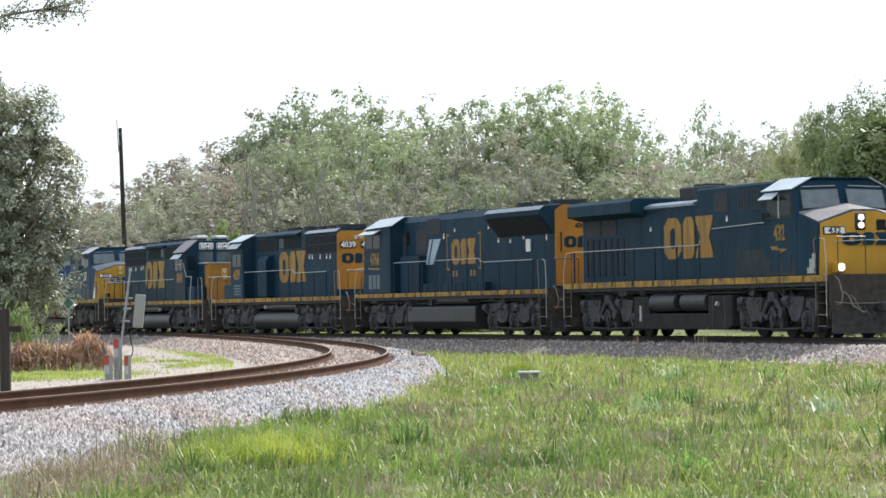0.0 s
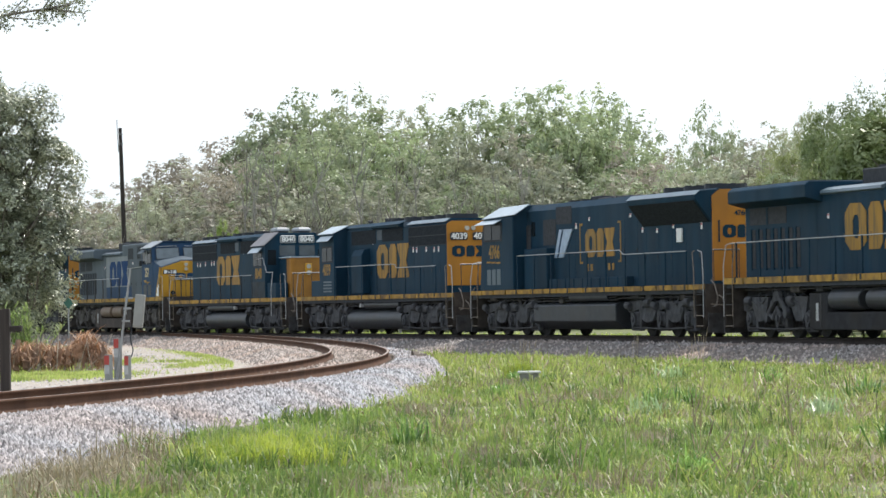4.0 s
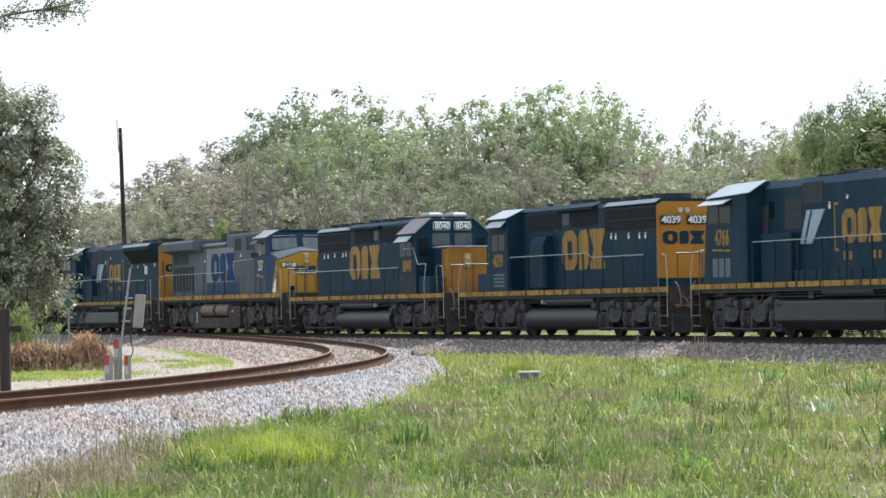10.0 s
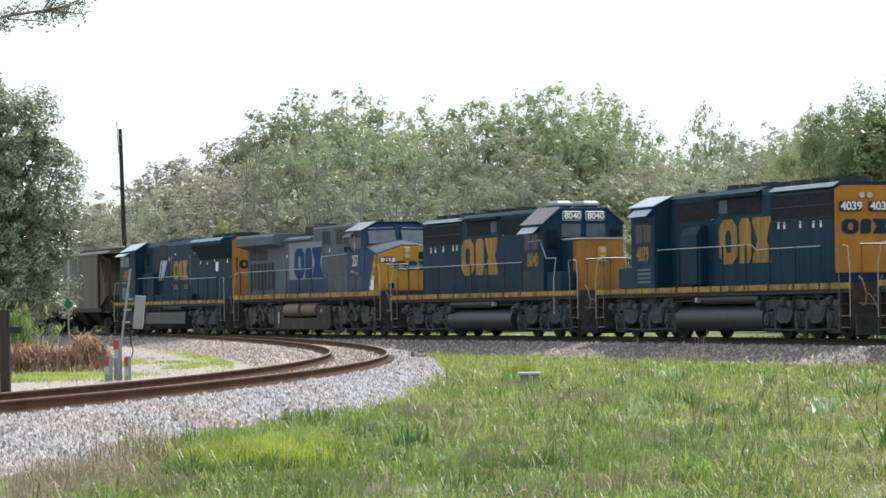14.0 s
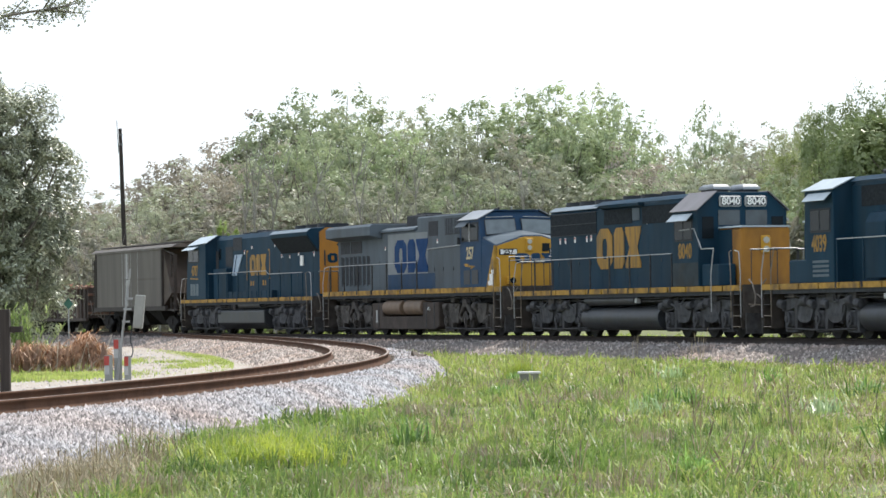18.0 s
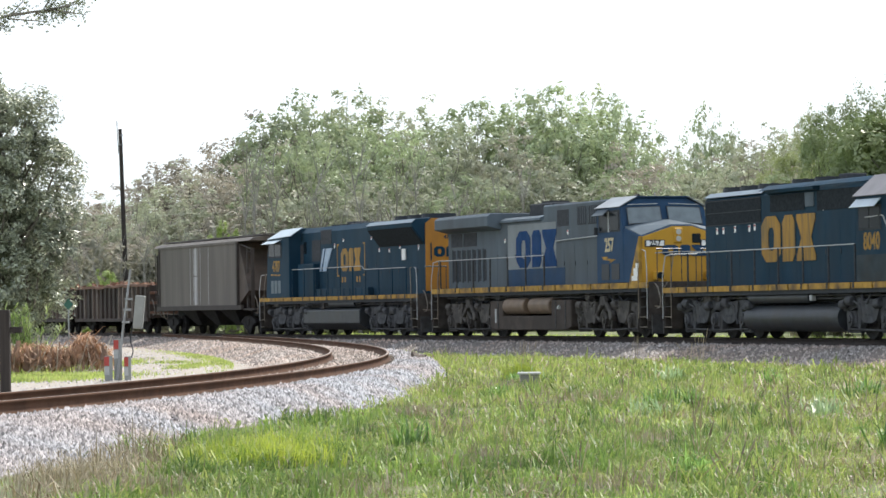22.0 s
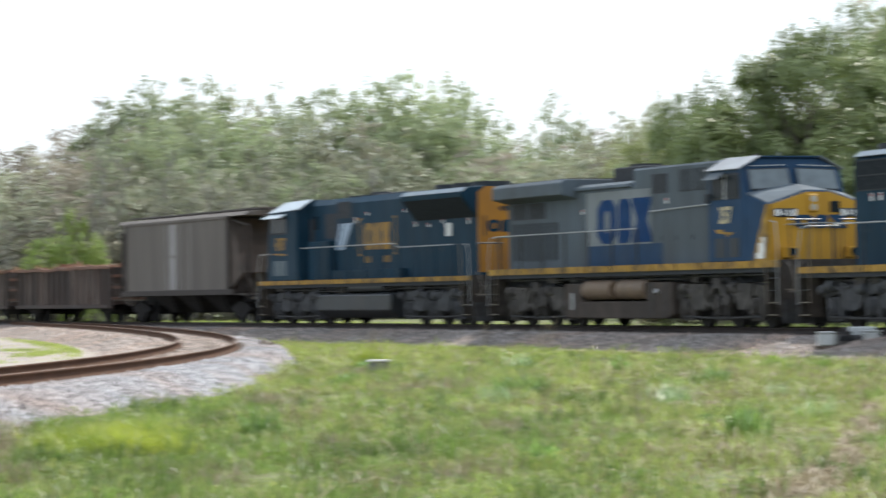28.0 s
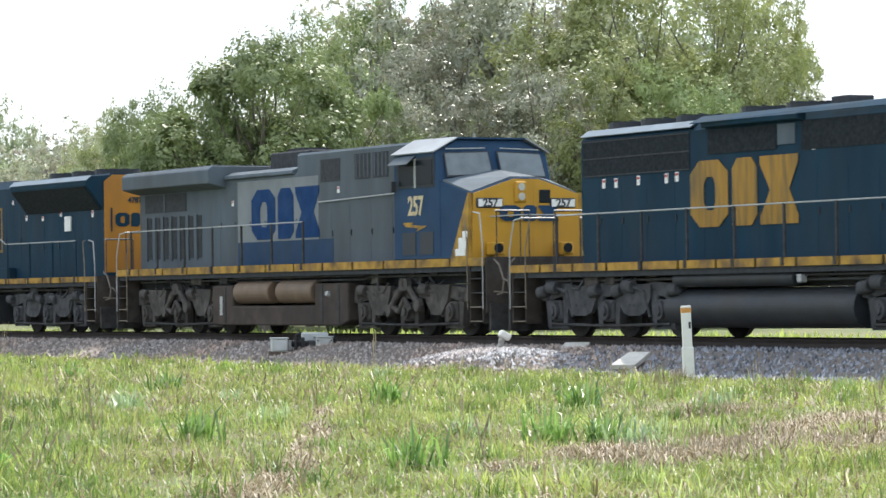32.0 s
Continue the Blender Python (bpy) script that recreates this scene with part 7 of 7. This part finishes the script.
def left_trees():
    o = tree("tree", "dark small-leaved evergreen oak beside the track", "tree", "", 201, 10.1, 2.85, 1.3, 130, 20, 40, 0.066, LEAF_OAK, 0.25, 0.0, 0.85)
    o.matrix_basis = pose(-15.3, 109, GROUND)
    # a tree outside the picture that reaches in with one limb
    v = thing("tree", "overhanging leafy branch of a tall tree", "tree", at=(-9.5, 41, GROUND))
    rng = np.random.default_rng(77)
    bm = rod((0, 0, -0.2), (0.1, 0, 3.6), 0.2, 10, 0.16)
    bm = rod((0.1, 0, 3.6), (0.3, 0, 6.0), 0.16, 8, 0.1, bm)
    limb = [(0.1, 0, 3.6), (2.2, 0, 5.12), (3.8, 0, 5.47), (4.75, 0.1, 5.62)]
    for p, q, r in zip(limb, limb[1:], (0.06, 0.04, 0.02)):
        bm = rod(p, q, r, 7, r * 0.6, bm)
    twigs = []
    for k in range(24):
        t = rng.uniform(0.4, 1.0)
        p = Vector(limb[1]).lerp(Vector(limb[3]), t)
        q = p + Vector((rng.uniform(0.05, 0.5), rng.normal(0, 0.3), rng.uniform(-0.12, 0.35)))
        bm = rod(p, q, 0.012, 5, 0.005, bm)
        twigs.append((p, q))
    part("trunk", bm, BARK, v)
    V, F = [], []
    for p, q in twigs:
        for k in range(60):
            c = np.array(p.lerp(q, rng.uniform(0.2, 1.05))) + rng.normal(0, 0.055, 3)
            n = rng.normal(0, 1, 3) + (0, 0, 0.8)
            a = np.cross(n, rng.normal(0, 1, 3))
            a /= np.linalg.norm(a)
            b = np.cross(n / np.linalg.norm(n), a)
            s = rng.uniform(0.018, 0.036)
            i = len(V)
            V += [c - a * s, c + b * s * 0.5, c + a * s, c - b * s * 0.5]
            F.append([i, i + 1, i + 2, i + 3])
    soup("crown", V, F, LEAF_GREY, v)
    # yellow-green shrub and the heap of dead fronds
    s = thing("shrub", "yellow-green spiky-leaved shrub by the drive", "shrub", at=(-12.0, 93, GROUND))
    rng = np.random.default_rng(202)
    bm, LV, LF, k = None, [], [], 0
    for i in range(24):
        a = rng.uniform(0, math.tau)
        q = Vector((math.cos(a) * rng.uniform(0.15, 1.0), math.sin(a) * rng.uniform(0.1, 0.6), rng.uniform(0.7, 1.9)))
        bm = rod((q.x * 0.1, q.y * 0.1, -0.05), q, 0.018, 5, 0.007, bm)
        n = 34
        t = rng.uniform(0.35, 1.02, n)
        v2, f2 = blades(np.stack([q.x * t, q.y * t], 1), rng.uniform(0.16, 0.36, n), rng.uniform(0.02, 0.04, n), rng.uniform(0.5, 1.8, n), rng, q.z * t)
        LV.append(v2), LF.append(f2 + k)
        k += len(v2)
    part("stems", bm, BARK, s)
    soup("leaves", np.concatenate(LV), np.concatenate(LF), BRIGHT, s)
    h = thing("brush_heap", "heap of dead brown palm fronds and bare sticks", "brush heap", at=(-10.75, 88.5, GROUND))
    rng = np.random.default_rng(31)
    n = 2600
    x = rng.uniform(-1.6, 1.5, n)
    P = np.stack([x, rng.normal(0, 0.45, n)], 1)
    top = 0.55 + 0.62 * np.exp(-((x - 0.85) / 0.40) ** 2) + 0.25 * np.exp(-((x + 0.6) / 0.7) ** 2)
    z1 = top * rng.uniform(0.35, 1.0, n)
    ln = rng.uniform(0.3, 0.65, n)
    a = rng.uniform(0, math.tau, n)
    dx = np.cos(a) * ln * 0.45
    dy = np.sin(a) * ln * 0.45
    w = rng.uniform(0.008, 0.017, n)
    px, py = -np.sin(a) * w, np.cos(a) * w
    zt = np.maximum(z1 - ln * rng.uniform(-0.5, 1.0, n), 0.0)
    one = np.stack([px, py, np.zeros(n)], 1)
    p0, p2 = np.stack([P[:, 0], P[:, 1], z1], 1), np.stack([P[:, 0] + dx * 1.6, P[:, 1] + dy * 1.6, zt], 1)
    p1 = np.stack([P[:, 0] + dx, P[:, 1] + dy, z1 * 0.5 + zt * 0.5 + 0.08], 1)
    V = np.stack([p0 - one, p0 + one, p1 - one, p1 + one, p2 - one * 0.3, p2 + one * 0.3], 1)
    k6 = np.arange(n)[:, None] * 6
    soup("dead_fronds", V.reshape(-1, 3), np.concatenate([k6 + [0, 1, 3, 2], k6 + [2, 3, 5, 4]]), FROND, h)
    for k in range(30):
        p = Vector((rng.uniform(-1.5, 1.6), rng.uniform(-0.7, -0.3), 0.05))
        q = p + Vector((rng.uniform(-0.3, 0.7), rng.uniform(-0.2, 0.2), rng.uniform(0.35, 1.1)))
        part("stick", rod(p, q, 0.022, 5, 0.008), PALEWOOD, h, "bare pale stick")
    for k in range(34):
        p = Vector((rng.uniform(-1.5, 1.4), rng.uniform(-0.62, -0.4), rng.uniform(0.55, 0.95)))
        w_ = rng.uniform(0.015, 0.045)
        b = plate([p + Vector((-w_, 0, 0)), p + Vector((-w_ * 0.6 + rng.normal(0, 0.1), -0.12, -0.45)), p + Vector((w_ * 0.6 + rng.normal(0, 0.1), -0.10, -0.5)), p + Vector((w_, 0.02, 0.03))], 0.01)
        part("dead_frond", b, FROND, h)


PALEWOOD = mat("bare_pale_wood", (0.55, 0.48, 0.38), 0.9, var=0.2, scale=6)
GALV = mat("galvanised_steel", (0.30, 0.31, 0.31), 0.6, 0.2, var=0.15, scale=6, dirt=(0.19, 0.175, 0.155), damt=0.5)
# Grey darkened for the cabinet's shaded front, plus mottled grime; stakes share it.
CABINET = mat("grimy_shade_darkened_grey_paint", (0.27, 0.28, 0.265), 0.6, var=0.12, scale=4, dirt=(0.18, 0.17, 0.145), damt=0.5)
BOXGREY = mat("pale_grey_cabinet_paint", (0.52, 0.545, 0.55), 0.5, var=0.08, scale=4, dirt=(0.33, 0.32, 0.27), damt=0.4)
REDTAPE = mat("red_reflective_tape", (0.36, 0.045, 0.035), 0.4, var=0.1, scale=10)
POSTWHITE = mat("white_marker_post_paint", (0.80, 0.80, 0.77), 0.45, var=0.05, scale=5, dirt=(0.55, 0.52, 0.45), damt=0.3)
# Concrete darkened: the vault front's shade is put into its colour.
SHADECONC = mat("shaded_front_concrete", (0.24, 0.235, 0.22), 0.9, var=0.2, scale=5, bump=0.4, bscale=40, dirt=(0.13, 0.13, 0.10), dscale=2, damt=0.6)
POSTCONC = mat("pale_broken_concrete", (0.60, 0.59, 0.55), 0.9, var=0.12, scale=6, bump=0.3, bscale=40, dirt=(0.40, 0.38, 0.34), dscale=2, damt=0.4)
ORANGE = mat("faded_orange_tape", (0.62, 0.30, 0.08), 0.5, var=0.1, scale=8)


def trackside():
    # gravel drive between the curved track and the brush heap
    V, F = sweep(CURVE, np.arange(12, 115, 1.0), [(-9.0, -0.645), (-7.5, -0.62), (-5.5, -0.60), (-3.6, -0.59), (-2.8, -0.62)], 0.008, 6, rise=lambda l, u: np.zeros_like(u))
    tagged(soup("gravel_drive", V, F, GRAVEL), "pale gravel drive beside the curved track", "gravel drive", kind="structure")
    # utility pole behind the train
    v = thing("utility_pole", "leaning dark wooden utility pole", "utility pole", at=(-23.3, 236, GROUND))
    b = rod((0, 0, -1), (-0.42, 0, 15.4), 0.22, 12, 0.13)
    part("pole", b, CREO, v)
    part("lightning_rod", wire([(-0.55, 0, 13.6), (-0.66, 0, 16.0)], 0.03, 5), GALV, v)
    for z in (14.2, 14.9):
        part("pole_band", rod((-0.39 * z / 15, 0, z), (-0.39 * z / 15 - 0.003, 0, z + 0.08), 0.17, 12), GALV, v)
    # dark post beside the curved track
    v = thing("timber_post", "dark square timber post with a stub rail", "post", at=(-8.72, 63.5, GROUND))
    part("post", box(-0.10, 0.10, -0.1, 0.1, -0.2, 1.76, 0.012), CREO, v)
    part("stub_rail", box(0.1, 0.34, -0.05, 0.05, 1.3, 1.42, 0.01), CREO, v)
    # crossing mast with cabinet and reflector stakes
    v = thing("track_indicator", "leaning steel mast with a grey cabinet and red-white stakes", "signal mast", at=(-7.86, 76.3, GROUND))
    lean = 0.42 / 2.7
    part("mast", rod((0.02, 0, -0.1), (0.40, 0, 2.72), 0.034, 10, 0.026), GALV, v)
    c = part("cabinet", box(0.33, 0.56, -0.14, 0.14, 1.34, 2.14, 0.02, None, Matrix.Rotation(0.10, 4, "Y") @ Matrix.Translation((-0.02, 0, 0.0))), CABINET, v)
    part("cabinet_door", box(0.345, 0.545, -0.155, -0.142, 1.38, 2.10, 0.0, None, Matrix.Rotation(0.10, 4, "Y") @ Matrix.Translation((-0.02, 0, 0.0))), CABINET, c)
    for z in (1.45, 1.75, 2.0):
        part("clamp", box(0.14 * z - 0.02, 0.14 * z + 0.16, -0.06, 0.06, z - 0.02, z + 0.03), GALV, v)
    part("cable", wire([(0.42, 0, 1.36), (0.38, 0, 1.0), (0.44, 0, 0.75), (0.40, 0, 0.6)], 0.015, 5), BLACK, v)
    for x, y, h, w in ((0.05, 0.05, 1.05, 0.13), (-0.16, -0.12, 0.66, 0.13), (0.30, -0.1, 0.64, 0.11)):
        s = part("stake", box(x - w * 0.55, x + w * 0.9, y - 0.03, y + 0.03, -0.1, h, 0.005), CABINET, v)
        part("red_tape", box(x - w * 0.6, x + w * 0.3, y - 0.036, y - 0.031, h - 0.24, h - 0.02), REDTAPE, s)
        part("white_tape", box(x - w * 0.6, x + w * 0.3, y - 0.036, y - 0.031, h - 0.46, h - 0.26), PALE, s)
    # stones and grass over the drive
    rng = np.random.default_rng(91)
    n = 5200
    u, sd = rng.uniform(14, 110, n), rng.uniform(-9.2, -3.0, n)
    x, y, _ = on(CURVE, u, sd)
    r = 0.03 * rng.uniform(0.5, 1.4, n)
    k = np.array([(1, 0, 0), (-0.5, 0.87, 0), (-0.5, -0.87, 0), (0, 0, 0.8)])
    V = (k[None] * r[:, None, None] + rng.normal(0, 0.2, (n, 4, 3)) * r[:, None, None]) + np.stack([x, y, np.interp(sd, [-9, -5.5, -2.8], [-0.645, -0.60, -0.62]) + 0.0 * x], 1)[:, None, :]
    F = (np.array([(0, 1, 3), (1, 2, 3), (2, 0, 3)])[None] + (np.arange(n) * 4)[:, None, None]).reshape(-1, 3)
    tagged(soup("drive_stones", V.reshape(-1, 3), F, STONE), "loose pale stones on the gravel drive", "gravel", kind="stuff")
    v = thing("marker_sign", "small green diamond sign on a thin steel post", "sign", at=(-11.07, 94.35, GROUND))
    part("post", rod((0, 0, -0.1), (0, 0, 1.95), 0.022, 8), GALV, v)
    part("sign_plate", prism([(-0.14, 1.96), (0, 1.80), (0.14, 1.96), (0, 2.14)], -0.035, -0.025, "y"), GREENTAG, v)
    # concrete vault in the meadow
    v = thing("concrete_vault", "small grey concrete vault with a lid in the grass", "utility vault", at=(1.79, 67.0, GROUND - 0.04))
    part("body", prism([(-0.17, -0.1), (0.17, -0.1), (0.20, 0.30), (-0.20, 0.30)], -0.2, 0.2, "y", 0.01), SHADECONC, v)
    part("lid", box(-0.24, 0.24, -0.24, 0.24, 0.30, 0.35, 0.012), POSTCONC, v, "pale concrete lid")
    # dark broken timber on the shoulder's end
    rng = np.random.default_rng(14)
    for x, y, z, l, rz in ((-0.62, 84.5, -0.36, 0.55, 70), (-0.48, 82.0, -0.42, 0.42, 35), (-0.75, 86.5, -0.30, 0.38, 110), (-0.38, 80.0, -0.48, 0.3, 80)):
        b = box(-l / 2, l / 2, -0.1, 0.1, -0.09, 0.10, 0.02)
        for q in b.verts:
            q.co += Vector(rng.normal(0, 0.02, 3))
        o = part("broken_tie", b, TIE)
        o.matrix_basis = pose(x, y, z, 12, -14, rz)
        tagged(o, "rotten broken end of a wooden tie on the ballast", "broken tie", "broken tie ends")
    # switch machine
    v = thing("switch_machine", "low grey switch machine housings beside the track", "switch machine", at=(13.4, 76.95, -0.31), rz=-6)
    part("motor_housing", box(-0.66, -0.26, -0.26, 0.26, -0.06, 0.25, 0.03), BOXGREY, v)
    part("motor_lid", box(-0.68, -0.24, -0.28, 0.28, 0.25, 0.285, 0.008), BOXGREY, v)
    part("side_cover", box(-0.26, -0.17, -0.20, 0.22, -0.04, 0.21, 0.015), GALV, v)
    part("gear_housing", box(0.42, 0.84, -0.30, 0.26, -0.06, 0.27, 0.03), BOXGREY, v)
    part("gear_lid", box(0.40, 0.86, -0.32, 0.28, 0.27, 0.30, 0.008), BOXGREY, v)
    part("lock_box", box(0.12, 0.78, 0.30, 0.62, 0.0, 0.39, 0.03), BOXGREY, v)
    part("latch_housing", box(0.22, 0.42, -0.22, 0.2, -0.04, 0.20, 0.03), DARKGEAR, v)
    part("throw_lever", wire([(-0.08, -0.34, 0.0), (-0.08, -0.36, 0.34), (0.06, -0.36, 0.40)], 0.025, 6), BLACK, v)
    part("lever_arm", wire([(0.10, -0.30, -0.04), (0.02, -0.34, 0.44)], 0.02, 6), BLACK, v)
    part("coupling", rod((-0.17, 0, 0.12), (0.22, 0, 0.12), 0.07, 10), RUNNING, v)
    for x in (-0.06, 0.12):
        part("bracket", box(x - 0.03, x + 0.03, -0.28, 0.2, -0.04, 0.28, 0.01), RUNNING, v)
    for x in (0.47, 0.79):
        part("lid_bolt", rod((x, -0.335, 0.20), (x, -0.30, 0.20), 0.018, 8), RUNNING, v)
    part("end_bracket", box(0.88, 0.92, -0.20, 0.1, -0.06, 0.33, 0.01), BLACK, v)
    part("timber", box(-0.72, 1.05, -0.24, 0.62, -0.20, -0.06, 0.01), TIE, v)
    part("throw_rod", wire([(0.5, 0.6, 0.06), (0.7, 2.6, 0.14)], 0.03, 6), GALV, v)
    v = thing("conduit_stub", "bent pale conduit stub on the stone heap", "conduit", at=(16.0, 66.4, -0.15))
    part("pipe", wire([(-0.02, 0, -0.3), (-0.03, 0, 0.08), (0.0, 0, 0.17)], 0.07, 10), CONC, v)
    part("cap", box(-0.13, 0.13, -0.11, 0.11, -0.07, 0.08, 0.03, None, Matrix.Translation((0.05, 0, 0.22)) @ Matrix.Rotation(0.5, 4, "Y")), POSTWHITE, v)
    part("side_outlet", rod((-0.05, -0.02, 0.02), (-0.15, -0.06, -0.06), 0.045, 8), CONC, v)
    for x, y, z, rz, l in ((17.35, 65.6, -0.24, -8, 0.62), (17.18, 60.5, -0.37, -24, 0.5)):
        b = box(-l / 2, l / 2, -0.3, 0.3, -0.07, 0.035, 0.012)
        for q in b.verts:
            q.co.x += 0.45 * q.co.y - 0.12 * q.co.x * (q.co.y > 0)
        o = part("concrete_slab", b, POSTCONC)
        o.matrix_basis = pose(x, y, z, 24, 0, rz)
        tagged(o, "broken concrete slab on the ballast shoulder", "concrete slab", "concrete slabs")
    v = thing("marker_post", "white marker post with a faded orange band", "marker post", at=(17.02, 56.1, -0.58))
    part("post", box(-0.09, 0.09, -0.035, 0.035, -0.2, 1.28, 0.01, None, Matrix.Rotation(-0.035, 4, "Y")), POSTWHITE, v)
    part("band", box(-0.093, 0.093, -0.038, 0.038, 1.15, 1.24, 0.0, None, Matrix.Rotation(-0.035, 4, "Y")), ORANGE, v)
    part("lower_sleeve", box(-0.105, 0.105, -0.045, 0.045, -0.2, 0.52, 0.01, None, Matrix.Rotation(-0.035, 4, "Y")), POSTWHITE, v)
    part("dark_mark", box(0.03, 0.07, -0.040, -0.036, 0.86, 0.98, 0.0, None, Matrix.Rotation(-0.035, 4, "Y")), BLACK, v)
    o = part("concrete_pad", box(-1.1, 6.0, -0.6, 0.6, -0.2, 0.16, 0.02), CONC)
    o.matrix_basis = pose(28.2, 76.0, -0.5, 0, 0, -74)
    tagged(o, "low concrete pad beyond the track", "concrete pad", kind="structure")


woods()
left_trees()
trackside()
tussocks()
meadow()
stones()


# ---------- movement ----------
def run(t):
    """Metres that the train has gone."""
    T = t / 32
    return t * (3.35644 - 0.07396 * T + 0.08693 * T * T - 0.03072 * T ** 3)


def motions():
    for v, mid, tr, way in TRAIN:
        rows = []
        for t in np.arange(0, 32.01, 1.0):
            u = mid - run(t)
            xa, ya, _ = on(MAIN, u - tr)
            xb, yb, _ = on(MAIN, u + tr)
            h = math.atan2(ya - yb, xa - xb) + (0 if way > 0 else math.pi)
            rows.append((float(t), Matrix.Translation(((xa + xb) / 2, (ya + yb) / 2, 0)) @ Matrix.Rotation(h, 4, "Z")))
        walk(v, rows)
    for w, x, z, r, way in ROLLING:
        walk(w, [(float(t), Matrix.Translation((x, 0, z)) @ Matrix.Rotation(way * run(t) / r, 4, "Y")) for t in np.arange(0, 32.01, 0.2)])


motions()
